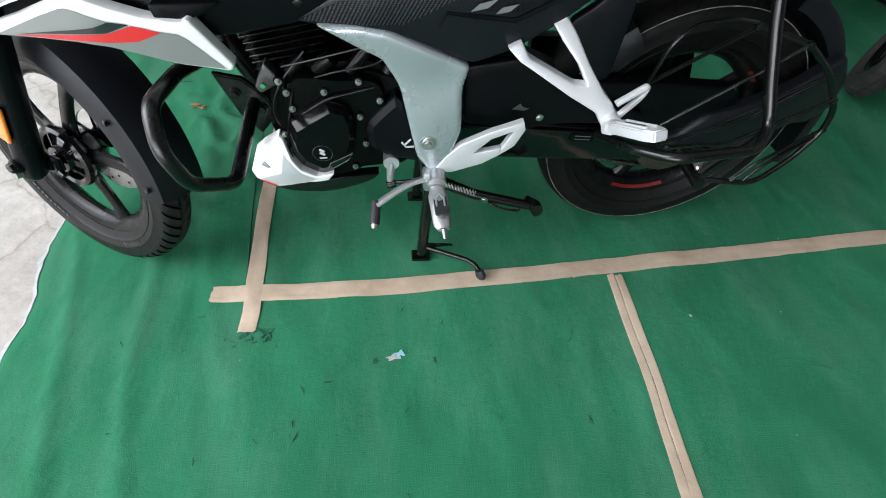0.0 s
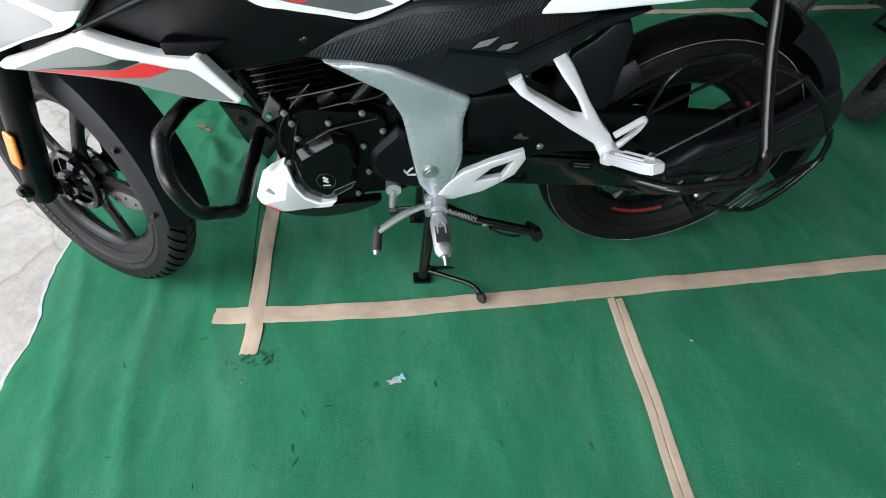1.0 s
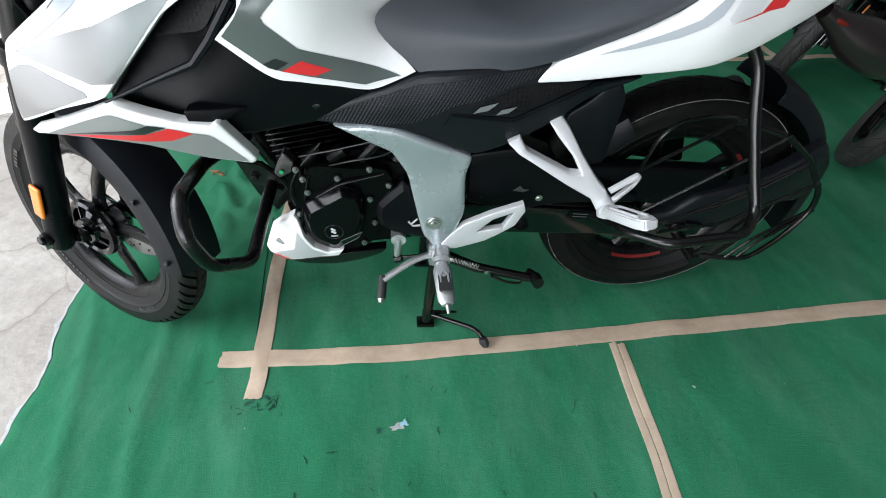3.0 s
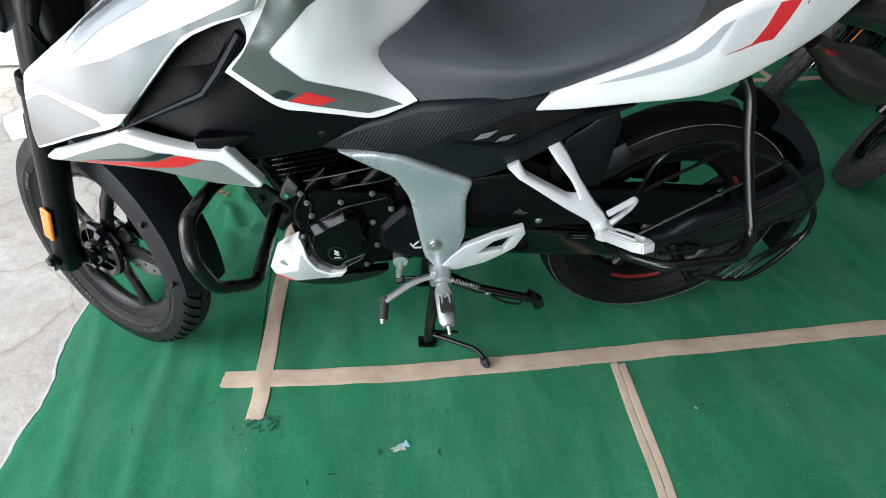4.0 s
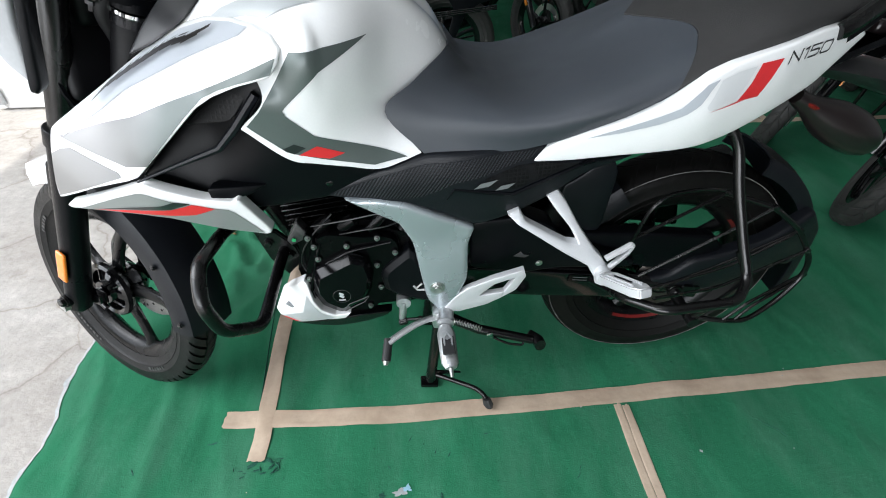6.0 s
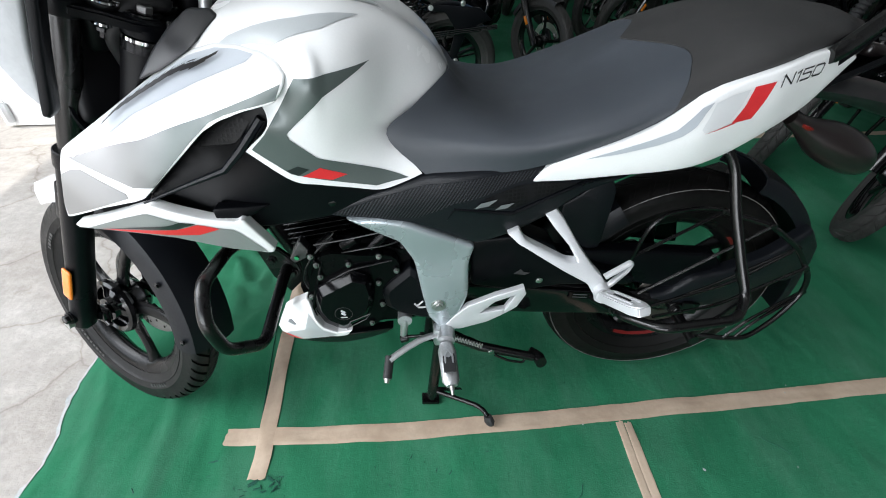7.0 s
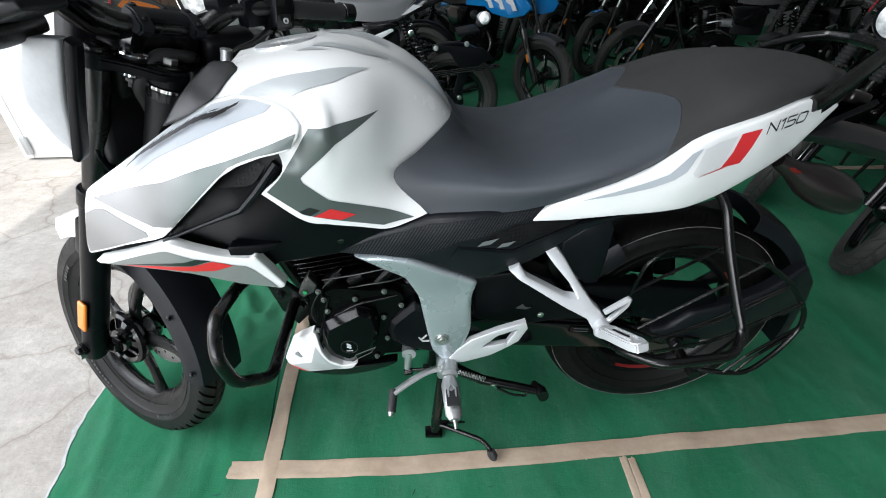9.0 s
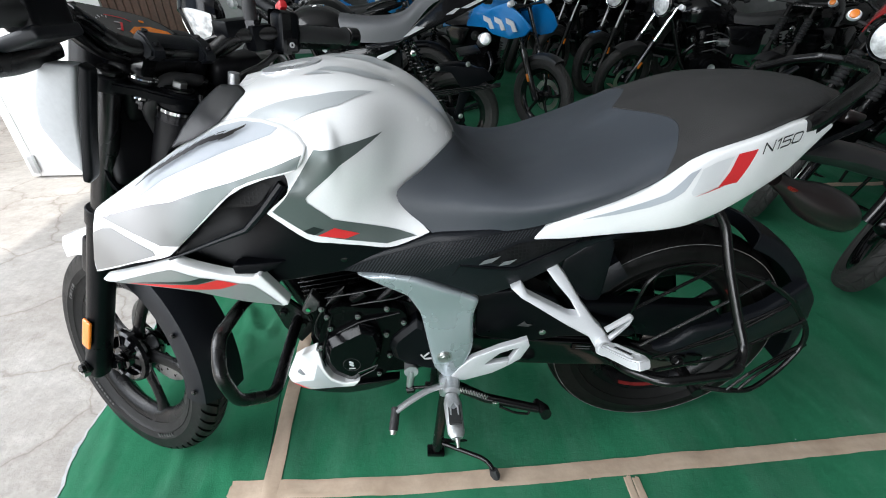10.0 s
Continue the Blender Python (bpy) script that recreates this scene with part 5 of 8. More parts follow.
PLATE = [(0.078, -0.100), (0.076, -0.070), (0.060, -0.030), (0.060, 0.030), (0.076, 0.070), (0.078, 0.100), (0.026, 0.104), (0.002, 0.066), (-0.028, 0.036), (-0.038, 0.0), (-0.028, -0.036), (0.002, -0.066), (0.026, -0.104)]
for high, low_u, nm in ((-0.008, -0.036, "upper_clamp"), (-0.292, -0.330, "lower_clamp")):
    bm = cast(PLATE, high - 0.004, low_u + 0.006, 0.004, True)
    for s in (-1, 1):
        tube(bm, [at_head(0.058, s * 0.092, low_u), at_head(0.058, s * 0.092, low_u + 0.004), at_head(0.058, s * 0.092, high - 0.002), at_head(0.058, s * 0.092, high)], [0.0285, 0.0305, 0.0305, 0.0285], 28)
    tube(bm, [at_head(0, 0, low_u - 0.006), at_head(0, 0, high - 0.006), at_head(0, 0, high - 0.002)], [0.036, 0.036, 0.031], 28)
    clamp = part(nm, bm, PLASTIC, bike, "black cast fork clamp", STEER)
    if nm == "upper_clamp":
        part("stem_washer", tube(bmesh.new(), [at_head(0, 0, -0.011), at_head(0, 0, -0.007), at_head(0, 0, -0.005)], [0.027, 0.027, 0.023], 28), GLOSS_BLACK, clamp, "", STEER)
        part("stem_nut", tube(bmesh.new(), [at_head(0, 0, -0.005), at_head(0, 0, 0.004), at_head(0, 0, 0.006)], [0.0135, 0.0135, 0.011], 6), BOLT_STEEL, clamp, "dull steel stem nut", STEER)
        part("bearing_ring", tube(bmesh.new(), [at_head(0, 0, -0.042), at_head(0, 0, -0.045), at_head(0, 0, -0.051), at_head(0, 0, -0.055)], [0.030, 0.0375, 0.0375, 0.034], 28), CHROME, clamp, "chrome bearing ring", STEER)
        part("bearing_ring", tube(bmesh.new(), [at_head(0, 0, -0.055), at_head(0, 0, -0.070)], 0.0355, 12), DARK_CHROME, clamp, "", STEER)
        for s in (-1, 1):
            leg = lambda u: at_head(0.058, s * 0.092, u)
            cap = part("fork_cap", tube(bmesh.new(), [leg(-0.008), leg(-0.002), leg(0.0), leg(0.0), leg(-0.003), leg(-0.003)], [0.023, 0.023, 0.021, 0.013, 0.012, 0.001], 28), TUBE_BLACK, clamp, "", STEER)
            part("adjuster", tube(bmesh.new(), [leg(-0.003), leg(0.002), leg(0.003)], [0.008, 0.008, 0.006], 6), TUBE_BLACK, cap, "", STEER)
            part("pinch_boss", tube(bmesh.new(), [at_head(0.066, s * 0.100, -0.019), at_head(0.066, s * 0.122, -0.019), at_head(0.066, s * 0.125, -0.019)], [0.013, 0.0115, 0.010], 16), PLASTIC, clamp, "", STEER)
            part("clamp_bolt", lathe(bmesh.new(), [(0.0026, -0.002), (0.0026, -0.005), (0.0062, -0.005), (0.0062, 0.002)], 16, Matrix.Translation(at_head(0.066, s * 0.125, -0.019)) @ pose(0, 0, 0, 0, 0, 0 if s < 0 else 180)), STEEL, clamp, "bright socket screw", STEER)
            q = lambda u: at_head(0.030, s * 0.052 + 0.004, u - 0.002)
            part("rubber_washer", tube(bmesh.new(), [q(-0.012), q(-0.006), q(-0.002), q(0.001)], [0.020, 0.0235, 0.0235, 0.020], 28), CABLE, clamp, "", STEER)
            part("bush_ring", tube(bmesh.new(), [q(-0.003), q(0.000), q(0.003), q(0.005)], [0.0225, 0.0245, 0.0235, 0.018], 28), CHROME, clamp, "chrome bush ring", STEER)
            part("bush_washer", tube(bmesh.new(), [q(-0.034), q(-0.038), q(-0.042)], [0.018, 0.019, 0.016], 20), CHROME, clamp, "", STEER)
            part("bush_bolt", tube(bmesh.new(), [q(-0.042), q(-0.050), q(-0.051), q(-0.062)], [0.0115, 0.0115, 0.007, 0.006], 6), DARK_CHROME, clamp, "", STEER)
            part("bar_riser", cast([(0.046, 0.002), (0.046, 0.036), (0.008, 0.040), (0.014, 0.002)], s * 0.052 - 0.012, s * 0.052 + 0.012, 0.003), GLOSS_BLACK, clamp, "", STEER)
V = Vector


def bars(*pts):
    return [STEER @ at_head(*p) for p in pts]


LEFT_BAR = bars((-0.085, -0.365, 0.108), (-0.022, -0.245, 0.106), (0.014, -0.195, 0.100), (0.041, -0.140, 0.079), (0.046, -0.098, 0.052), (0.026, -0.050, 0.048))
RIGHT_BAR = bars((0.026, 0.055, 0.048), (0.020, 0.078, 0.056)) + [V((-0.300, 0.096, 1.092)), V((-0.217, 0.135, 1.091)), V((-0.085, 0.268, 1.066))]
bar = part("handlebar", tube(bmesh.new(), filleted(LEFT_BAR + RIGHT_BAR, 0.03), 0.0145, 16), TUBE_BLACK, bike, "black tubular handlebar")
# bar clamp: a bridge with sloping ends and cap screws
bridge = part("bar_clamp", cast([(0.048, 0.036), (0.048, 0.068), (0.043, 0.074), (0.024, 0.073), (0.015, 0.066), (0.015, 0.036)], -0.040, 0.046, 0.003), SHEEN_PLASTIC, bar, "black cast handlebar clamp", STEER)
for s in (-1, 1):
    mid = 0.056 if s > 0 else -0.047
    block = part("clamp_block", cast([(0.050, 0.034), (0.050, 0.066), (0.042, 0.076), (0.024, 0.075), (-0.004, 0.060), (-0.005, 0.048), (0.006, 0.038)], mid - 0.013, mid + 0.013, 0.0035), SHEEN_PLASTIC, bridge, "", STEER)
    for f, u in ((0.008, 0.0665), (0.040, 0.0762)):
        part("cap_screw", lathe(bmesh.new(), [(0.0022, -0.000), (0.0022, -0.003), (0.0052, -0.003), (0.0052, 0.003)], 16, Matrix.Translation(at_head(f, mid, u)) @ pose(0, 0, 0, 0, RAKE - (30 if f < 0.02 else 0), 0) @ pose(0, 0, 0, -90, 0, 0)), DARK_CHROME, block, "", STEER)
for u in (0.058, 0.044):
    part("clamp_rib", cast([(0.017, u - 0.0015), (0.017, u + 0.0015), (0.0115, u + 0.0010), (0.0115, u - 0.0010)], -0.026, 0.026, 0.0), DARK_CHROME, bridge, "narrow rib across the clamp", STEER)
part("bar_pad", tube(bmesh.new(), smooth_path(bars((0.026, -0.176, 0.096), (0.041, -0.140, 0.077), (0.049, -0.105, 0.054), (0.043, -0.072, 0.044)), 6), [0.015] + [0.0185] * 17 + [0.015], 14, flat=0.9), GLOSS_BLACK, bar, "black bar cover")
for s, (a, b) in ((-1, (LEFT_BAR[1], LEFT_BAR[0])), (1, (V((-0.190, 0.162, 1.086)), V((-0.098, 0.255, 1.068))))):
    d = (b - a).normalized()
    bm = tube(bmesh.new(), [a.lerp(b, f) for f in np.linspace(0, 1, 17)], [0.0205 if k in (0, 16) else (0.0182 if k % 2 else 0.0172) for k in range(17)], 18)
    part("grip", bm, GRIP_RUBBER, bar, "ribbed black rubber grip")
    part("bar_end", tube(bmesh.new(), [b + d * 0.002, b + d * 0.006, b + d * 0.032, b + d * 0.036], [0.014, 0.0195, 0.0195, 0.013], 18), GLOSS_BLACK, bar)
    m = Matrix.Translation(a - d * 0.030) @ d.to_track_quat("Y", "Z").to_matrix().to_4x4()
    if s > 0:
        bm = box(bmesh.new(), (0.050, 0.046, 0.080), m @ Matrix.Translation((0.002, 0.006, 0.002)), 0.015, 4)
        sw = part("switch_housing", bm, PLASTIC, bar, "black switch housing")
        part("housing_seam", box(bmesh.new(), (0.054, 0.004, 0.084), m @ Matrix.Translation((0.002, -0.006, 0.002)), 0.012, 3), GLOSS_BLACK, sw)
        part("kill_switch", box(bmesh.new(), (0.024, 0.016, 0.016), m @ Matrix.Translation((-0.004, 0.004, 0.050)) @ pose(0, 0, 0, 0, -30, 0), 0.005), RED, sw, "red engine stop switch")
        part("starter_button", box(bmesh.new(), (0.006, 0.026, 0.026), m @ Matrix.Translation((0.027, 0.004, -0.020)), 0.003), GLOSS_BLACK, sw)
        part("starter_mark", lathe(bmesh.new(), [(0.003, -0.002), (0.0055, -0.002), (0.0055, 0.002), (0.003, 0.002)], 14, m @ Matrix.Translation((0.031, 0.002, -0.020)) @ pose(0, 0, 0, 0, 0, 90), closed=True), WRITING, sw)
        bm = tube(bmesh.new(), filleted([V((-0.262, 0.118, 1.100)), V((-0.262, 0.120, 1.150)), V((-0.250, 0.150, 1.260))], 0.03), 0.0135, 14)
        stalk = part("mirror_stalk", bm, GRIP_RUBBER, bar, "black rubber-booted mirror stalk")
        part("stalk_nut", tube(bmesh.new(), [V((-0.262, 0.118, 1.088)), V((-0.262, 0.119, 1.118))], 0.017, 6), DARK_CHROME, stalk)
        bm = box(bmesh.new(), (0.05, 0.075, 0.032), Matrix.Translation((-0.295, 0.118, 1.105)) @ pose(0, 0, 0, 0, 0, -38), 0.006)
        box(bm, (0.036, 0.05, 0.05), Matrix.Translation((-0.255, 0.125, 1.085)) @ pose(0, 0, 0, 0, 0, -38), 0.008)
        part("lever_perch", bm, PLASTIC, bar, "black brake master cylinder")
        part("lever", tube(bmesh.new(), filleted([V((-0.275, 0.150, 1.075)), V((-0.250, 0.205, 1.062)), V((-0.150, 0.325, 1.040))], 0.03), 0.007, 10, flat=1.6), TUBE_BLACK, bar, "black hand lever")
    else:
        bm = box(bmesh.new(), (0.050, 0.076, 0.060), m @ Matrix.Translation((0.002, 0.014, 0.002)), 0.014, 4)
        sw = part("switch_housing", bm, PLASTIC, bar, "black switch housing")
        base = part("housing_base", box(bmesh.new(), (0.064, 0.088, 0.018), m @ Matrix.Translation((0.006, 0.016, -0.032)) @ pose(0, 0, 0, 0, 16, 0), 0.006, 3), SHEEN_PLASTIC, sw)
        for k in range(10):
            part("drain_hole", lathe(bmesh.new(), [(0.0, -0.001), (0.0024, -0.001), (0.0024, 0.001), (0.0, 0.001)], 10, m @ Matrix.Translation((0.006, 0.016, -0.032)) @ pose(0, 0, 0, 0, 16, 0) @ Matrix.Translation((-0.018 + 0.018 * (k // 5), -0.022 + 0.011 * (k % 5), -0.008)) @ pose(0, 0, 0, 90, 0, 0)), CASE_BLACK, base)
        part("thumb_switch", box(bmesh.new(), (0.014, 0.016, 0.012), m @ Matrix.Translation((0.028, 0.012, 0.010)), 0.004), GLOSS_BLACK, sw)
        part("lever_perch", box(bmesh.new(), (0.040, 0.05, 0.030), Matrix.Translation(LEFT_BAR[2] + V((-0.024, 0.004, -0.022))), 0.008, 3), PLASTIC, bar)
        part("lever", tube(bmesh.new(), filleted([LEFT_BAR[2] + V((-0.026, 0.008, -0.046)), LEFT_BAR[2] + V((-0.044, -0.05, -0.058)), LEFT_BAR[2] + V((-0.070, -0.24, -0.036))], 0.03), 0.0135, 12, flat=1.5), TUBE_BLACK, bar, "black hand lever")
# control cables, from the levers round the dash into the frame
for pts, r in (
    ([(-0.457, -0.129, 1.138), (-0.472, -0.080, 1.112), (-0.479, -0.024, 1.082), (-0.457, 0.02, 1.055), (-0.42, 0.06, 1.00)], 0.0055),
    ([(-0.463, -0.140, 1.130), (-0.468, -0.114, 1.123), (-0.485, -0.052, 1.094), (-0.474, 0.012, 1.066), (-0.44, 0.05, 1.02)], 0.007),
    ([(-0.460, -0.148, 1.152), (-0.471, -0.090, 1.123), (-0.477, -0.033, 1.096), (-0.451, 0.006, 1.075), (-0.41, 0.06, 1.04)], 0.0065),
    ([(-0.452, -0.150, 1.140), (-0.459, -0.105, 1.113), (-0.466, -0.055, 1.086), (-0.44, 0.01, 1.050), (-0.40, 0.06, 1.00)], 0.008),
    ([(-0.225, 0.145, 1.055), (-0.262, 0.125, 1.030), (-0.300, 0.10, 1.015), (-0.335, 0.09, 0.98), (-0.35, 0.06, 0.90)], 0.007),
    ([(-0.285, 0.135, 1.085), (-0.330, 0.120, 1.060), (-0.380, 0.09, 1.050), (-0.42, 0.05, 1.0)], 0.008),
    ([(-0.300, 0.100, 1.095), (-0.360, 0.105, 1.080), (-0.420, 0.10, 1.04), (-0.45, 0.06, 0.97)], 0.0055),
    ([(-0.330, 0.02, 1.0), (-0.322, 0.0, 0.96), (-0.335, -0.02, 0.90), (-0.34, 0.0, 0.82)], 0.006),
    ([(-0.350, 0.0, 1.0), (-0.350, -0.03, 0.95), (-0.365, -0.03, 0.88), (-0.37, 0.0, 0.80)], 0.005)):
    part("cable", tube(bmesh.new(), smooth_path(pts, 6), r, 9), CABLE, bar, "thin black control cable")
part("wire_loom", tube(bmesh.new(), smooth_path([(-0.40, 0.10, 1.05), (-0.37, 0.05, 1.02), (-0.40, 0.0, 1.03), (-0.44, -0.02, 0.99), (-0.46, 0.02, 0.93)], 6), 0.013, 10), GRIP_RUBBER, bar, "taped black wiring loom")
part("key_barrel", tube(bmesh.new(), [V((-0.300, 0.03, 0.985)), V((-0.288, 0.03, 1.035))], 0.011, 16), CAST, bar, "silver ignition lock barrel")

part("dash_bracket", box(bmesh.new(), (0.06, 0.24, 0.12), Matrix.Translation((-0.425, 0.085, 1.015)) @ pose(0, 0, 0, 0, RAKE, -35), 0.02, 3), DARK_FILL, bar, "black dash bracket")
part("dash_bracket", box(bmesh.new(), (0.05, 0.12, 0.10), Matrix.Translation((-0.335, 0.150, 1.005)) @ pose(0, 0, 0, 0, RAKE, -35), 0.02, 3), DARK_FILL, bar, "black dash bracket")

part("dash_bracket", box(bmesh.new(), (0.05, 0.230, 0.105), Matrix.Translation(at_head(0.122, 0.004, 0.000)) @ pose(0, 0, 0, 0, RAKE, 0), 0.018, 3), DARK_FILL, bar, "black dash bracket", STEER)

# instrument: a tapering black housing, its face turned to the rider
FACE = [V(p) for p in ((-0.519, -0.001, 1.161), (-0.500, 0.021, 1.153), (-0.481, 0.043, 1.145), (-0.460, 0.065, 1.135), (-0.443, 0.080, 1.126), (-0.424, 0.090, 1.113), (-0.404, 0.095, 1.096), (-0.408, 0.061, 1.084), (-0.438, 0.005, 1.087), (-0.463, -0.025, 1.097), (-0.490, -0.025, 1.123), (-0.516, -0.018, 1.150))]
face_c = sum(FACE, V()) / len(FACE)
face_n = V((0.62, -0.30, 0.66)).normalized()
up_f = (V((0, 0, 1)) - face_n * face_n.z).normalized()
side_f = up_f.cross(face_n)
m = Matrix((side_f, up_f, face_n)).transposed().to_4x4()
m.translation = face_c
bm = bmesh.new()
rings = []
for grow, back in ((0.0, 0.002), (0.006, -0.004), (0.010, -0.020), (0.004, -0.05), (-0.02, -0.07)):
    rings.append([bm.verts.new(face_c + (p - face_c - face_n * (p - face_c).dot(face_n)) * (1 + grow / 0.07) + face_n * back) for p in FACE])
for a, b in zip(rings, rings[1:]):
    for k in range(len(FACE)):
        bm.faces.new((a[k], a[(k + 1) % len(FACE)], b[(k + 1) % len(FACE)], b[k]))
bm.faces.new(rings[0])
bm.faces.new(rings[-1][::-1])
dash = part("instrument", bm, PLASTIC, bike, "black instrument cluster with amber display")
bm = bmesh.new()
bm.faces.new([bm.verts.new(face_c + (p - face_c - face_n * (p - face_c).dot(face_n)) * 0.93 + face_n * 0.0032) for p in FACE])
bmesh.ops.solidify(bm, geom=list(bm.faces), thickness=0.001)
part("instrument_glass", bm, DIAL_GLASS, dash, "dial glass with its reflection as a grey tone")
bm = bmesh.new()
bm.faces.new([bm.verts.new(m @ V(p)) for p in ((-0.009, -0.020, 0.0052), (-0.004, -0.031, 0.0052), (0.066, -0.040, 0.0052), (0.062, -0.031, 0.0052), (0.034, -0.0155, 0.0052), (0.007, -0.0115, 0.0052))])
bmesh.ops.solidify(bm, geom=list(bm.faces), thickness=0.0006)
part("display", bm, ORANGE, dash, "amber display panel")
bm = bmesh.new()
for k in range(9):
    a = radians(235 - k * 22)
    box(bm, (0.005 if k % 2 == 0 else 0.003, 0.0015, 0.0008), m @ Matrix.Translation((-0.034 + 0.0165 * math.cos(a), 0.0005 + 0.0175 * math.sin(a), 0.0052)) @ pose(0, 0, 0, 0, 0, math.degrees(a)))
box(bm, (0.009, 0.002, 0.0008), m @ Matrix.Translation((-0.016, 0.002, 0.0052)) @ pose(0, 0, 0, 0, 0, -20))
box(bm, (0.006, 0.0015, 0.0008), m @ Matrix.Translation((-0.022, -0.012, 0.0052)) @ pose(0, 0, 0, 0, 0, -20))
tagged(part("dial_mark", bm, WRITING, dash), kind="stuff")
part("needle", box(bmesh.new(), (0.0035, 0.019, 0.001), m @ Matrix.Translation((-0.014, -0.008, 0.0052)) @ pose(0, 0, 0, 0, 0, -34)), RED, dash)
part("red_zone", tube(bmesh.new(), [m @ V((x, y, 0.005)) for x, y in ((-0.026, 0.020), (-0.012, 0.0145), (0.002, 0.007), (0.010, -0.001))], 0.0008, 6), RED, dash, "red end of the rev scale")
part("tell_tale", box(bmesh.new(), (0.008, 0.004, 0.001), m @ Matrix.Translation((0.028, -0.003, 0.0052)) @ pose(0, 0, 0, 0, 0, -25)), ORANGE, dash)
lamp_c = HEAD + Vector((-0.165, 0.008, -0.085))
bm = surface(bmesh.new(), [
    [(0.075, 0.0, 0.10), (0.07, -0.06, 0.10), (0.055, -0.105, 0.09), (0.05, -0.115, 0.0), (0.06, -0.10, -0.115), (0.05, 0.0, -0.13)],
    [(0.02, 0.0, 0.115), (0.02, -0.06, 0.112), (0.01, -0.105, 0.095), (0.0, -0.115, 0.0), (0.0, -0.09, -0.12), (0.0, 0.0, -0.135)],
    [(-0.05, 0.0, 0.09), (-0.05, -0.05, 0.085), (-0.04, -0.085, 0.07), (-0.04, -0.09, 0.0), (-0.03, -0.06, -0.09), (-0.03, 0.0, -0.10)],
    [(-0.075, 0.0, 0.05), (-0.075, -0.03, 0.045), (-0.07, -0.05, 0.03), (-0.065, -0.05, 0.0), (-0.06, -0.03, -0.04), (-0.06, 0.0, -0.05)]], 5, 4, thick=0.006)
lamp = part("headlamp_cowl", bm, PLASTIC, bike, "black headlamp cowl", STEER @ Matrix.Translation(lamp_c))
part("headlamp_lens", tube(bmesh.new(), [Vector((-0.060, 0, 0.0)), Vector((-0.082, 0, 0.0)), Vector((-0.088, 0, 0))], [0.045, 0.04, 0.02], 20), CLEAR_LENS, lamp, "clear headlamp lens", STEER @ Matrix.Translation(lamp_c))
part("lamp_back", box(bmesh.new(), (0.08, 0.20, 0.20), STEER @ Matrix.Translation(lamp_c + Vector((0.03, 0, -0.01))), 0.02, 3), DARK_FILL, lamp)
cowl = part("lamp_fairing", panel([(-0.485, -0.190, 1.095), (-0.434, -0.186, 1.091), (-0.449, -0.188, 1.048), (-0.467, -0.190, 0.995), (-0.484, -0.194, 0.921), (-0.504, -0.190, 0.947), (-0.526, -0.184, 1.000), (-0.514, -0.184, 1.048)], 0.02, [(-0.487, -0.196, 1.03)], 0.02, 0.006), FROSTED, bike, "pale grey side fairing of the headlamp")
part("lamp_bracket", panel([(-0.425, -0.195, 1.095), (-0.413, -0.188, 1.083), (-0.441, -0.194, 1.006), (-0.467, -0.203, 0.920), (-0.476, -0.204, 0.911), (-0.484, -0.204, 0.916), (-0.459, -0.200, 0.995)], 0.016, (), 0.03, 0.004), PLASTIC, cowl, "flat black headlamp bracket")
# dark cover between the tank and the steering head
bm = surface(bmesh.new(), [
    [(-0.40, 0.0, 0.93), (-0.40, -0.06, 0.92), (-0.41, -0.13, 0.87)],
    [(-0.34, 0.0, 0.975), (-0.34, -0.06, 0.97), (-0.345, -0.125, 0.935)],
    [(-0.27, 0.0, 1.005), (-0.27, -0.06, 1.003), (-0.27, -0.125, 0.985)]], 5, 4, thick=-0.006)
part("tank_front_cover", bm, GLOSS_BLACK, bike, "smoked grey plastic tank cover")

# ---- engine ----


def stacked(outline, steps, round_off=True):
    """Nested outlines (x, z) stepped outwards: (scale, y) pairs, from the base to the crown."""
    bm = bmesh.new()
    c = np.mean(outline, 0)
    fine = smooth_path(outline, 5, closed=True) if round_off else chaikin(outline, 0.2)
    rings = [[bm.verts.new((c[0] + (p[0] - c[0]) * k, y, c[1] + (p[1] - c[1]) * k)) for p in fine] for k, y in steps]
    for a, b in zip(rings, rings[1:]):
        for i in range(len(a)):
            bm.faces.new((a[i], a[(i + 1) % len(a)], b[(i + 1) % len(a)], b[i]))
    bm.faces.new(rings[-1])
    bm.faces.new(rings[0][::-1])
    return bm


engine = part("engine", slab([(-0.185, 0.42), (-0.195, 0.50), (-0.170, 0.600), (-0.10, 0.622), (0.0, 0.620), (0.06, 0.600), (0.115, 0.54), (0.115, 0.43), (0.05, 0.385), (-0.13, 0.375)], -0.155, 0.155, 0.012), ENGINE_BLACK, bike, "black air-cooled engine")
CASE = [(-0.156, 0.507), (-0.146, 0.536), (-0.110, 0.555), (-0.077, 0.574), (-0.037, 0.556), (-0.030, 0.517), (-0.039, 0.471), (-0.056, 0.432), (-0.109, 0.402), (-0.148, 0.429), (-0.161, 0.468)]
CROWN = [(-0.143, 0.501), (-0.135, 0.525), (-0.104, 0.543), (-0.070, 0.562), (-0.046, 0.553), (-0.041, 0.525), (-0.048, 0.491), (-0.061, 0.462), (-0.104, 0.437), (-0.132, 0.457), (-0.143, 0.483)]


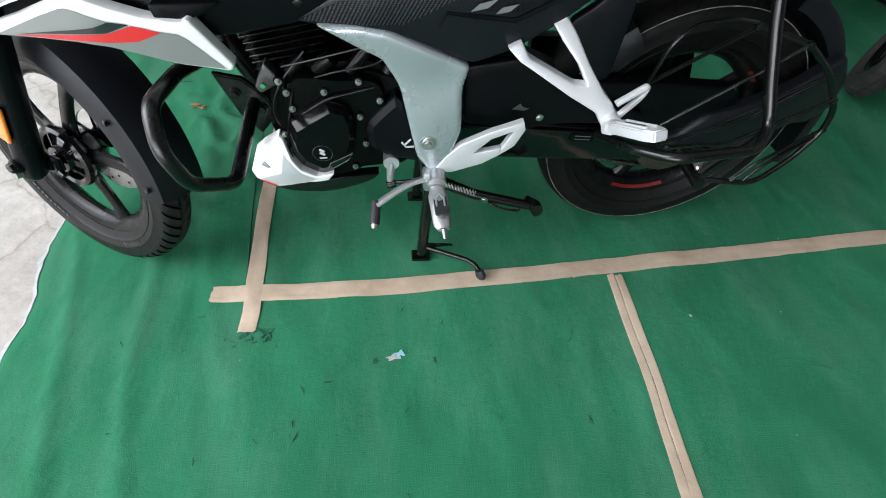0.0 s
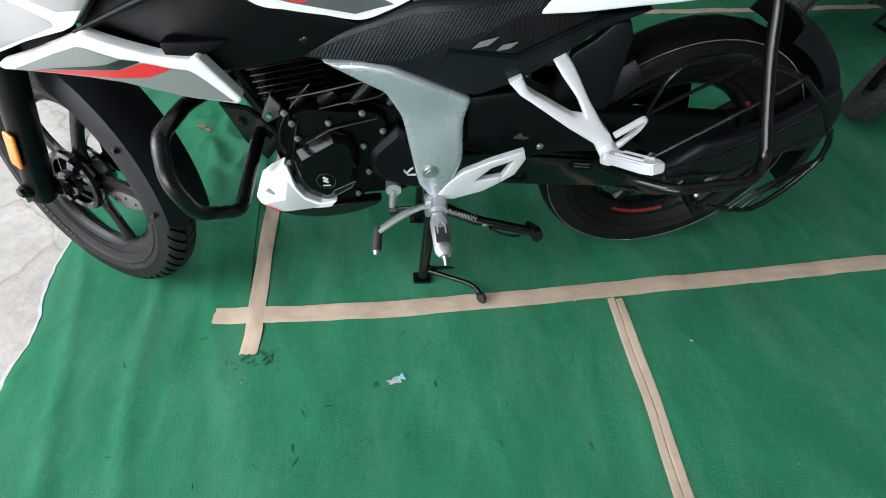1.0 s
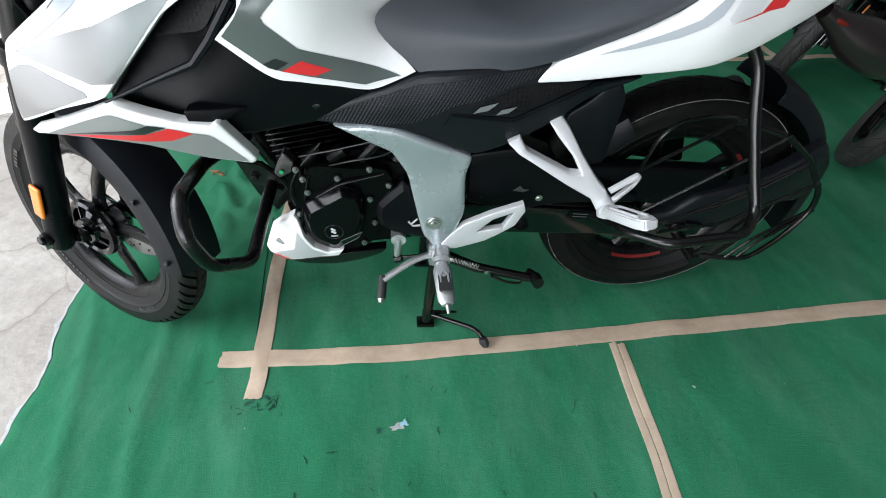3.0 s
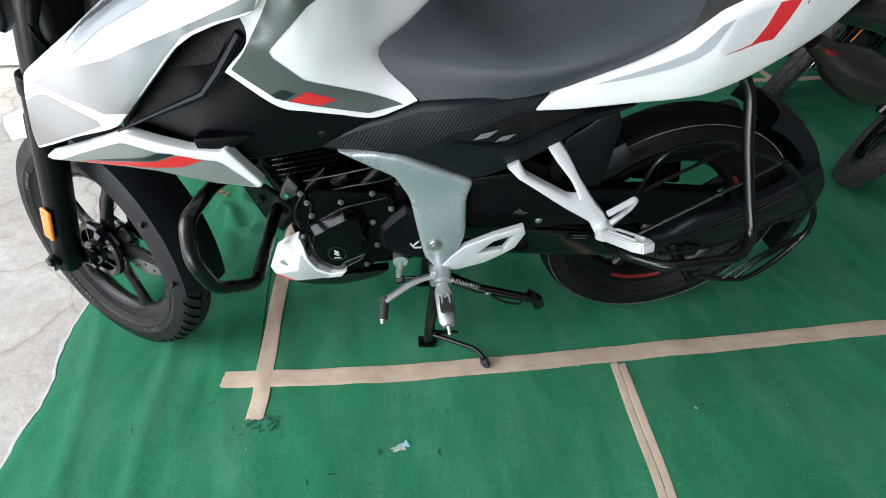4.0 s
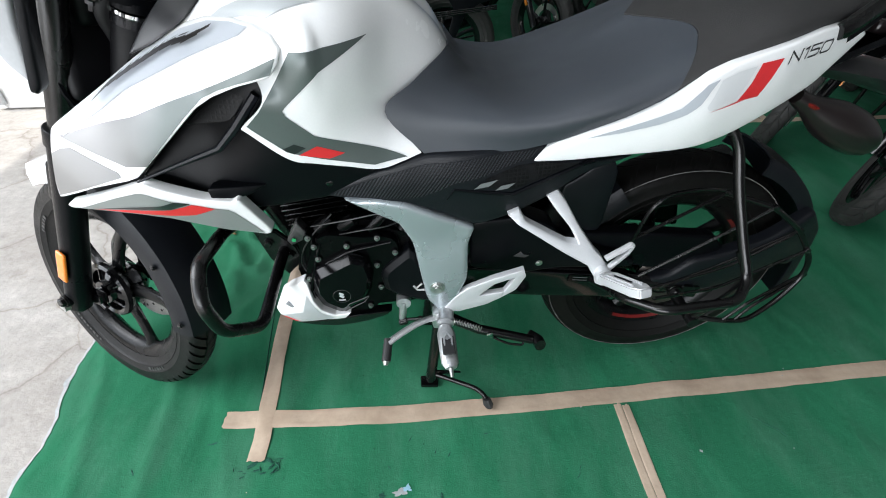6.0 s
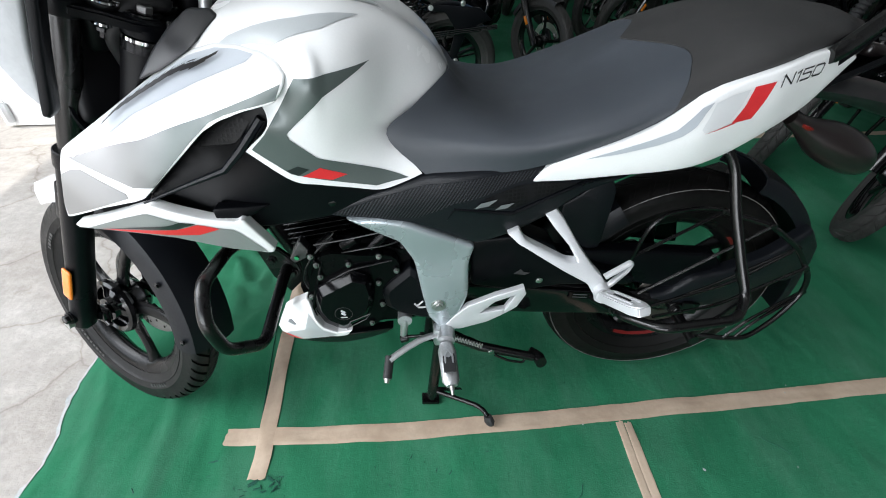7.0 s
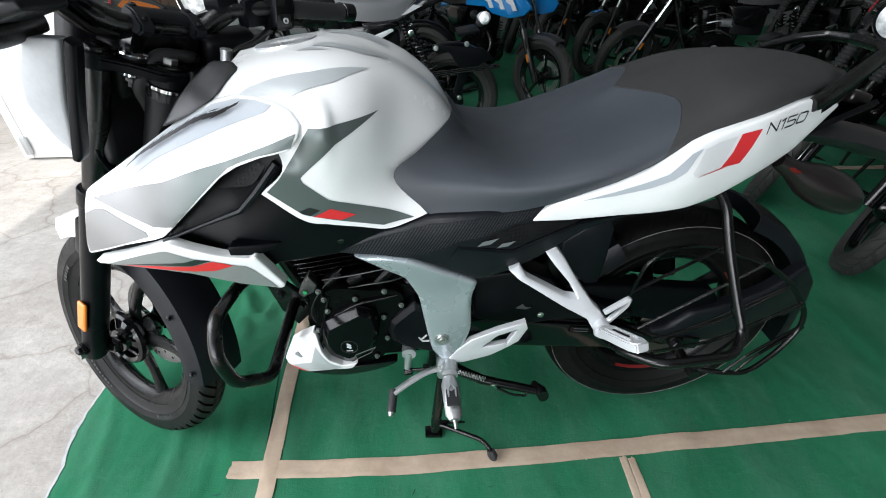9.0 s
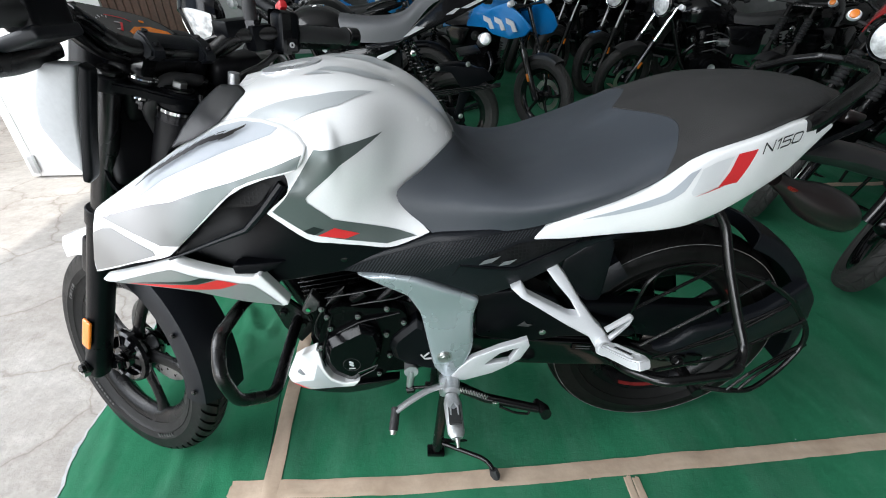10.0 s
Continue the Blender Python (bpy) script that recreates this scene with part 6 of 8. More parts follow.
def faceted(base, crown, levels):
    """A casting with flat chamfers between a base outline and a crown outline: (share of the crown, y) pairs."""
    bm = bmesh.new()
    a, b = np.array(chaikin(base, 0.12)), np.array(chaikin(crown, 0.12))
    rings = [[bm.verts.new((p[0], y, p[1])) for p in a + (b - a) * k] for k, y in levels]
    for r0, r1 in zip(rings, rings[1:]):
        for k in range(len(a)):
            bm.faces.new((r0[k], r0[(k + 1) % len(a)], r1[(k + 1) % len(a)], r1[k]))
    bm.faces.new(rings[-1])
    bm.faces.new(rings[0][::-1])
    return bm


part("case_joint", stacked([(-0.172, 0.500), (-0.150, 0.575), (-0.120, 0.612), (-0.050, 0.605), (0.010, 0.600), (0.026, 0.565), (0.0, 0.520), (-0.005, 0.470), (-0.035, 0.405), (-0.10, 0.392), (-0.160, 0.412)], [(1.0, -0.150), (1.0, -0.172), (0.985, -0.178)]), ENGINE_BLACK, engine)
cover = part("generator_cover", faceted(CASE, CROWN, [(0.0, -0.172), (0.0, -0.186), (0.12, -0.191), (0.92, -0.2075), (1.0, -0.2088)]), CASE_BLACK, engine, "polished black generator cover", angle=14)
bm = lathe(bmesh.new(), [(0.0178, -0.2090), (0.0182, -0.2094), (0.0186, -0.2090), (0.0182, -0.2085)], 32, pose(-0.099, 0, 0.474), closed=True)
badge = part("badge_ring", bm, SCUFF, cover, "round badge with a pale plain mark")
bm = bmesh.new()
for dz in (-0.0030, 0.0042):
    box(bm, (0.0105, 0.0012, 0.0055), pose(-0.099, -0.2098, 0.477 + dz, 0, 35, 0), 0.0004, 1)
part("badge_mark", bm, BRACKET, badge, "pale plain badge mark")
bm = box(bmesh.new(), (0.014, 0.0012, 0.0026), pose(-0.099, -0.2098, 0.464))
part("badge_bar", bm, WRITING, badge)
part("cover_ridge", tube(bmesh.new(), [(-0.098, -0.208, 0.428), (-0.088, -0.209, 0.449), (-0.043, -0.209, 0.470), (-0.053, -0.208, 0.454), (-0.098, -0.208, 0.428)], 0.0011, 6), SCUFF, cover, "thin raised outline on the cover")
for ridge in ([(0.011, -0.178, 0.589), (-0.023, -0.182, 0.584), (-0.057, -0.184, 0.578), (-0.077, -0.186, 0.573), (-0.117, -0.186, 0.550), (-0.148, -0.184, 0.523)], [(-0.077, -0.186, 0.573), (-0.059, -0.185, 0.565), (-0.040, -0.184, 0.553)], [(-0.129, -0.176, 0.593), (-0.141, -0.180, 0.556), (-0.155, -0.184, 0.514), (-0.166, -0.186, 0.468), (-0.161, -0.190, 0.441)]):
    part("case_ridge", tube(bmesh.new(), ridge, 0.0034, 10), CASE_BLACK, engine, "raised polished casting ridge")
lug = part("cast_lug", panel([(-0.201, -0.150, 0.582), (-0.184, -0.150, 0.610), (-0.173, -0.150, 0.627), (-0.158, -0.150, 0.600), (-0.159, -0.150, 0.586), (-0.193, -0.150, 0.569)], 0.02, (), 0.02, 0.003), CAST_DARK, engine, "grey cast engine lug")
part("paint_dot", lathe(bmesh.new(), [(0.0, -0.003), (0.0045, -0.003), (0.0045, 0.0), (0.0, 0.0)], 12, Matrix.Translation((-0.185, -0.152, 0.586))), material("green_paint_dot", (0.02, 0.35, 0.12), 0.4), lug, "green inspection dot")
for x, z in ((-0.149, 0.610), (-0.141, 0.588), (-0.138, 0.556), (-0.165, 0.503), (-0.077, 0.586), (-0.015, 0.603), (0.018, 0.564), (-0.021, 0.532), (-0.018, 0.470), (-0.046, 0.414), (-0.135, 0.415)):
    bm = bmesh.new()
    rod(bm, (x, -0.150, z), (x, -0.181, z), 0.0085, 14)
    part("boss", bm, ENGINE_BLACK, engine)
    part("case_bolt", bolt(bmesh.new(), (x, -0.181, z), 0.0044, 0.006), BOLT_STEEL, engine)
SPROCKET = [(-0.016, 0.503), (-0.009, 0.522), (0.008, 0.539), (0.046, 0.573), (0.060, 0.560), (0.080, 0.490), (0.098, 0.417), (0.064, 0.425), (0.021, 0.440), (-0.010, 0.465)]
part("sprocket_cover", faceted(SPROCKET, [(0.047 + (x - 0.047) * 0.78, 0.493 + (z - 0.493) * 0.80) for x, z in SPROCKET], [(0.0, -0.150), (0.0, -0.180), (0.15, -0.184), (1.0, -0.192)]), PLASTIC, engine, "matt black sprocket cover", angle=14)
bm = bmesh.new()
tube(bm, [(0.052, -0.1935, 0.478), (0.060, -0.1935, 0.466), (0.075, -0.1935, 0.466)], 0.0022, 8)
rod(bm, (0.056, -0.1935, 0.470), (0.070, -0.1935, 0.484), 0.002, 8)
part("cover_print", bm, WRITING, engine, "small pale printed mark")
# small castings, hoses and the starter wire along the top of the case
for a, b, r in (((-0.085, -0.16, 0.618), (-0.055, -0.165, 0.640), 0.013), ((-0.03, -0.165, 0.615), (0.01, -0.16, 0.655), 0.011), ((0.035, -0.15, 0.60), (0.06, -0.14, 0.64), 0.014), ((-0.135, -0.16, 0.615), (-0.105, -0.15, 0.635), 0.012)):
    part("hose_stub", tube(bmesh.new(), [a, Vector(a).lerp(Vector(b), 0.5), b], [r, r * 1.15, r], 14), ENGINE_BLACK, engine)
for pts in ([(-0.14, -0.17, 0.63), (-0.05, -0.185, 0.655), (0.04, -0.18, 0.675), (0.10, -0.15, 0.70)], [(-0.11, -0.165, 0.60), (-0.05, -0.185, 0.625), (0.02, -0.18, 0.635), (0.07, -0.15, 0.66)], [(-0.165, -0.15, 0.47), (-0.175, -0.17, 0.54), (-0.15, -0.175, 0.60), (-0.10, -0.16, 0.65)]):
    part("wire", tube(bmesh.new(), smooth_path(pts, 6), 0.0017, 8), CABLE, engine, "black wire")
# finned cylinder, leaning forwards
CYL = pose(-0.128, 0, 0.59, 0, -9, 0)
part("cylinder", box(bmesh.new(), (0.10, 0.18, 0.20), CYL @ Matrix.Translation((0, 0, 0.09)), 0.02, 3), ENGINE_BLACK, engine)
for k in range(12):
    bm = box(bmesh.new(), (0.142 - 0.004 * (k % 2), 0.240 if k < 8 else 0.215, 0.0028), CYL @ Matrix.Translation((0, 0, 0.008 + 0.0118 * k)), 0.0012, 1)
    part("fin", bm, TUBE_BLACK, engine)
part("cylinder_head", box(bmesh.new(), (0.15, 0.20, 0.07), CYL @ Matrix.Translation((0, 0, 0.185)), 0.02, 3), ENGINE_BLACK, engine)
part("air_box", box(bmesh.new(), (0.26, 0.24, 0.17), pose(0.09, 0, 0.735), 0.03, 3), DARK_FILL, bike, "black air box")
part("under_tank_frame", box(bmesh.new(), (0.46, 0.20, 0.13), pose(-0.16, 0, 0.86, 0, -14, 0), 0.03, 3), DARK_FILL, bike, "black frame under the tank")
part("head_tube", tube(bmesh.new(), [HEAD - UPX * 0.19, HEAD - UPX * 0.068], 0.034, 20), DARK_FILL, bike)
# dark box added to make the gap between shroud and wing read black
part("shroud_gap_fill", box(bmesh.new(), (0.16, 0.33, 0.10), pose(-0.345, 0, 0.805, 0, -20, 0), 0.02, 2), DARK_FILL, bike, "dark filler box added for the shade behind the shroud")
part("down_tube", tube(bmesh.new(), filleted([(-0.33, 0, 0.86), (-0.27, 0, 0.58), (-0.20, 0, 0.42), (-0.10, 0, 0.37)], 0.08), 0.021, 14), TUBE_BLACK, bike, "black frame down tube")
for s in (-1, 1):
    bm = slab([(-0.285, 0.585), (-0.262, 0.497), (-0.232, 0.450), (-0.192, 0.490), (-0.200, 0.53), (-0.236, 0.572)], s * 0.105, s * 0.09, 0.003)
    hang = part("engine_hanger", bm, TUBE_BLACK, bike, "black pressed engine hanger plate")
    for x, z in ((-0.255, 0.545), (-0.215, 0.51)):
        part("hanger_bolt", bolt(bmesh.new(), (x, s * 0.106, z), 0.008, 0.008, (0, s, 0)), TUBE_BLACK, hang)
    bm = tube(bmesh.new(), filleted([(-0.225, s * 0.09, 0.525), (-0.230, s * 0.125, 0.518), (-0.243, s * 0.285, 0.480), (-0.284, s * 0.345, 0.536), (-0.296, s * 0.350, 0.610), (-0.299, s * 0.310, 0.660), (-0.299, s * 0.19, 0.640), (-0.270, s * 0.04, 0.60)], 0.024, 6), 0.0122, 16)
    part("engine_guard", bm, TUBE_BLACK, bike, "bent black tubular engine guard")
# belly pan
for s in (-1, 1):
    bm = panel([(-0.259, -0.165, 0.404), (-0.236, -0.166, 0.453), (-0.210, -0.176, 0.478), (-0.176, -0.188, 0.503), (-0.170, -0.191, 0.496), (-0.162, -0.203, 0.456), (-0.148, -0.206, 0.430), (-0.122, -0.205, 0.412), (-0.088, -0.203, 0.415), (-0.102, -0.199, 0.395), (-0.149, -0.191, 0.386), (-0.214, -0.176, 0.366), (-0.256, -0.164, 0.383)], 0.02, [(-0.200, -0.196, 0.440), (-0.215, -0.186, 0.415)], 0.007, 0.003, 1e-4, 0.06)
    bm2 = panel([(-0.252, -0.163, 0.377), (-0.213, -0.172, 0.360), (-0.117, -0.192, 0.389), (-0.067, -0.190, 0.393), (0.001, -0.165, 0.376), (-0.017, -0.155, 0.349), (-0.063, -0.150, 0.328), (-0.132, -0.150, 0.317), (-0.203, -0.152, 0.332)], 0.02, (), 0.014, 0.004)
    bm3 = panel([(-0.230, -0.182, 0.432), (-0.220, -0.186, 0.441), (-0.209, -0.192, 0.432), (-0.215, -0.191, 0.428)], 0.008, (), 0.014, 0.001)
    if s > 0:
        bm, bm2, bm3 = mirrored(bm), mirrored(bm2), mirrored(bm3)
    pan = part("belly_pan", bm, WHITE, bike, "white belly pan under the engine")
    part("belly_pan_base", bm2, PLASTIC, pan, "black lower belly pan")
    part("pan_vent", bm3, ACCENT, pan)
    if s < 0:
        decal("graphic", [(-0.175, 0.469), (-0.164, 0.447), (-0.150, 0.422), (-0.126, 0.404), (-0.149, 0.388), (-0.209, 0.375), (-0.244, 0.387), (-0.191, 0.420)], pan, LIGHT_DECAL, sides=False)
        decal("stripe", [(-0.252, 0.383), (-0.237, 0.384), (-0.207, 0.373), (-0.223, 0.372)], pan, RED, 0.0014, sides=False)

# foot rests, levers, stands
bm = panel([(0.110, -0.207, 0.408), (0.137, -0.207, 0.447), (0.166, -0.207, 0.474), (0.225, -0.206, 0.500), (0.285, -0.205, 0.519), (0.291, -0.205, 0.500), (0.273, -0.205, 0.462), (0.243, -0.206, 0.441), (0.248, -0.206, 0.459), (0.268, -0.206, 0.498), (0.225, -0.206, 0.482), (0.192, -0.206, 0.450), (0.247, -0.206, 0.4585), (0.242, -0.206, 0.4405), (0.210, -0.206, 0.422), (0.150, -0.207, 0.405)], 0.012, roll=0.002, rounded=0)
heel = both("heel_plate", bm, BRACKET, bike, "silver-white heel guard plate with an opening")
for s in (-1, 1):
    bm = bmesh.new()
    tube(bm, [(0.118, s * 0.20, 0.400), (0.116, s * 0.235, 0.398)], 0.020, 16)
    box(bm, (0.045, 0.03, 0.05), pose(0.112, s * 0.205, 0.390), 0.008)
    rest = part("foot_rest", bm, CAST, bike, "folding alloy rider foot rest")
    bm = tube(bmesh.new(), [(0.116, s * 0.235, 0.392), (0.117, s * 0.255, 0.388), (0.120, s * 0.325, 0.378), (0.121, s * 0.336, 0.377)], [0.014, 0.020, 0.018, 0.012], 12, flat=0.6, up=(0, 0, 1))
    part("rest_pad", bm, CAST, rest)
    bm = box(bmesh.new(), (0.026, 0.062, 0.004), pose(0.119, s * 0.288, 0.396, s * 8, 0, 0), 0.0018)
    pad = part("rest_rubber", bm, GRIP_RUBBER, rest, "black rubber pad with a diamond rib")
    bm = bmesh.new()
    tube(bm, [(0.119, s * 0.262, 0.4005), (0.111, s * 0.275, 0.399), (0.111, s * 0.300, 0.3965), (0.119, s * 0.313, 0.394), (0.127, s * 0.300, 0.3965), (0.127, s * 0.275, 0.399), (0.119, s * 0.262, 0.4005)], 0.0022, 6)
    part("rubber_rib", bm, CAST, pad)
    part("rest_feeler", tube(bmesh.new(), [(0.121, s * 0.335, 0.377), (0.122, s * 0.350, 0.366)], [0.006, 0.003], 10), STEEL, rest)
bm = tube(bmesh.new(), smooth_path([(0.118, -0.212, 0.402), (0.070, -0.222, 0.398), (0.030, -0.240, 0.390), (-0.008, -0.262, 0.380)], 5), 0.0050, 12, flat=1.7, up=(0, 1, 0))
lever = part("gear_lever", bm, CAST, bike, "bare alloy gear lever")
bm = tube(bmesh.new(), [Vector((-0.008, -0.252, 0.380)).lerp(Vector((-0.014, -0.295, 0.358)), f) for f in np.linspace(0, 1, 11)], [0.0105 if k % 2 else 0.0092 for k in range(11)], 12)
part("lever_rubber", bm, GRIP_RUBBER, lever, "ribbed black lever rubber")
part("lever_tip", tube(bmesh.new(), [(-0.014, -0.294, 0.3585), (-0.0152, -0.302, 0.354)], [0.008, 0.005], 10), STEEL, lever)
bm = bmesh.new()
tube(bm, [(0.028, -0.17, 0.430), (0.028, -0.198, 0.430)], 0.016, 18)
tube(bm, [(0.028, -0.19, 0.430), (0.022, -0.195, 0.378)], [0.010, 0.008], 10)
link = part("shift_link", bm, CAST, bike, "small alloy shift linkage")
bm = bmesh.new()
rod(bm, (0.022, -0.196, 0.376), (0.085, -0.206, 0.388), 0.004)
tube(bm, [(0.016, -0.20, 0.374), (0.032, -0.20, 0.378)], 0.009, 12)
part("link_rod", bm, TUBE_BLACK, link)
# centre stand, down
bm = bmesh.new()
for s in (-1, 1):
    tube(bm, filleted([(0.130, s * 0.115, 0.345), (0.108, s * 0.118, 0.26), (0.084, s * 0.118, 0.03)], 0.05), 0.0145, 14)
    tube(bm, [(0.07, s * 0.118, 0.010), (0.095, s * 0.118, 0.010)], 0.006, 8)
    box(bm, (0.050, 0.034, 0.012), pose(0.080, s * 0.118, 0.016, 0, 6, 0), 0.004)
rod(bm, (0.106, -0.118, 0.20), (0.106, 0.118, 0.20), 0.012)
stand = part("centre_stand", bm, TUBE_BLACK, bike, "black tubular centre stand, lowered")
bm = tube(bmesh.new(), filleted([(0.090, -0.118, 0.055), (0.205, -0.178, 0.060), (0.226, -0.196, 0.056), (0.236, -0.208, 0.034)], 0.02), 0.0065, 10)
tang = part("stand_tang", bm, TUBE_BLACK, stand, "bent foot lever of the stand")
part("tang_pad", tube(bmesh.new(), [(0.233, -0.204, 0.046), (0.238, -0.212, 0.030), (0.240, -0.215, 0.022)], [0.010, 0.0125, 0.009], 10, flat=1.4), GRIP_RUBBER, tang)
part("stand_gusset", slab([(0.084, 0.075), (0.092, 0.055), (0.17, 0.058), (0.165, 0.062)], -0.124, -0.119, 0), TUBE_BLACK, stand)
# side stand, folded back
bm = tube(bmesh.new(), [(0.125, -0.165, 0.345), (0.20, -0.19, 0.322), (0.330, -0.202, 0.286)], [0.014, 0.012, 0.011], 14)
ss = part("side_stand", bm, TUBE_BLACK, bike, "black side stand, folded back")
part("stand_foot", tube(bmesh.new(), [(0.330, -0.180, 0.282), (0.345, -0.206, 0.284), (0.347, -0.222, 0.286)], [0.010, 0.0145, 0.0135], 14, flat=1.2), TUBE_BLACK, ss)
bm = tube(bmesh.new(), [Vector((0.14, -0.186, 0.352)).lerp(Vector((0.205, -0.20, 0.334)), i / 60) + 0.0055 * Vector((0.2 * math.cos(i * 1.05), math.cos(i * 1.05), math.sin(i * 1.05))) for i in range(61)], 0.0016, 6)
part("stand_spring", bm, STEEL, ss, "coiled steel return spring")
part("stand_hook", tube(bmesh.new(), filleted([(0.235, -0.206, 0.306), (0.270, -0.214, 0.290), (0.305, -0.214, 0.282), (0.310, -0.206, 0.290)], 0.012), 0.003, 8), TUBE_BLACK, ss)
part("stand_bolt", bolt(bmesh.new(), (0.225, -0.204, 0.316), 0.006, 0.004), STEEL, ss)

# pillion foot rest brackets
for s in (-1, 1):
    bm = panel([(0.234, -0.216, 0.669), (0.256, -0.211, 0.679), (0.269, -0.222, 0.655), (0.351, -0.24, 0.613), (0.372, -0.241, 0.61), (0.354, -0.227, 0.641), (0.323, -0.21, 0.676), (0.306, -0.2, 0.699), (0.327, -0.196, 0.709), (0.345, -0.204, 0.687), (0.374, -0.227, 0.64), (0.406, -0.245, 0.597), (0.422, -0.253, 0.581), (0.436, -0.262, 0.559), (0.439, -0.262, 0.536), (0.43, -0.262, 0.527), (0.408, -0.262, 0.544), (0.394, -0.26, 0.567), (0.344, -0.248, 0.595), (0.269, -0.229, 0.641), (0.255, -0.225, 0.649)], 0.018, (), 0.05, 0.004, 2e-2, 0.1)
    tube(bm, filleted([(0.425, -0.256, 0.585), (0.476, -0.248, 0.613), (0.470, -0.248, 0.592), (0.436, -0.256, 0.560)], 0.008), 0.0068, 8, flat=0.8)
    tube(bm, [(0.424, -0.245, 0.552), (0.424, -0.272, 0.552)], 0.0165, 16)
    if s > 0:
        two = mirrored(bm)
        bm.free()
        bm = two
    br = part("pillion_bracket", bm, BRACKET, bike, "forked silver-white pillion bracket")
    part("bracket_bolt", bolt(bmesh.new(), (0.424, s * 0.272, 0.554), 0.008, 0.005, (0, s, 0)), STEEL, br)
    m = Matrix.Translation((0.437, s * 0.324, 0.580)) @ Vector((0.022, s * 0.110, 0.060)).to_track_quat("X", "Z").to_matrix().to_4x4()
    bm = bmesh.new()
    low = [bm.verts.new(m @ Vector((x, y, -0.009))) for x, y in ((-0.060, -0.014), (-0.045, -0.019), (0.040, -0.019), (0.060, -0.012), (0.060, 0.012), (0.040, 0.019), (-0.045, 0.019), (-0.060, 0.014))]
    top = [bm.verts.new(m @ Vector((x, y, 0.009))) for x, y in ((-0.060, -0.014), (-0.045, -0.019), (0.040, -0.019), (0.060, -0.012), (0.060, 0.012), (0.040, 0.019), (-0.045, 0.019), (-0.060, 0.014))]
    for k in range(8):
        bm.faces.new((low[k], low[(k + 1) % 8], top[(k + 1) % 8], top[k]))
    bm.faces.new(top)
    bm.faces.new(low[::-1])
    bmesh.ops.bevel(bm, geom=list(bm.edges), offset=0.0025, segments=2, affect="EDGES")
    peg = part("pillion_peg", bm, BRACKET, br, "silver-white folding pillion peg")
    for y in (-0.009, 0.009):
        part("peg_rib", box(bmesh.new(), (0.078, 0.0045, 0.004), m @ Matrix.Translation((0.0, y, 0.0105)), 0.0014), BRACKET, peg)
    part("peg_slot", box(bmesh.new(), (0.050, 0.005, 0.003), m @ Matrix.Translation((-0.004, 0, 0.0095)), 0.001), DARK_FILL, peg, "dark slot in the peg")
    part("peg_lug", box(bmesh.new(), (0.030, 0.030, 0.022), m @ Matrix.Translation((-0.066, 0, -0.004)), 0.006, 2), BRACKET, peg)

# swing arm, chain, rear guards
for s in (-1, 1):
    bm = tube(bmesh.new(), [(0.13, s * 0.105, 0.465), (0.30, s * 0.105, 0.435), (0.55, s * 0.112, 0.382), (0.755, s * 0.115, 0.348)], [0.030, 0.028, 0.026, 0.020], 10, flat=0.55, up=(0, 1, 0))
    arm = part("swing_arm", bm, TUBE_BLACK, bike, "black box-section swing arm")
    part("axle_nut", bolt(bmesh.new(), (REAR_AT.x, s * 0.132, REAR_AT.z), 0.012, 0.012, (0, s, 0)), TUBE_BLACK, arm)
    part("chain_adjuster", box(bmesh.new(), (0.045, 0.008, 0.035), pose(0.735, s * 0.132, 0.352, 0, 8, 0), 0.003), TUBE_BLACK, arm)
part("rear_axle", rod(bmesh.new(), (REAR_AT.x, -0.14, REAR_AT.z), (REAR_AT.x, 0.14, REAR_AT.z), 0.010), STEEL, bike)
part("rear_sprocket", lathe(bmesh.new(), [(0.05, -0.003), (0.086, -0.003), (0.090, 0.0), (0.086, 0.003), (0.05, 0.003)], 42, Matrix.Translation(REAR_AT - Vector((0, 0.082, 0))), closed=True), CHAIN, rw, "oily steel sprocket")
bm = bmesh.new()
for z0, z1 in ((0.500, 0.446), (0.425, 0.268)):
    for k in range(96):
        f = k / 95
        box(bm, (0.0052, 0.007 if k % 2 else 0.011, 0.0055 if k % 2 else 0.0072), pose(0.08 + (REAR_AT.x - 0.08) * f, -0.085, z0 + (z1 - z0) * f, 0, math.degrees(math.atan2(z0 - z1, REAR_AT.x - 0.08)), 0))
tagged(part("drive_chain", bm, CHAIN, bike, "oily dark drive chain"), kind="stuff")
cc = part("chain_cover", panel([(0.175, -0.142, 0.600), (0.287, -0.142, 0.611), (0.355, -0.142, 0.580), (0.372, -0.142, 0.545), (0.480, -0.142, 0.500), (0.560, -0.142, 0.475), (0.560, -0.142, 0.452), (0.380, -0.142, 0.462), (0.300, -0.142, 0.450), (0.180, -0.142, 0.475)], 0.05, (), 0.03, 0.006), PLASTIC, bike, "matt black chain and side cover")
part("cover_screw", bolt(bmesh.new(), (0.335, -0.143, 0.482), 0.006, 0.004), STEEL, cc)
part("cover_scuff", panel([(0.275, -0.1436, 0.505), (0.290, -0.1436, 0.517), (0.297, -0.1436, 0.508), (0.310, -0.1436, 0.505), (0.300, -0.1436, 0.500)], 0.001, roll=0.0, rounded=0), SCUFF, cc, "pale scuff mark")
part("lower_cover", panel([(0.10, -0.125, 0.47), (0.30, -0.13, 0.448), (0.56, -0.130, 0.410), (0.64, -0.13, 0.372), (0.60, -0.13, 0.338), (0.40, -0.125, 0.352), (0.20, -0.122, 0.372), (0.12, -0.12, 0.395)], 0.03, (), 0.03, 0.005), GLOSS_BLACK, bike, "black chain guard with a small printed plate")
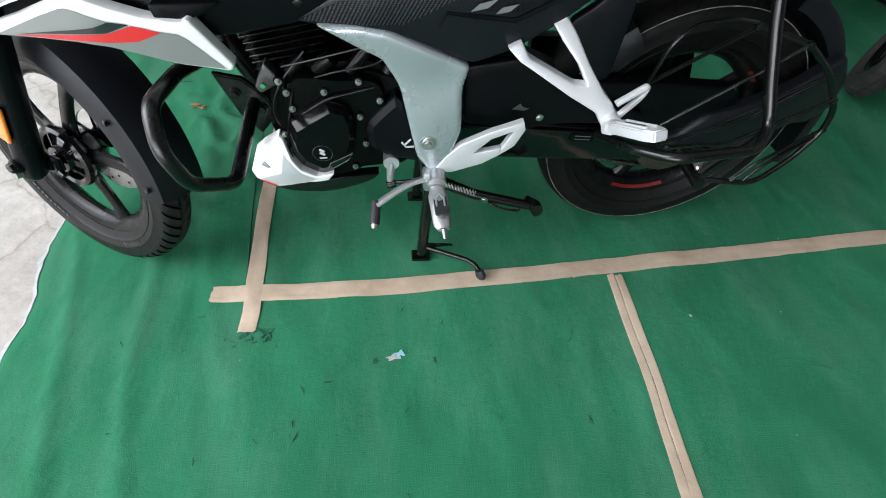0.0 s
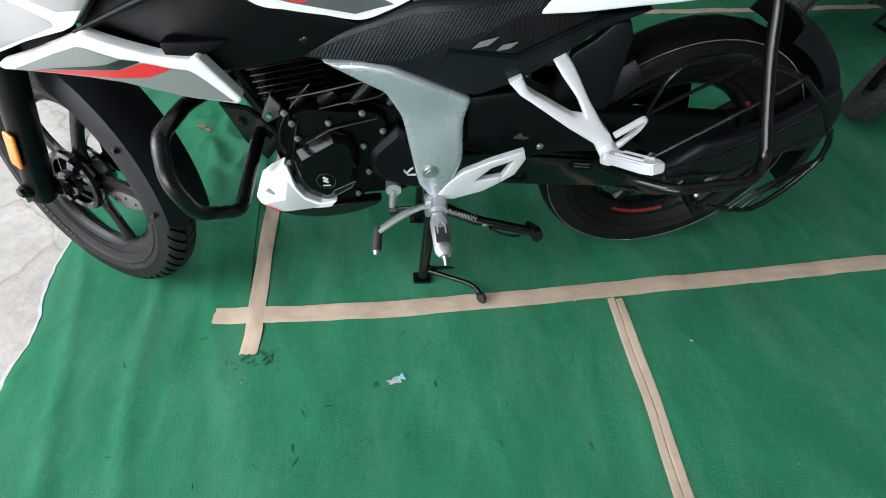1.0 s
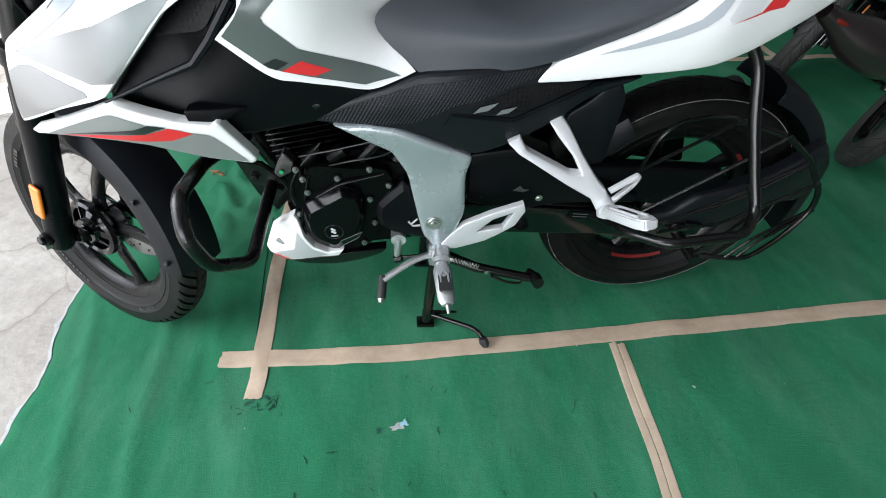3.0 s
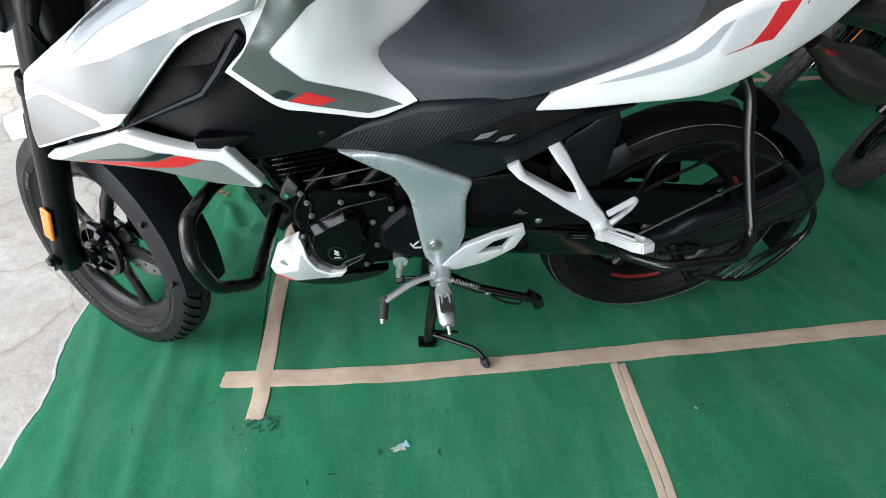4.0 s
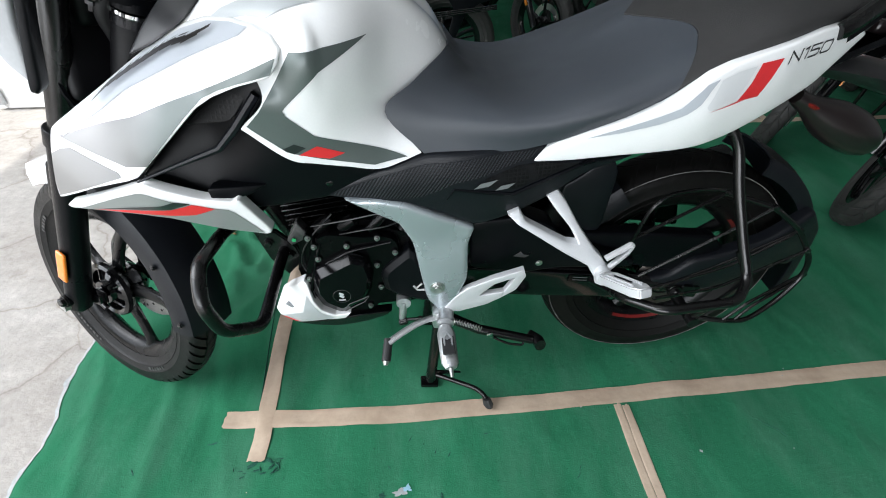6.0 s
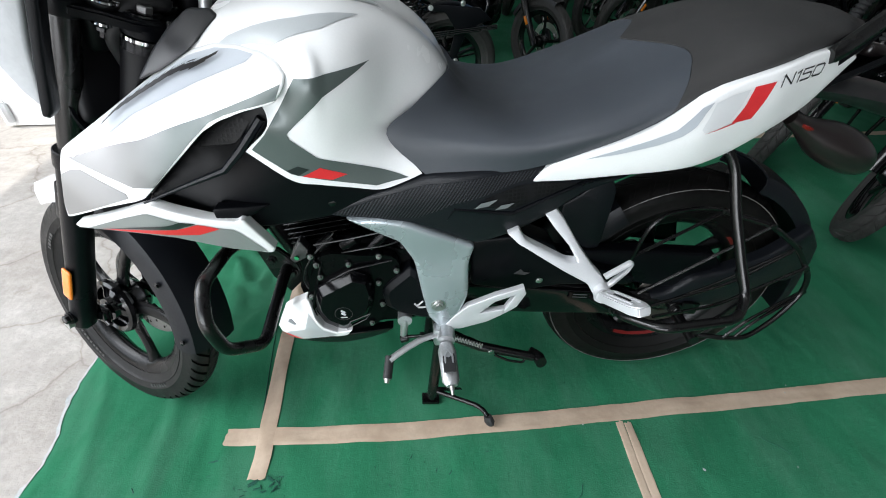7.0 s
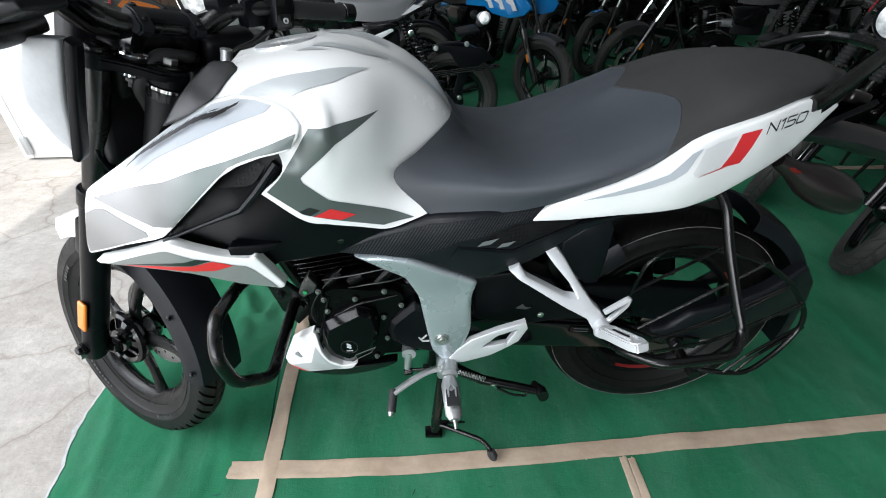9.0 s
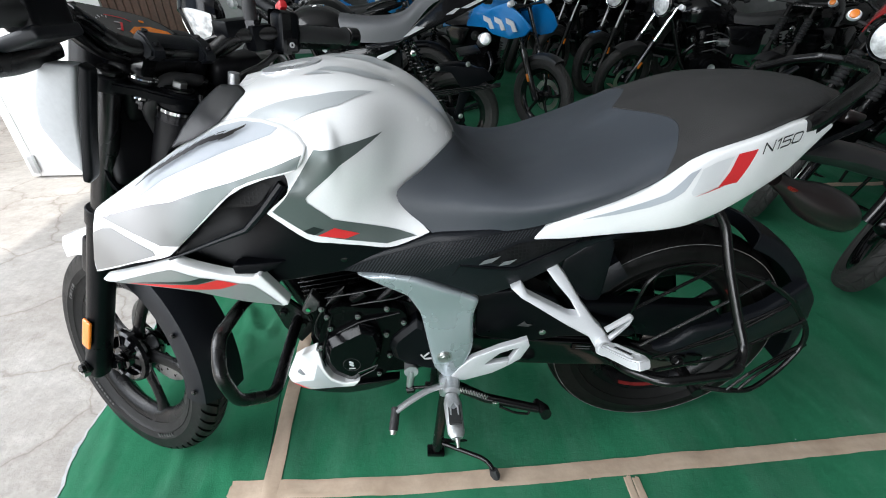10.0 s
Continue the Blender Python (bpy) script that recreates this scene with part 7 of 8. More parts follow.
lab = part("warning_plate", box(bmesh.new(), (0.055, 0.001, 0.020), pose(0.445, -0.1320, 0.415, 0, 7, 0)), CASE_BLACK, cc, "small black printed plate")
for dz in (0.004, -0.004):
    part("print_bar", box(bmesh.new(), (0.036, 0.0008, 0.0022), pose(0.445, -0.1328, 0.415 + dz, 0, 7, 0)), SCUFF, lab)
RW = Matrix.Translation(REAR_AT)
part("rear_hugger", arc_guard(0.334, 4, 56, 0.085, RW, 16, 0.05), SHEEN_PLASTIC, bike, "matt black inner rear mudguard")
part("hugger_side", panel([(0.473, -0.098, 0.712), (0.487, -0.098, 0.682), (0.487, -0.098, 0.658), (0.484, -0.098, 0.602), (0.479, -0.098, 0.534), (0.453, -0.098, 0.523), (0.374, -0.098, 0.605), (0.377, -0.098, 0.654), (0.414, -0.098, 0.679), (0.443, -0.098, 0.708)], 0.012, (), 0.03, 0.005), SHEEN_PLASTIC, bike, "matt black side of the inner mudguard")
mg = part("rear_mudguard", arc_guard(0.362, 112, 196, 0.082, RW, 20, 0.040), SHEEN_PLASTIC, bike, "matt black rear tyre hugger")
part("mudguard_arm", panel([(0.600, -0.122, 0.385), (0.672, -0.124, 0.401), (0.716, -0.126, 0.448), (0.806, -0.128, 0.473), (0.877, -0.126, 0.502), (0.934, -0.120, 0.540), (0.975, -0.108, 0.565), (1.030, -0.094, 0.500), (1.045, -0.090, 0.430), (0.995, -0.100, 0.392), (0.955, -0.105, 0.400), (0.80, -0.120, 0.345), (0.700, -0.122, 0.325)], 0.022, [(0.80, -0.134, 0.44), (0.90, -0.130, 0.47)], 0.024, 0.010), SHEEN_PLASTIC, mg, "matt black mudguard support")
for s in (-1, 1):
    part("swing_arm_web", panel([(0.36, -0.112, 0.538), (0.50, -0.112, 0.531), (0.62, -0.112, 0.522), (0.76, -0.112, 0.505), (0.79, -0.112, 0.47), (0.74, -0.112, 0.40), (0.65, -0.112, 0.41), (0.50, -0.112, 0.45), (0.36, -0.112, 0.47)], 0.025, (), 0.05, 0.008) if s < 0 else mirrored(panel([(0.36, -0.112, 0.538), (0.50, -0.112, 0.531), (0.62, -0.112, 0.522), (0.76, -0.112, 0.505), (0.79, -0.112, 0.40), (0.50, -0.112, 0.45), (0.36, -0.112, 0.47)], 0.025, (), 0.05, 0.008)), PLASTIC, bike, "black pressed swing arm side")
sg = part("saree_guard", tube(bmesh.new(), filleted([(0.602, -0.188, 0.836), (0.636, -0.203, 0.792), (0.651, -0.235, 0.712), (0.672, -0.275, 0.625), (0.688, -0.310, 0.560), (0.650, -0.352, 0.548), (0.500, -0.368, 0.552), (0.455, -0.315, 0.532), (0.450, -0.235, 0.490), (0.440, -0.200, 0.475)], 0.022), 0.0095, 14), TUBE_BLACK, bike, "black tubular wheel-side dress guard")
part("weld_collar", tube(bmesh.new(), [(0.6755, -0.280, 0.608), (0.683, -0.292, 0.588)], 0.0112, 14), TUBE_BLACK, sg)
part("guard_loop", tube(bmesh.new(), filleted([(0.700, -0.215, 0.352), (0.770, -0.232, 0.350), (0.837, -0.222, 0.334), (0.905, -0.205, 0.385), (0.943, -0.192, 0.449), (0.930, -0.194, 0.500), (0.8707, -0.188, 0.577), (0.7797, -0.194, 0.6445), (0.684, -0.172, 0.669)], 0.03), 0.0060, 10), TUBE_BLACK, sg)
for pts in (
    [(0.504, -0.192, 0.560), (0.515, -0.205, 0.662), (0.545, -0.200, 0.690), (0.620, -0.185, 0.690), (0.684, -0.170, 0.672)],
    [(0.510, -0.192, 0.581), (0.684, -0.170, 0.666)],
    [(0.555, -0.180, 0.460), (0.690, -0.192, 0.572), (0.7797, -0.196, 0.6445)],
    [(0.600, -0.200, 0.440), (0.720, -0.198, 0.497), (0.8707, -0.188, 0.577)],
    [(0.560, -0.230, 0.470), (0.740, -0.205, 0.500), (0.860, -0.190, 0.568)],
    [(0.500, -0.330, 0.545), (0.700, -0.240, 0.470), (0.906, -0.198, 0.528)],
    [(0.768, -0.231, 0.353), (0.800, -0.232, 0.405), (0.943, -0.190, 0.449)],
    [(0.800, -0.227, 0.345), (0.825, -0.226, 0.392), (0.938, -0.193, 0.436)]):
    part("guard_rod", tube(bmesh.new(), filleted(pts, 0.03), 0.0036, 8), TUBE_BLACK, sg)
for p in ((0.684, -0.172, 0.669), (0.7797, -0.196, 0.6445), (0.8707, -0.189, 0.577), (0.906, -0.198, 0.528), (0.943, -0.192, 0.449)):
    part("rod_weld", box(bmesh.new(), (0.014, 0.008, 0.012), pose(*p, 0, 35, 0), 0.003), TUBE_BLACK, sg)
part("guard_clamp", tube(bmesh.new(), [(0.700, -0.120, 0.344), (0.700, -0.230, 0.344)], 0.013, 12), TUBE_BLACK, sg)
part("clamp_bolt", bolt(bmesh.new(), (0.703, -0.196, 0.366), 0.006, 0.006), STEEL, sg)
part("guard_stay", tube(bmesh.new(), [(0.690, -0.312, 0.560), (0.712, -0.26, 0.46), (0.703, -0.215, 0.352)], 0.0075, 10), TUBE_BLACK, sg)
bm = tube(bmesh.new(), [(0.40, 0.14, 0.42), (0.60, 0.17, 0.44), (0.95, 0.20, 0.52)], [0.035, 0.05, 0.055], 18)
part("silencer", bm, TUBE_BLACK, bike, "black exhaust silencer")
bm = tube(bmesh.new(), smooth_path([(-0.20, 0.03, 0.62), (-0.27, 0.06, 0.52), (-0.20, 0.10, 0.36), (0.10, 0.12, 0.34), (0.40, 0.14, 0.42)], 6), 0.02, 14)
part("exhaust_pipe", bm, TUBE_BLACK, bike)
part("rear_shock", tube(bmesh.new(), [(0.30, 0, 0.48), (0.26, 0, 0.72)], 0.035, 16), GLOSS_BLACK, bike)
part("sub_frame", tube(bmesh.new(), [(0.15, -0.12, 0.70), (0.45, -0.14, 0.78), (0.80, -0.09, 0.88)], 0.016, 12), TUBE_BLACK, bike)
part("sub_frame", tube(bmesh.new(), [(0.15, 0.12, 0.70), (0.45, 0.14, 0.78), (0.80, 0.09, 0.88)], 0.016, 12), TUBE_BLACK, bike)

# ---- parked motorcycles behind ----


def simple_wheel(parent, name, m, R, w, rim_r, rim_mat=GLOSS_BLACK, disc=True, cells=30):
    wh = part(name, rim_mesh(rim_r, w * 0.6), rim_mat, parent, "", m)
    part("tyre", tyre_mesh(R, w, rim_r, cells), PARKED_TYRE, wh, "", m, 28)
    for k in range(5):
        part("spoke", spoke_mesh(0.4 + 2 * math.pi * k / 5, 0.03, rim_r - 0.02, 0.015), GLOSS_BLACK, wh, "", m)
    part("hub", lathe(bmesh.new(), [(0.012, -0.06), (0.03, -0.055), (0.045, -0.03), (0.045, 0.03), (0.03, 0.055), (0.012, 0.06)], 20), GLOSS_BLACK, wh, "", m)
    if disc:
        part("brake_disc", disc_mesh(0.12, 0.08), STEEL, wh, "", m @ Matrix.Translation((0, -0.055, 0)))
    return wh


def parked_bike(label, paint, rim_mat=GLOSS_BLACK, gaiters=False, lens=CLEAR_LENS, visor=False, stripe=None, guard=False, steer=0.0, tubes=CHROME, sport=False, glass=CLEAR_LENS, lift=0.0, cowl=None):
    """A commuter motorcycle, facing -x, standing upright with its base at the origin."""
    b = thing("parked_motorcycle", label, "motorcycle", "parked motorcycles behind")
    head = Vector((-0.42, 0, 0.88))
    up = Vector((math.sin(radians(26)), 0, math.cos(radians(26))))
    fwd = Vector((-up.z, 0, up.x))
    turn = Matrix.Translation(head) @ Matrix.Rotation(radians(steer), 4, up) @ Matrix.Translation(-head)
    axle = head + fwd * 0.05 - up * ((0.88 + fwd.z * 0.05 - 0.295) / up.z)
    simple_wheel(b, "front_wheel", turn @ Matrix.Translation(axle), 0.295, 0.085, 0.215, rim_mat)
    simple_wheel(b, "rear_wheel", Matrix.Translation((0.63, 0, 0.305)), 0.305, 0.105, 0.215, rim_mat, False)
    for s in (-1, 1):
        y = Vector((0, s * 0.085, 0))
        t0 = head + fwd * 0.05
        if gaiters:
            n = 19
            bm = tube(bmesh.new(), [t0 - up * (0.085 + 0.17 * k / (n - 1)) + y for k in range(n)], [0.030 if k % 2 else 0.021 for k in range(n)], 14)
            part("fork_gaiter", bm, GRIP_RUBBER, b, "ribbed black rubber fork gaiter", turn)
        part("fork_tube", rod(bmesh.new(), t0 + y, t0 - up * 0.34 + y, 0.016, 14), tubes, b, "slim fork tube", turn)
        part("fork_slider", tube(bmesh.new(), [t0 - up * 0.30 + y, t0 - up * 0.32 + y, axle + y - up * 0.02], [0.022, 0.027, 0.024], 14), GLOSS_BLACK, b, "", turn)
        part("reflector", box(bmesh.new(), (0.022, 0.008, 0.06), Matrix.Translation(axle + up * 0.16 + Vector((0, s * 0.112, 0))) @ pose(0, 0, 0, 0, 26, 0), 0.003), ORANGE, b, "", turn)
        st = rod(bmesh.new(), head + fwd * 0.11 + Vector((0, s * 0.05, 0.0)), head + fwd * 0.13 + Vector((0, s * 0.17, 0.0)), 0.008)
        ind = part("front_indicator", st, GRIP_RUBBER, b, "", turn)
        p = head + fwd * 0.14 + Vector((0, s * 0.20, lift * 0.6))
        part("indicator_lens", tube(bmesh.new(), [p + fwd * 0.024, p + fwd * 0.018, p - fwd * 0.008, p - fwd * 0.028], [0.012, 0.028, 0.031, 0.013], 16, flat=0.75), CLEAR_LENS, ind, "clear indicator lens", turn)
        if lens is not CLEAR_LENS:
            part("indicator_bulb", tube(bmesh.new(), [p + fwd * 0.020, p + fwd * 0.027, p + fwd * 0.029], [0.020, 0.018, 0.008], 12), ORANGE, ind, "amber bulb", turn)
    part("front_mudguard", arc_guard(0.315, 62, 150, 0.055, turn @ Matrix.Translation(axle), 16, 0.035), PARKED_GUARD, b, "dusty black front mudguard")
    if stripe:
        part("mudguard_stripe", arc_guard(0.3225, 74, 96, 0.030, turn @ Matrix.Translation(axle), 6, 0.0, 0.002), stripe, b, "blue mudguard stripe")
    if glass is not CASE_BLACK:
        lamp = Vector((-0.80, -0.10, 0.935)) if sport else head + fwd * 0.14 + Vector((0, 0, lift - 0.035))
        big = 1.5 if sport else 1.0
        lamp_m = Matrix.Translation(lamp) @ pose(0, 0, 0, 0, 0, 55) if sport else turn @ Matrix.Translation(lamp)
        shell = part("headlamp", lathe(bmesh.new(), [(0.03 * big, -0.10), (0.075 * big, -0.07), (0.095 * big, -0.02), (0.100 * big, 0.02), (0.096 * big, 0.03)], 28, pose(0, 0, 0, 0, 0, 90)), GLOSS_BLACK, b, "round headlamp in a black shell", lamp_m)
        part("headlamp_lens", lathe(bmesh.new(), [(0.0, 0.050 * big), (0.045 * big, 0.046 * big), (0.082 * big, 0.034), (0.092 * big, 0.024)], 28, pose(0, 0, 0, 0, 0, 90)), glass, shell, "glass headlamp lens", lamp_m)
        part("lamp_rim", lathe(bmesh.new(), [(0.090 * big, 0.026), (0.100 * big, 0.030), (0.102 * big, 0.018)], 28, pose(0, 0, 0, 0, 0, 90)), CHROME if glass is CLEAR_LENS and not cowl else GLOSS_BLACK, shell, "", lamp_m)
        if sport:
            part("lamp_visor", surface(bmesh.new(), [
                [(-0.075, 0.0, 0.045), (-0.070, -0.10, 0.035), (-0.03, -0.165, 0.01)],
                [(-0.05, 0.0, 0.130), (-0.045, -0.09, 0.115), (-0.01, -0.160, 0.07)],
                [(0.03, 0.0, 0.190), (0.035, -0.08, 0.170), (0.06, -0.130, 0.12)]], 5, 5, thick=0.004), CASE_BLACK, shell, "smoked screen over the lamp", lamp_m)
            part("lamp_divider", tube(bmesh.new(), [(-0.078, -0.02, -0.14), (-0.092, 0.0, -0.06), (-0.082, 0.06, 0.04)], 0.010, 8), GLOSS_BLACK, shell, "", lamp_m)
        if cowl:
            part("lamp_cowl", surface(bmesh.new(), [
                [(-0.045, 0.0, 0.125), (-0.04, -0.07, 0.105), (-0.03, -0.120, 0.045), (-0.02, -0.130, -0.02)],
                [(0.0, 0.0, 0.180), (0.005, -0.075, 0.160), (0.02, -0.125, 0.090), (0.03, -0.135, 0.02)],
                [(0.07, 0.0, 0.215), (0.075, -0.07, 0.195), (0.08, -0.115, 0.135), (0.09, -0.130, 0.06)]], 5, 5, thick=0.004), cowl, shell, "deep red lamp cowl", lamp_m)
    bar = head + up * 0.10
    pts = filleted([bar + Vector((0.13, -0.36, 0.03)), bar + Vector((0.09, -0.24, 0.04)), bar + Vector((0, -0.12, 0.0)), bar + Vector((0, 0.12, 0.0)), bar + Vector((0.09, 0.24, 0.04)), bar + Vector((0.13, 0.36, 0.03))], 0.04)
    hb = part("handlebar", tube(bmesh.new(), pts, 0.012, 12), TUBE_BLACK, b, "", turn)
    for s in (-1, 1):
        part("grip", rod(bmesh.new(), bar + Vector((0.095, s * 0.25, 0.039)), bar + Vector((0.13, s * 0.36, 0.03)), 0.018, 14), GRIP_RUBBER, hb, "", turn)
        part("switch_housing", box(bmesh.new(), (0.05, 0.05, 0.05), Matrix.Translation(bar + Vector((0.085, s * 0.22, 0.036))), 0.01), PLASTIC, hb, "", turn)
        part("lever", tube(bmesh.new(), [bar + Vector((0.04, s * 0.2, 0.03)), bar + Vector((0.05, s * 0.36, 0.02))], 0.006, 8), CAST, hb, "", turn)
    part("instrument", box(bmesh.new(), (0.08, 0.19, 0.06), Matrix.Translation(head + Vector((-0.07, 0, 0.13))) @ pose(0, 0, 0, 0, 30, 0), 0.02, 3), PLASTIC, b, "", turn)
    part("fork_clamp", box(bmesh.new(), (0.07, 0.24, 0.03), Matrix.Translation(head + fwd * 0.025 + up * 0.01) @ pose(0, 0, 0, 0, 26, 0), 0.01), TUBE_BLACK, b, "", turn)
    tk = part("fuel_tank", surface(bmesh.new(), [
        [(-0.37, 0.0, 0.90), (-0.37, -0.07, 0.89), (-0.37, -0.11, 0.84), (-0.36, -0.10, 0.76)],
        [(-0.25, 0.0, 0.965), (-0.25, -0.11, 0.945), (-0.26, -0.165, 0.87), (-0.27, -0.16, 0.76)],
        [(-0.10, 0.0, 0.960), (-0.10, -0.11, 0.940), (-0.10, -0.155, 0.86), (-0.10, -0.15, 0.755)],
        [(0.06, 0.0, 0.86), (0.05, -0.08, 0.845), (0.04, -0.11, 0.80), (0.04, -0.12, 0.745)]], 6, 5, thick=-0.003), paint, b, "gloss painted fuel tank")
    part("fuel_cap", tube(bmesh.new(), [(-0.17, 0, 0.962), (-0.17, 0, 0.974)], 0.045, 20), CHROME, tk)
    if sport:
        part("seat", surface(bmesh.new(), [
            [(-0.04, 0.0, 0.93), (-0.04, -0.07, 0.92), (-0.04, -0.12, 0.89), (-0.03, -0.13, 0.80)],
            [(0.13, 0.0, 0.905), (0.13, -0.10, 0.90), (0.13, -0.15, 0.87), (0.13, -0.155, 0.785)],
            [(0.32, 0.0, 0.925), (0.32, -0.10, 0.92), (0.32, -0.15, 0.89), (0.31, -0.155, 0.80)],
            [(0.45, 0.0, 1.02), (0.45, -0.09, 1.015), (0.44, -0.13, 0.98), (0.40, -0.145, 0.885)],
            [(0.60, 0.0, 1.075), (0.60, -0.08, 1.07), (0.60, -0.11, 1.05), (0.55, -0.125, 1.0)],
            [(0.90, 0.0, 1.11), (0.90, -0.05, 1.10), (0.90, -0.07, 1.08), (0.90, -0.08, 1.04)]], 5, 4, thick=-0.003), SEAT_GREY, b, "stepped grey vinyl seat")
        both("tail_panel", panel([(0.10, -0.160, 0.775), (0.31, -0.160, 0.797), (0.40, -0.152, 0.880), (0.55, -0.135, 0.998), (0.88, -0.085, 1.045), (0.92, -0.07, 1.035), (0.65, -0.140, 0.915), (0.30, -0.165, 0.780), (0.12, -0.165, 0.755)], 0.02, (), 0.04, 0.004), GLOSS_BLACK, b, "gloss black upswept tail panel")
        for pts in (((0.33, 0.815), (0.40, 0.868), (0.45, 0.862), (0.36, 0.822)), ((0.575, 0.925), (0.63, 0.955), (0.655, 0.955), (0.61, 0.926)), ((0.66, 0.955), (0.76, 0.998), (0.80, 0.998), (0.70, 0.956))):
            bm = panel([(x, -0.172 + 0.09 * max(0, x - 0.36), z) for x, z in pts], 0.012, (), 0.05, 0.0, rounded=0)
            part("graphic_bar", bm, BRACKET, b, "pale graphic bar")
        both("side_panel", panel([(-0.06, -0.160, 0.735), (0.02, -0.165, 0.752), (0.26, -0.168, 0.785), (0.30, -0.165, 0.770), (0.22, -0.168, 0.66), (0.02, -0.165, 0.64)], 0.02, [(0.1, -0.178, 0.74)], 0.03, 0.008), GLOSS_BLACK, b, "gloss black side panel")
        part("graphic_bar", panel([(0.16, -0.182, 0.698), (0.17, -0.182, 0.715), (0.27, -0.176, 0.750), (0.285, -0.176, 0.738), (0.20, -0.180, 0.695)], 0.01, (), 0.05, 0.002), BRACKET, b, "white accent blade")
        part("plate_bracket", box(bmesh.new(), (0.13, 0.24, 0.016), pose(0.72, 0, 0.71, 0, -8, 0), 0.005), PLASTIC, b)
        part("rear_indicator_glass", tube(bmesh.new(), [(0.77, -0.13, 0.80), (0.79, -0.16, 0.80), (0.80, -0.20, 0.80), (0.80, -0.215, 0.80)], [0.012, 0.03, 0.034, 0.02], 14), CLEAR_LENS, b, "clear rear indicator lens")
        for k in range(3):
            part("sari_rail", rod(bmesh.new(), (0.36, -0.20, 0.475 + 0.012 * k), (0.90, -0.20, 0.535 + 0.008 * k), 0.005), TUBE_BLACK, b, "black guard rail")
        part("sari_guard", panel([(0.50, -0.19, 0.66), (0.80, -0.19, 0.64), (0.87, -0.19, 0.575), (0.80, -0.19, 0.56), (0.72, -0.19, 0.50), (0.66, -0.19, 0.36), (0.62, -0.19, 0.37), (0.66, -0.19, 0.53), (0.60, -0.19, 0.62), (0.50, -0.19, 0.63)], 0.008, (), 0.05, 0.003), PLASTIC, b, "black plastic guard frame")
        for x, z in ((0.66, 0.36), (0.60, 0.345), (0.70, 0.665), (0.52, 0.645)):
            part("guard_bolt", bolt(bmesh.new(), (x, -0.195, z), 0.011, 0.010), STEEL, b)
    else:
      part("seat", surface(bmesh.new(), [
        [(0.02, 0.0, 0.85), (0.02, -0.07, 0.845), (0.02, -0.11, 0.81), (0.02, -0.11, 0.76)],
        [(0.20, 0.0, 0.815), (0.20, -0.11, 0.81), (0.20, -0.145, 0.79), (0.20, -0.145, 0.745)],
        [(0.42, 0.0, 0.835), (0.42, -0.11, 0.832), (0.42, -0.14, 0.81), (0.42, -0.14, 0.765)],
        [(0.60, 0.0, 0.870), (0.60, -0.09, 0.865), (0.60, -0.12, 0.85), (0.60, -0.12, 0.81)],
        [(0.74, 0.0, 0.865), (0.74, -0.05, 0.86), (0.74, -0.07, 0.85), (0.74, -0.07, 0.83)]], 5, 4, thick=-0.003), VINYL_DARK, b, "long black vinyl seat")
    if not sport:
      both("tail_panel", panel([(0.22, -0.150, 0.735), (0.42, -0.150, 0.762), (0.62, -0.128, 0.812), (0.82, -0.07, 0.865), (0.80, -0.075, 0.82), (0.62, -0.125, 0.755), (0.40, -0.150, 0.700)], 0.02, (), 0.05, 0.004), paint, b, "gloss tail panel")
    if not sport:
      both("side_panel", panel([(-0.02, -0.150, 0.735), (0.20, -0.158, 0.738), (0.30, -0.155, 0.70), (0.20, -0.160, 0.58), (0.06, -0.160, 0.60)], 0.02, (), 0.05, 0.006), GLOSS_BLACK, b, "gloss black side panel")
    part("tail_lamp", box(bmesh.new(), (0.05, 0.12, 0.05), pose(0.83, 0, 0.83 + 0.16 * sport), 0.015), SMOKED_LENS, b)
    part("rear_mudguard", arc_guard(0.335, 70, 172 - 40 * sport, 0.068, Matrix.Translation((0.63, 0, 0.305)), 16, 0.03), PLASTIC, b, "black rear mudguard")
    for s in (-1, 1):
        part("shock_body", rod(bmesh.new(), (0.47 - 0.09 * sport, s * 0.135, 0.72), (0.585, s * 0.135, 0.36), 0.014, 12), TUBE_BLACK, b)
        sp = [Vector((0.478 - 0.085 * sport, s * 0.135, 0.690)).lerp(Vector((0.560, s * 0.135, 0.435)), i / 120) + 0.030 * Vector((math.cos(i * 0.55) * 0.94, math.sin(i * 0.55), math.cos(i * 0.55) * 0.32)) for i in range(121)]
        part("shock_spring", tube(bmesh.new(), sp, 0.0055, 6), TUBE_BLACK, b, "black coil spring")
        part("shock_bolt", bolt(bmesh.new(), (0.468 - 0.09 * sport, s * 0.165, 0.725), 0.015, 0.012, (0, s, 0)), CHROME, b)
        part("swing_arm", tube(bmesh.new(), [(0.12, s * 0.10, 0.40), (0.66, s * 0.11, 0.30)], [0.024, 0.02], 10), TUBE_BLACK, b)
        part("foot_rest", rod(bmesh.new(), (0.06, s * 0.12, 0.33), (0.06, s * 0.30, 0.32), 0.014), GRIP_RUBBER, b)
        part("pillion_rest", rod(bmesh.new(), (0.34, s * 0.12, 0.40), (0.36, s * 0.27, 0.40), 0.013), GRIP_RUBBER, b)
        part("rear_indicator", tube(bmesh.new(), [(0.78, s * 0.06, 0.78), (0.78, s * 0.13, 0.775), (0.78, s * 0.15, 0.775), (0.79, s * 0.20, 0.775)], [0.008, 0.01, 0.028, 0.014], 12), GRIP_RUBBER, b)
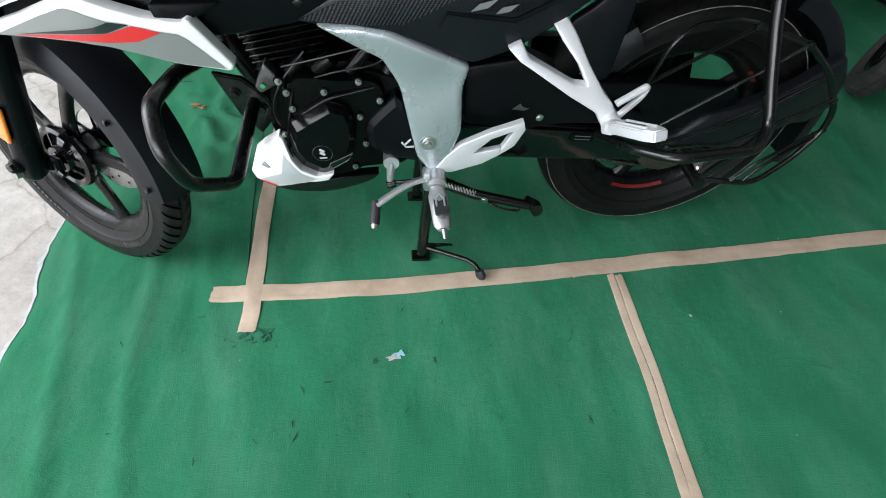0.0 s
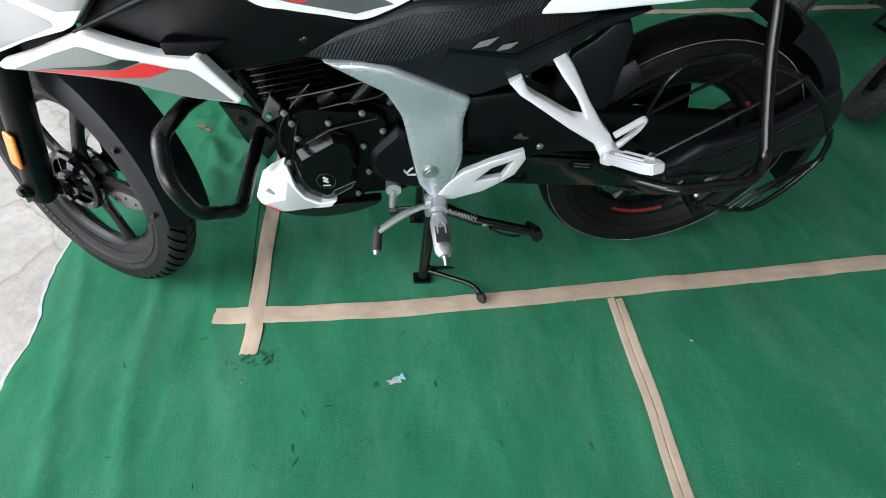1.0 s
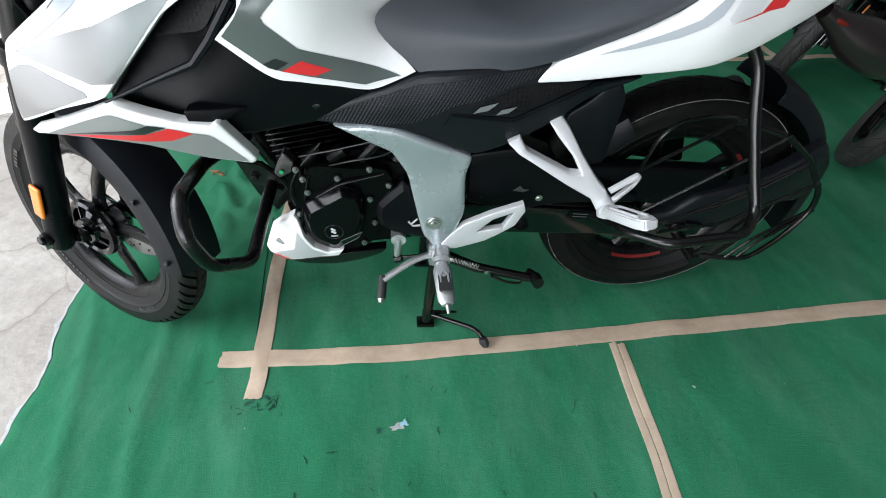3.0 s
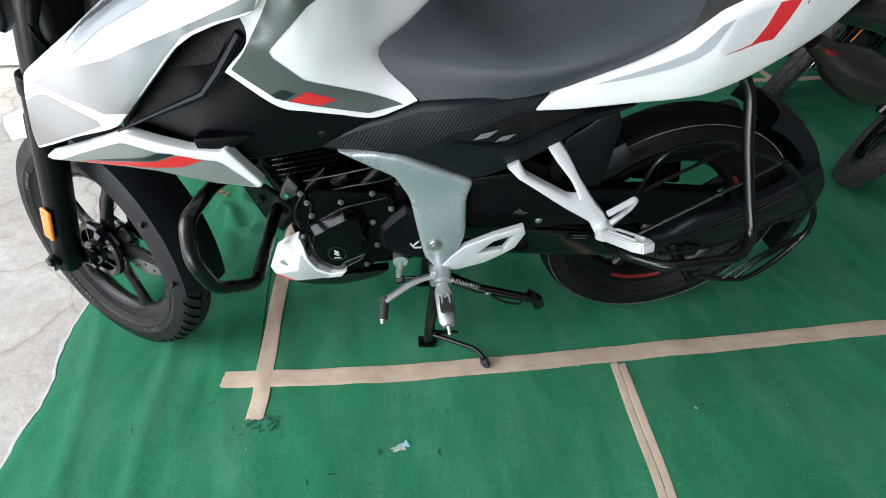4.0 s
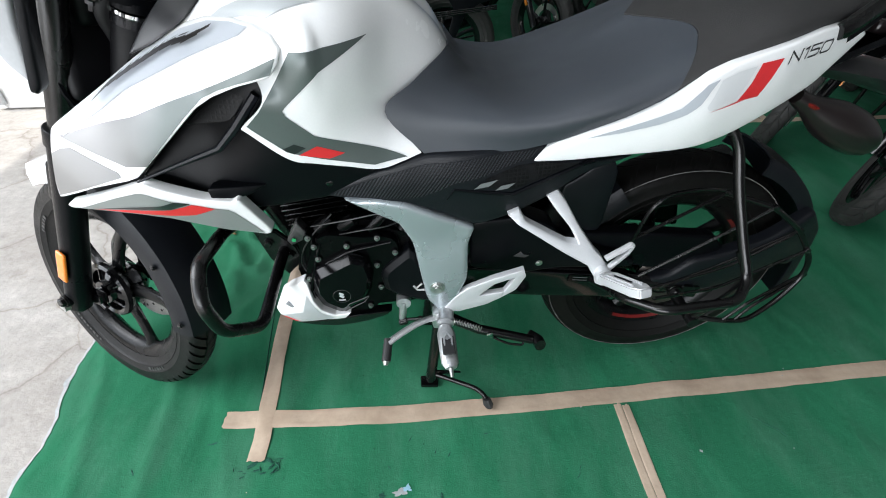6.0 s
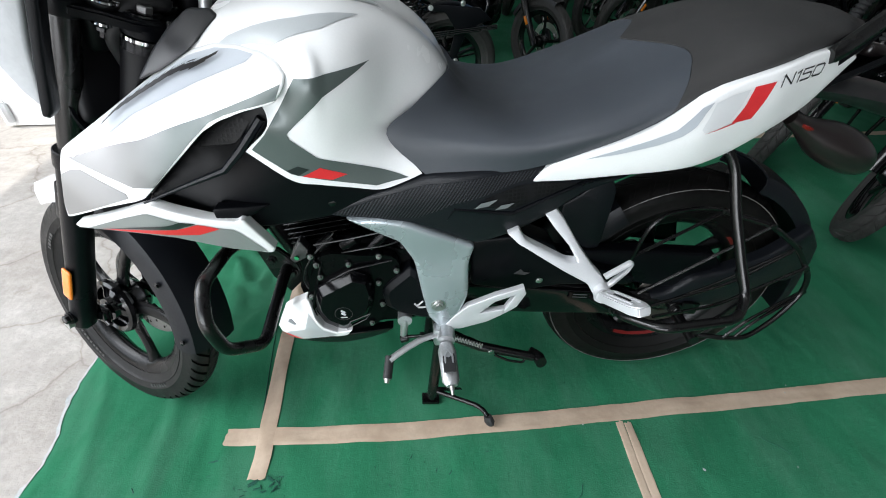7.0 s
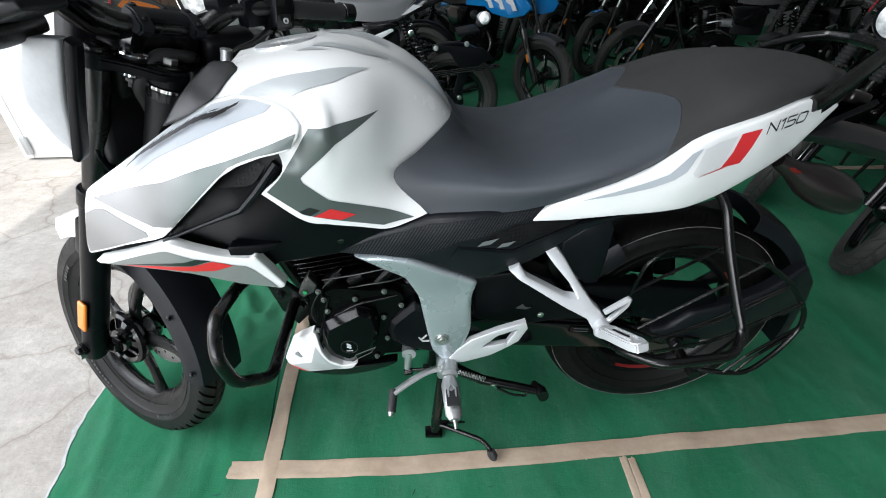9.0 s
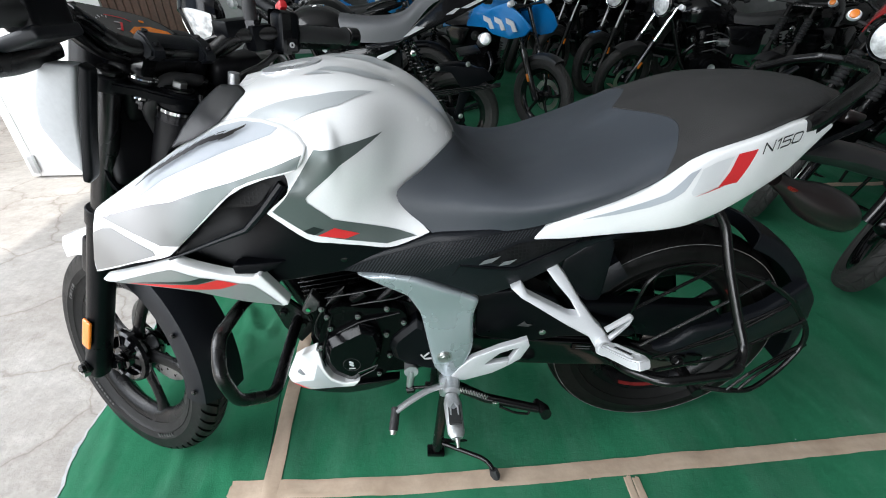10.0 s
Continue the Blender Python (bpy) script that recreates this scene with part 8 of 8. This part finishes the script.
        part("grab_rail", tube(bmesh.new(), filleted([(0.45 + 0.12 * sport, s * 0.15, 0.80 + 0.23 * sport), (0.62 + 0.12 * sport, s * 0.15, 0.865 + 0.23 * sport), (0.90, s * 0.10, 0.90 + 0.25 * sport), (0.92, s * 0.0, 0.905 + 0.25 * sport)], 0.04), 0.010, 10), TUBE_BLACK, b)
    en = part("engine", slab([(-0.20, 0.36), (-0.21, 0.46), (-0.12, 0.52), (0.04, 0.52), (0.12, 0.46), (0.12, 0.34), (0.02, 0.30), (-0.16, 0.31)], -0.12, 0.12, 0.012), ENGINE_BLACK, b, "black engine")
    part("engine_cover", stacked([(-0.13, 0.44), (-0.06, 0.485), (0.02, 0.45), (0.035, 0.39), (-0.03, 0.335), (-0.11, 0.35)], [(1, -0.115), (1, -0.145), (0.9, -0.158), (0.6, -0.162)]), CASE_BLACK, en)
    part("engine_cover", stacked([(-0.13, 0.44), (-0.06, 0.485), (0.02, 0.45), (0.035, 0.39), (-0.03, 0.335), (-0.11, 0.35)], [(1, 0.115), (1, 0.145), (0.9, 0.158), (0.6, 0.162)]), CASE_BLACK, en)
    part("cover_ring", lathe(bmesh.new(), [(0.024, -0.164), (0.028, -0.166), (0.030, -0.163)], 24, pose(-0.045, 0, 0.41)), CAST, en)
    cyl = pose(-0.09, 0, 0.50, 0, -14, 0)
    for k in range(7):
        part("fin", box(bmesh.new(), (0.15, 0.19, 0.006), cyl @ Matrix.Translation((0, 0, 0.012 + 0.021 * k)), 0.002, 1), ENGINE_BLACK, en)
    part("cylinder_head", box(bmesh.new(), (0.11, 0.15, 0.23), cyl @ Matrix.Translation((0, 0, 0.10)), 0.02), ENGINE_BLACK, en)
    part("carburettor", tube(bmesh.new(), [(-0.02, -0.06, 0.60), (0.05, -0.06, 0.60), (0.10, -0.04, 0.60)], [0.03, 0.035, 0.03], 14), CAST, en)
    for z in (0.53, 0.60, 0.66):
        part("hose", tube(bmesh.new(), smooth_path([(-0.14, -0.11, z), (-0.04, -0.13, z + 0.02), (0.06, -0.12, z - 0.02)], 5), 0.006, 8), CAST if z == 0.60 else GRIP_RUBBER, en)
    part("frame", tube(bmesh.new(), filleted([head - up * 0.05, (-0.28, 0, 0.45), (-0.18, 0, 0.30), (0.10, 0, 0.29), (0.16, 0, 0.60), (0.10, 0, 0.74)], 0.06), 0.02, 12), TUBE_BLACK, b)
    part("air_box", box(bmesh.new(), (0.26, 0.20, 0.22), pose(0.18, 0, 0.62), 0.03), DARK_FILL, b)
    part("exhaust", tube(bmesh.new(), smooth_path([(-0.14, 0.05, 0.60), (-0.24, 0.08, 0.45), (-0.10, 0.13, 0.29), (0.25, 0.15, 0.30), (0.80, 0.17, 0.40)], 6), [0.018] * 19 + [0.03, 0.045, 0.048, 0.048, 0.046, 0.04], 12), GLOSS_BLACK, b)
    part("chain_cover", panel([(0.10, -0.11, 0.42), (0.40, -0.12, 0.40), (0.68, -0.12, 0.38), (0.70, -0.12, 0.30), (0.62, -0.12, 0.24), (0.40, -0.12, 0.28), (0.10, -0.11, 0.31)], 0.03, (), 0.05, 0.006), PLASTIC, b)
    part("centre_stand", tube(bmesh.new(), [(0.12, -0.13, 0.30), (0.10, -0.15, 0.012), (0.10, 0.15, 0.012), (0.12, 0.13, 0.30)], 0.012, 10), TUBE_BLACK, b)
    if guard:
        for s in (-1, 1):
            part("engine_guard", tube(bmesh.new(), filleted([(-0.30, s * 0.04, 0.62), (-0.32, s * 0.27, 0.58), (-0.30, s * 0.30, 0.45), (-0.22, s * 0.10, 0.36), (-0.19, s * 0.04, 0.34)], 0.05), 0.013, 12), TUBE_BLACK, b, "black engine guard")
    if visor:
        SHROUD_SIDE = [(-0.72, -0.150, 0.790), (-0.64, -0.180, 0.870), (-0.50, -0.195, 0.950), (-0.40, -0.195, 0.925), (-0.16, -0.190, 0.850), (-0.19, -0.190, 0.800), (-0.36, -0.195, 0.725), (-0.54, -0.185, 0.705), (-0.67, -0.165, 0.735)]
        part("side_shroud", panel(SHROUD_SIDE, 0.012, (), 0.05, 0.004), paint, b, "gloss side shroud")
        part("side_shroud", mirrored(panel(SHROUD_SIDE, 0.012, (), 0.05, 0.004)), paint, b)
        for s in (-1, 1):
            for k in range(3):
                x = -0.63 + 0.125 * k
                bm = panel([(x, -0.202, 0.765), (x + 0.045, -0.205, 0.832), (x + 0.125, -0.206, 0.850), (x + 0.115, -0.206, 0.815), (x + 0.065, -0.205, 0.800), (x + 0.040, -0.204, 0.760)], 0.008, (), 0.05, 0.0, rounded=0)
                part("graphic_bar", bm if s < 0 else mirrored(bm), BRACKET, b, "pale graphic bar")
    return b


def stand_at(ob, hub, to, front=True, lean=0.0):
    """Places a parked bike by the floor point under one axle and the way it faces (degrees, 0 faces -x, turning left)."""
    off = Vector((-0.765 if front else 0.63, 0, 0))
    m = pose(0, 0, 0, 0, 0, to)
    p = Vector((hub[0], hub[1], 0.004)) - m.to_3x3() @ off
    return Matrix.Translation(p) @ m @ Matrix.Rotation(radians(lean), 4, "X")


black = parked_bike("gloss black motorcycle with stepped grey seat and pale accents", GLOSS_BLACK, tubes=TUBE_BLACK, sport=True, steer=62)
black.matrix_basis = stand_at(black, (0.305, 2.12), 0, False) @ Matrix.Translation((0, 0, 0.03))
blue = parked_bike("blue motorcycle with pale graphics parked on green carpet", BLUE, visor=True, tubes=TUBE_BLACK, glass=CASE_BLACK)
blue.matrix_basis = stand_at(blue, (1.065, 2.74), 124)
striped = parked_bike("black motorcycle with blue trim parked in a row", GLOSS_BLACK, stripe=BLUE)
striped.matrix_basis = stand_at(striped, (1.88, 3.95), 34)
heavy = parked_bike("black motorcycle with chrome fork tubes and round headlamp", GLOSS_BLACK, lens=CLEAR_LENS, steer=38)
heavy.matrix_basis = stand_at(heavy, (1.97, 3.46), -16)
red = parked_bike("black motorcycle with a deep red lamp cowl and fork gaiters", GLOSS_BLACK, gaiters=True, lens=ORANGE, steer=10, tubes=TUBE_BLACK, lift=0.02, cowl=DEEP_RED)
red.matrix_basis = stand_at(red, (1.93, 1.25), 34, lean=12)
boots = parked_bike("black motorcycle with ribbed fork gaiters", GLOSS_BLACK, gaiters=True, lens=ORANGE, glass=CASE_BLACK, tubes=TUBE_BLACK, steer=4)
boots.matrix_basis = stand_at(boots, (1.90, 0.60), 40, lean=13)
for hub, to, src in (((1.62, 4.6), 34, striped), ((1.30, 5.2), 34, heavy), ((-1.25, 3.45), -6, striped), ((-1.6, 4.75), -8, heavy), ((0.9, 5.8), 36, striped), ((2.62, 4.6), 25, striped), ((0.1, 5.0), 130, blue), ((3.0, 5.6), 20, heavy), ((2.72, 2.62), 30, boots), ((3.35, 2.15), 35, boots), ((3.6, 3.4), 25, striped)):
    copy_thing(src, stand_at(src, hub, to))

# ---- marks and litter on the carpet ----


def blot(name, at, r, mat, label, n=18, lift=0.0016, squash=1.0, rz=0.0, category="mark"):
    """A thin torn or worn patch with a ragged outline."""
    bm = bmesh.new()
    mid = bm.verts.new((at[0], at[1], carpet_z(*at) + lift + 0.001))
    ring = []
    for k in range(n):
        a = 2 * math.pi * k / n
        rr = r * (0.85 + 0.5 * noise.noise((math.cos(a) * 2 + at[0] * 9, math.sin(a) * 2, at[1] * 9)) + 0.6 * noise.noise((math.cos(a) * 7 + at[0] * 9, math.sin(a) * 7, at[1] * 9)))
        p = Matrix.Rotation(radians(rz), 2) @ Vector((rr * math.cos(a), rr * squash * math.sin(a)))
        x, y = at[0] + p.x, at[1] + p.y
        ring.append(bm.verts.new((x, y, carpet_z(x, y) + lift)))
    for k in range(n):
        bm.faces.new((mid, ring[k], ring[(k + 1) % n]))
    return solid(name, bm, mat, label, category, kind="structure")


twig_z = carpet_z(-0.70, 0.655)
twig = thing("dry_twig", "curled dry brown twig lying on the carpet", "twig")
part("stem", tube(bmesh.new(), smooth_path([(-0.724, 0.652, twig_z + 0.003), (-0.708, 0.660, twig_z + 0.006), (-0.694, 0.652, twig_z + 0.004), (-0.676, 0.660, twig_z + 0.008)], 5), 0.0022, 7), DRY, twig)
part("leaf", tube(bmesh.new(), smooth_path([(-0.694, 0.652, twig_z + 0.004), (-0.683, 0.643, twig_z + 0.006), (-0.672, 0.640, twig_z + 0.003)], 4), [0.001, 0.003, 0.005, 0.006, 0.006, 0.005, 0.004, 0.003, 0.001], 8, flat=0.3), DRY, twig)
blot("worn_patch", (-0.005, -0.419), 0.020, FOAM, "white underlay showing through a worn hole", squash=0.45, rz=8)
blot("worn_patch", (-0.050, -0.424), 0.008, DARK_CARPET, "dark worn rim of the hole", squash=1.2)
blot("worn_patch", (0.012, -0.411), 0.012, material("pale_blue_scrap", (0.25, 0.45, 0.55), 0.7), "scrap of pale blue paint", squash=0.7, lift=0.0026)
blot("worn_patch", (0.094, -0.434), 0.012, DARK_CARPET, "small dark tear in the carpet", squash=0.3, rz=100)
for x, y, r, q, z in ((-0.375, -0.325, 0.020, 0.5, 30), (-0.335, -0.318, 0.014, 0.6, -30), (-0.318, -0.345, 0.013, 0.5, 60), (-0.345, -0.35, 0.009, 0.6, 10), (0.12, -0.335, 0.008, 0.4, 60), (0.02, -0.285, 0.010, 0.2, 60), (0.085, -0.325, 0.008, 0.25, 70), (-0.225, -0.585, 0.014, 0.4, 60), (0.16, -0.06, 0.012, 0.4, 0), (-0.52, 0.144, 0.016, 0.4, 20), (-0.79, 0.84, 0.03, 0.2, 0), (0.02, -0.55, 0.008, 0.4, 50)):
    blot("carpet_tear", (x, y), r, DARK_CARPET, "small ragged tear in the green carpet", squash=q * 0.55, rz=z, lift=0.002, n=30)
random.seed(9)
for k in range(34):
    # frayed tears, thickest round the loose end of the tape
    if k < 16:
        x, y = random.gauss(-0.345, 0.035), random.gauss(-0.335, 0.022)
    else:
        x, y = random.uniform(-0.7, 0.5), random.uniform(-0.62, -0.24)
    blot("carpet_tear", (x, y), random.uniform(0.006, 0.014), DARK_CARPET, "small ragged tear in the green carpet", squash=random.uniform(0.08, 0.28), rz=random.uniform(0, 180), lift=0.0018, n=26)
blot("dry_leaf", (-0.717, 0.672), 0.022, material("dry_leaf_brown", (0.22, 0.10, 0.04), 0.7, grain=0.3, scale=90), "small dry brown leaf", squash=0.4, rz=-15, lift=0.005, category="leaf")
seam = [(-0.394, -0.165), (-0.400, -0.107), (-0.408, -0.030), (-0.416, 0.056), (-0.424, 0.149), (-0.436, 0.350), (-0.440, 0.600)]
solid("carpet_seam", tube(bmesh.new(), smooth_path([(x, y, carpet_z(x, y) + 0.0012) for x, y in seam], 8), 0.0016, 6), DARK_CARPET, "dark seam in the carpet beside the tape", "seam", kind="structure")
random.seed(4)
for k in range(12):
    x, y = random.uniform(-0.85, 1.3), random.uniform(-0.85, 0.0)
    blot("grit_speck", (x, y), random.uniform(0.0014, 0.0028), FOAM if k % 3 else TAPE, "tiny pale speck of grit", n=7, lift=0.003)
blot("grit_speck", (0.768, -0.373), 0.0045, FOAM, "tiny pale speck of grit", n=7, lift=0.003)
for k in range(7):
    # stray thread or scuff lines
    x, y = random.uniform(-0.8, 1.2), random.uniform(-0.85, -0.3)
    a = random.uniform(0, 3.1)
    pts = []
    for i in range(7):
        f = (i - 3) * random.uniform(0.006, 0.012)
        px, py = x + f * math.cos(a) + 0.004 * math.sin(i), y + f * math.sin(a)
        pts.append((px, py, carpet_z(px, py) + 0.002))
    solid("loose_thread", tube(bmesh.new(), pts, 0.0008, 5), DARK_CARPET, "dark loose thread lying on the carpet", "thread", kind="structure")
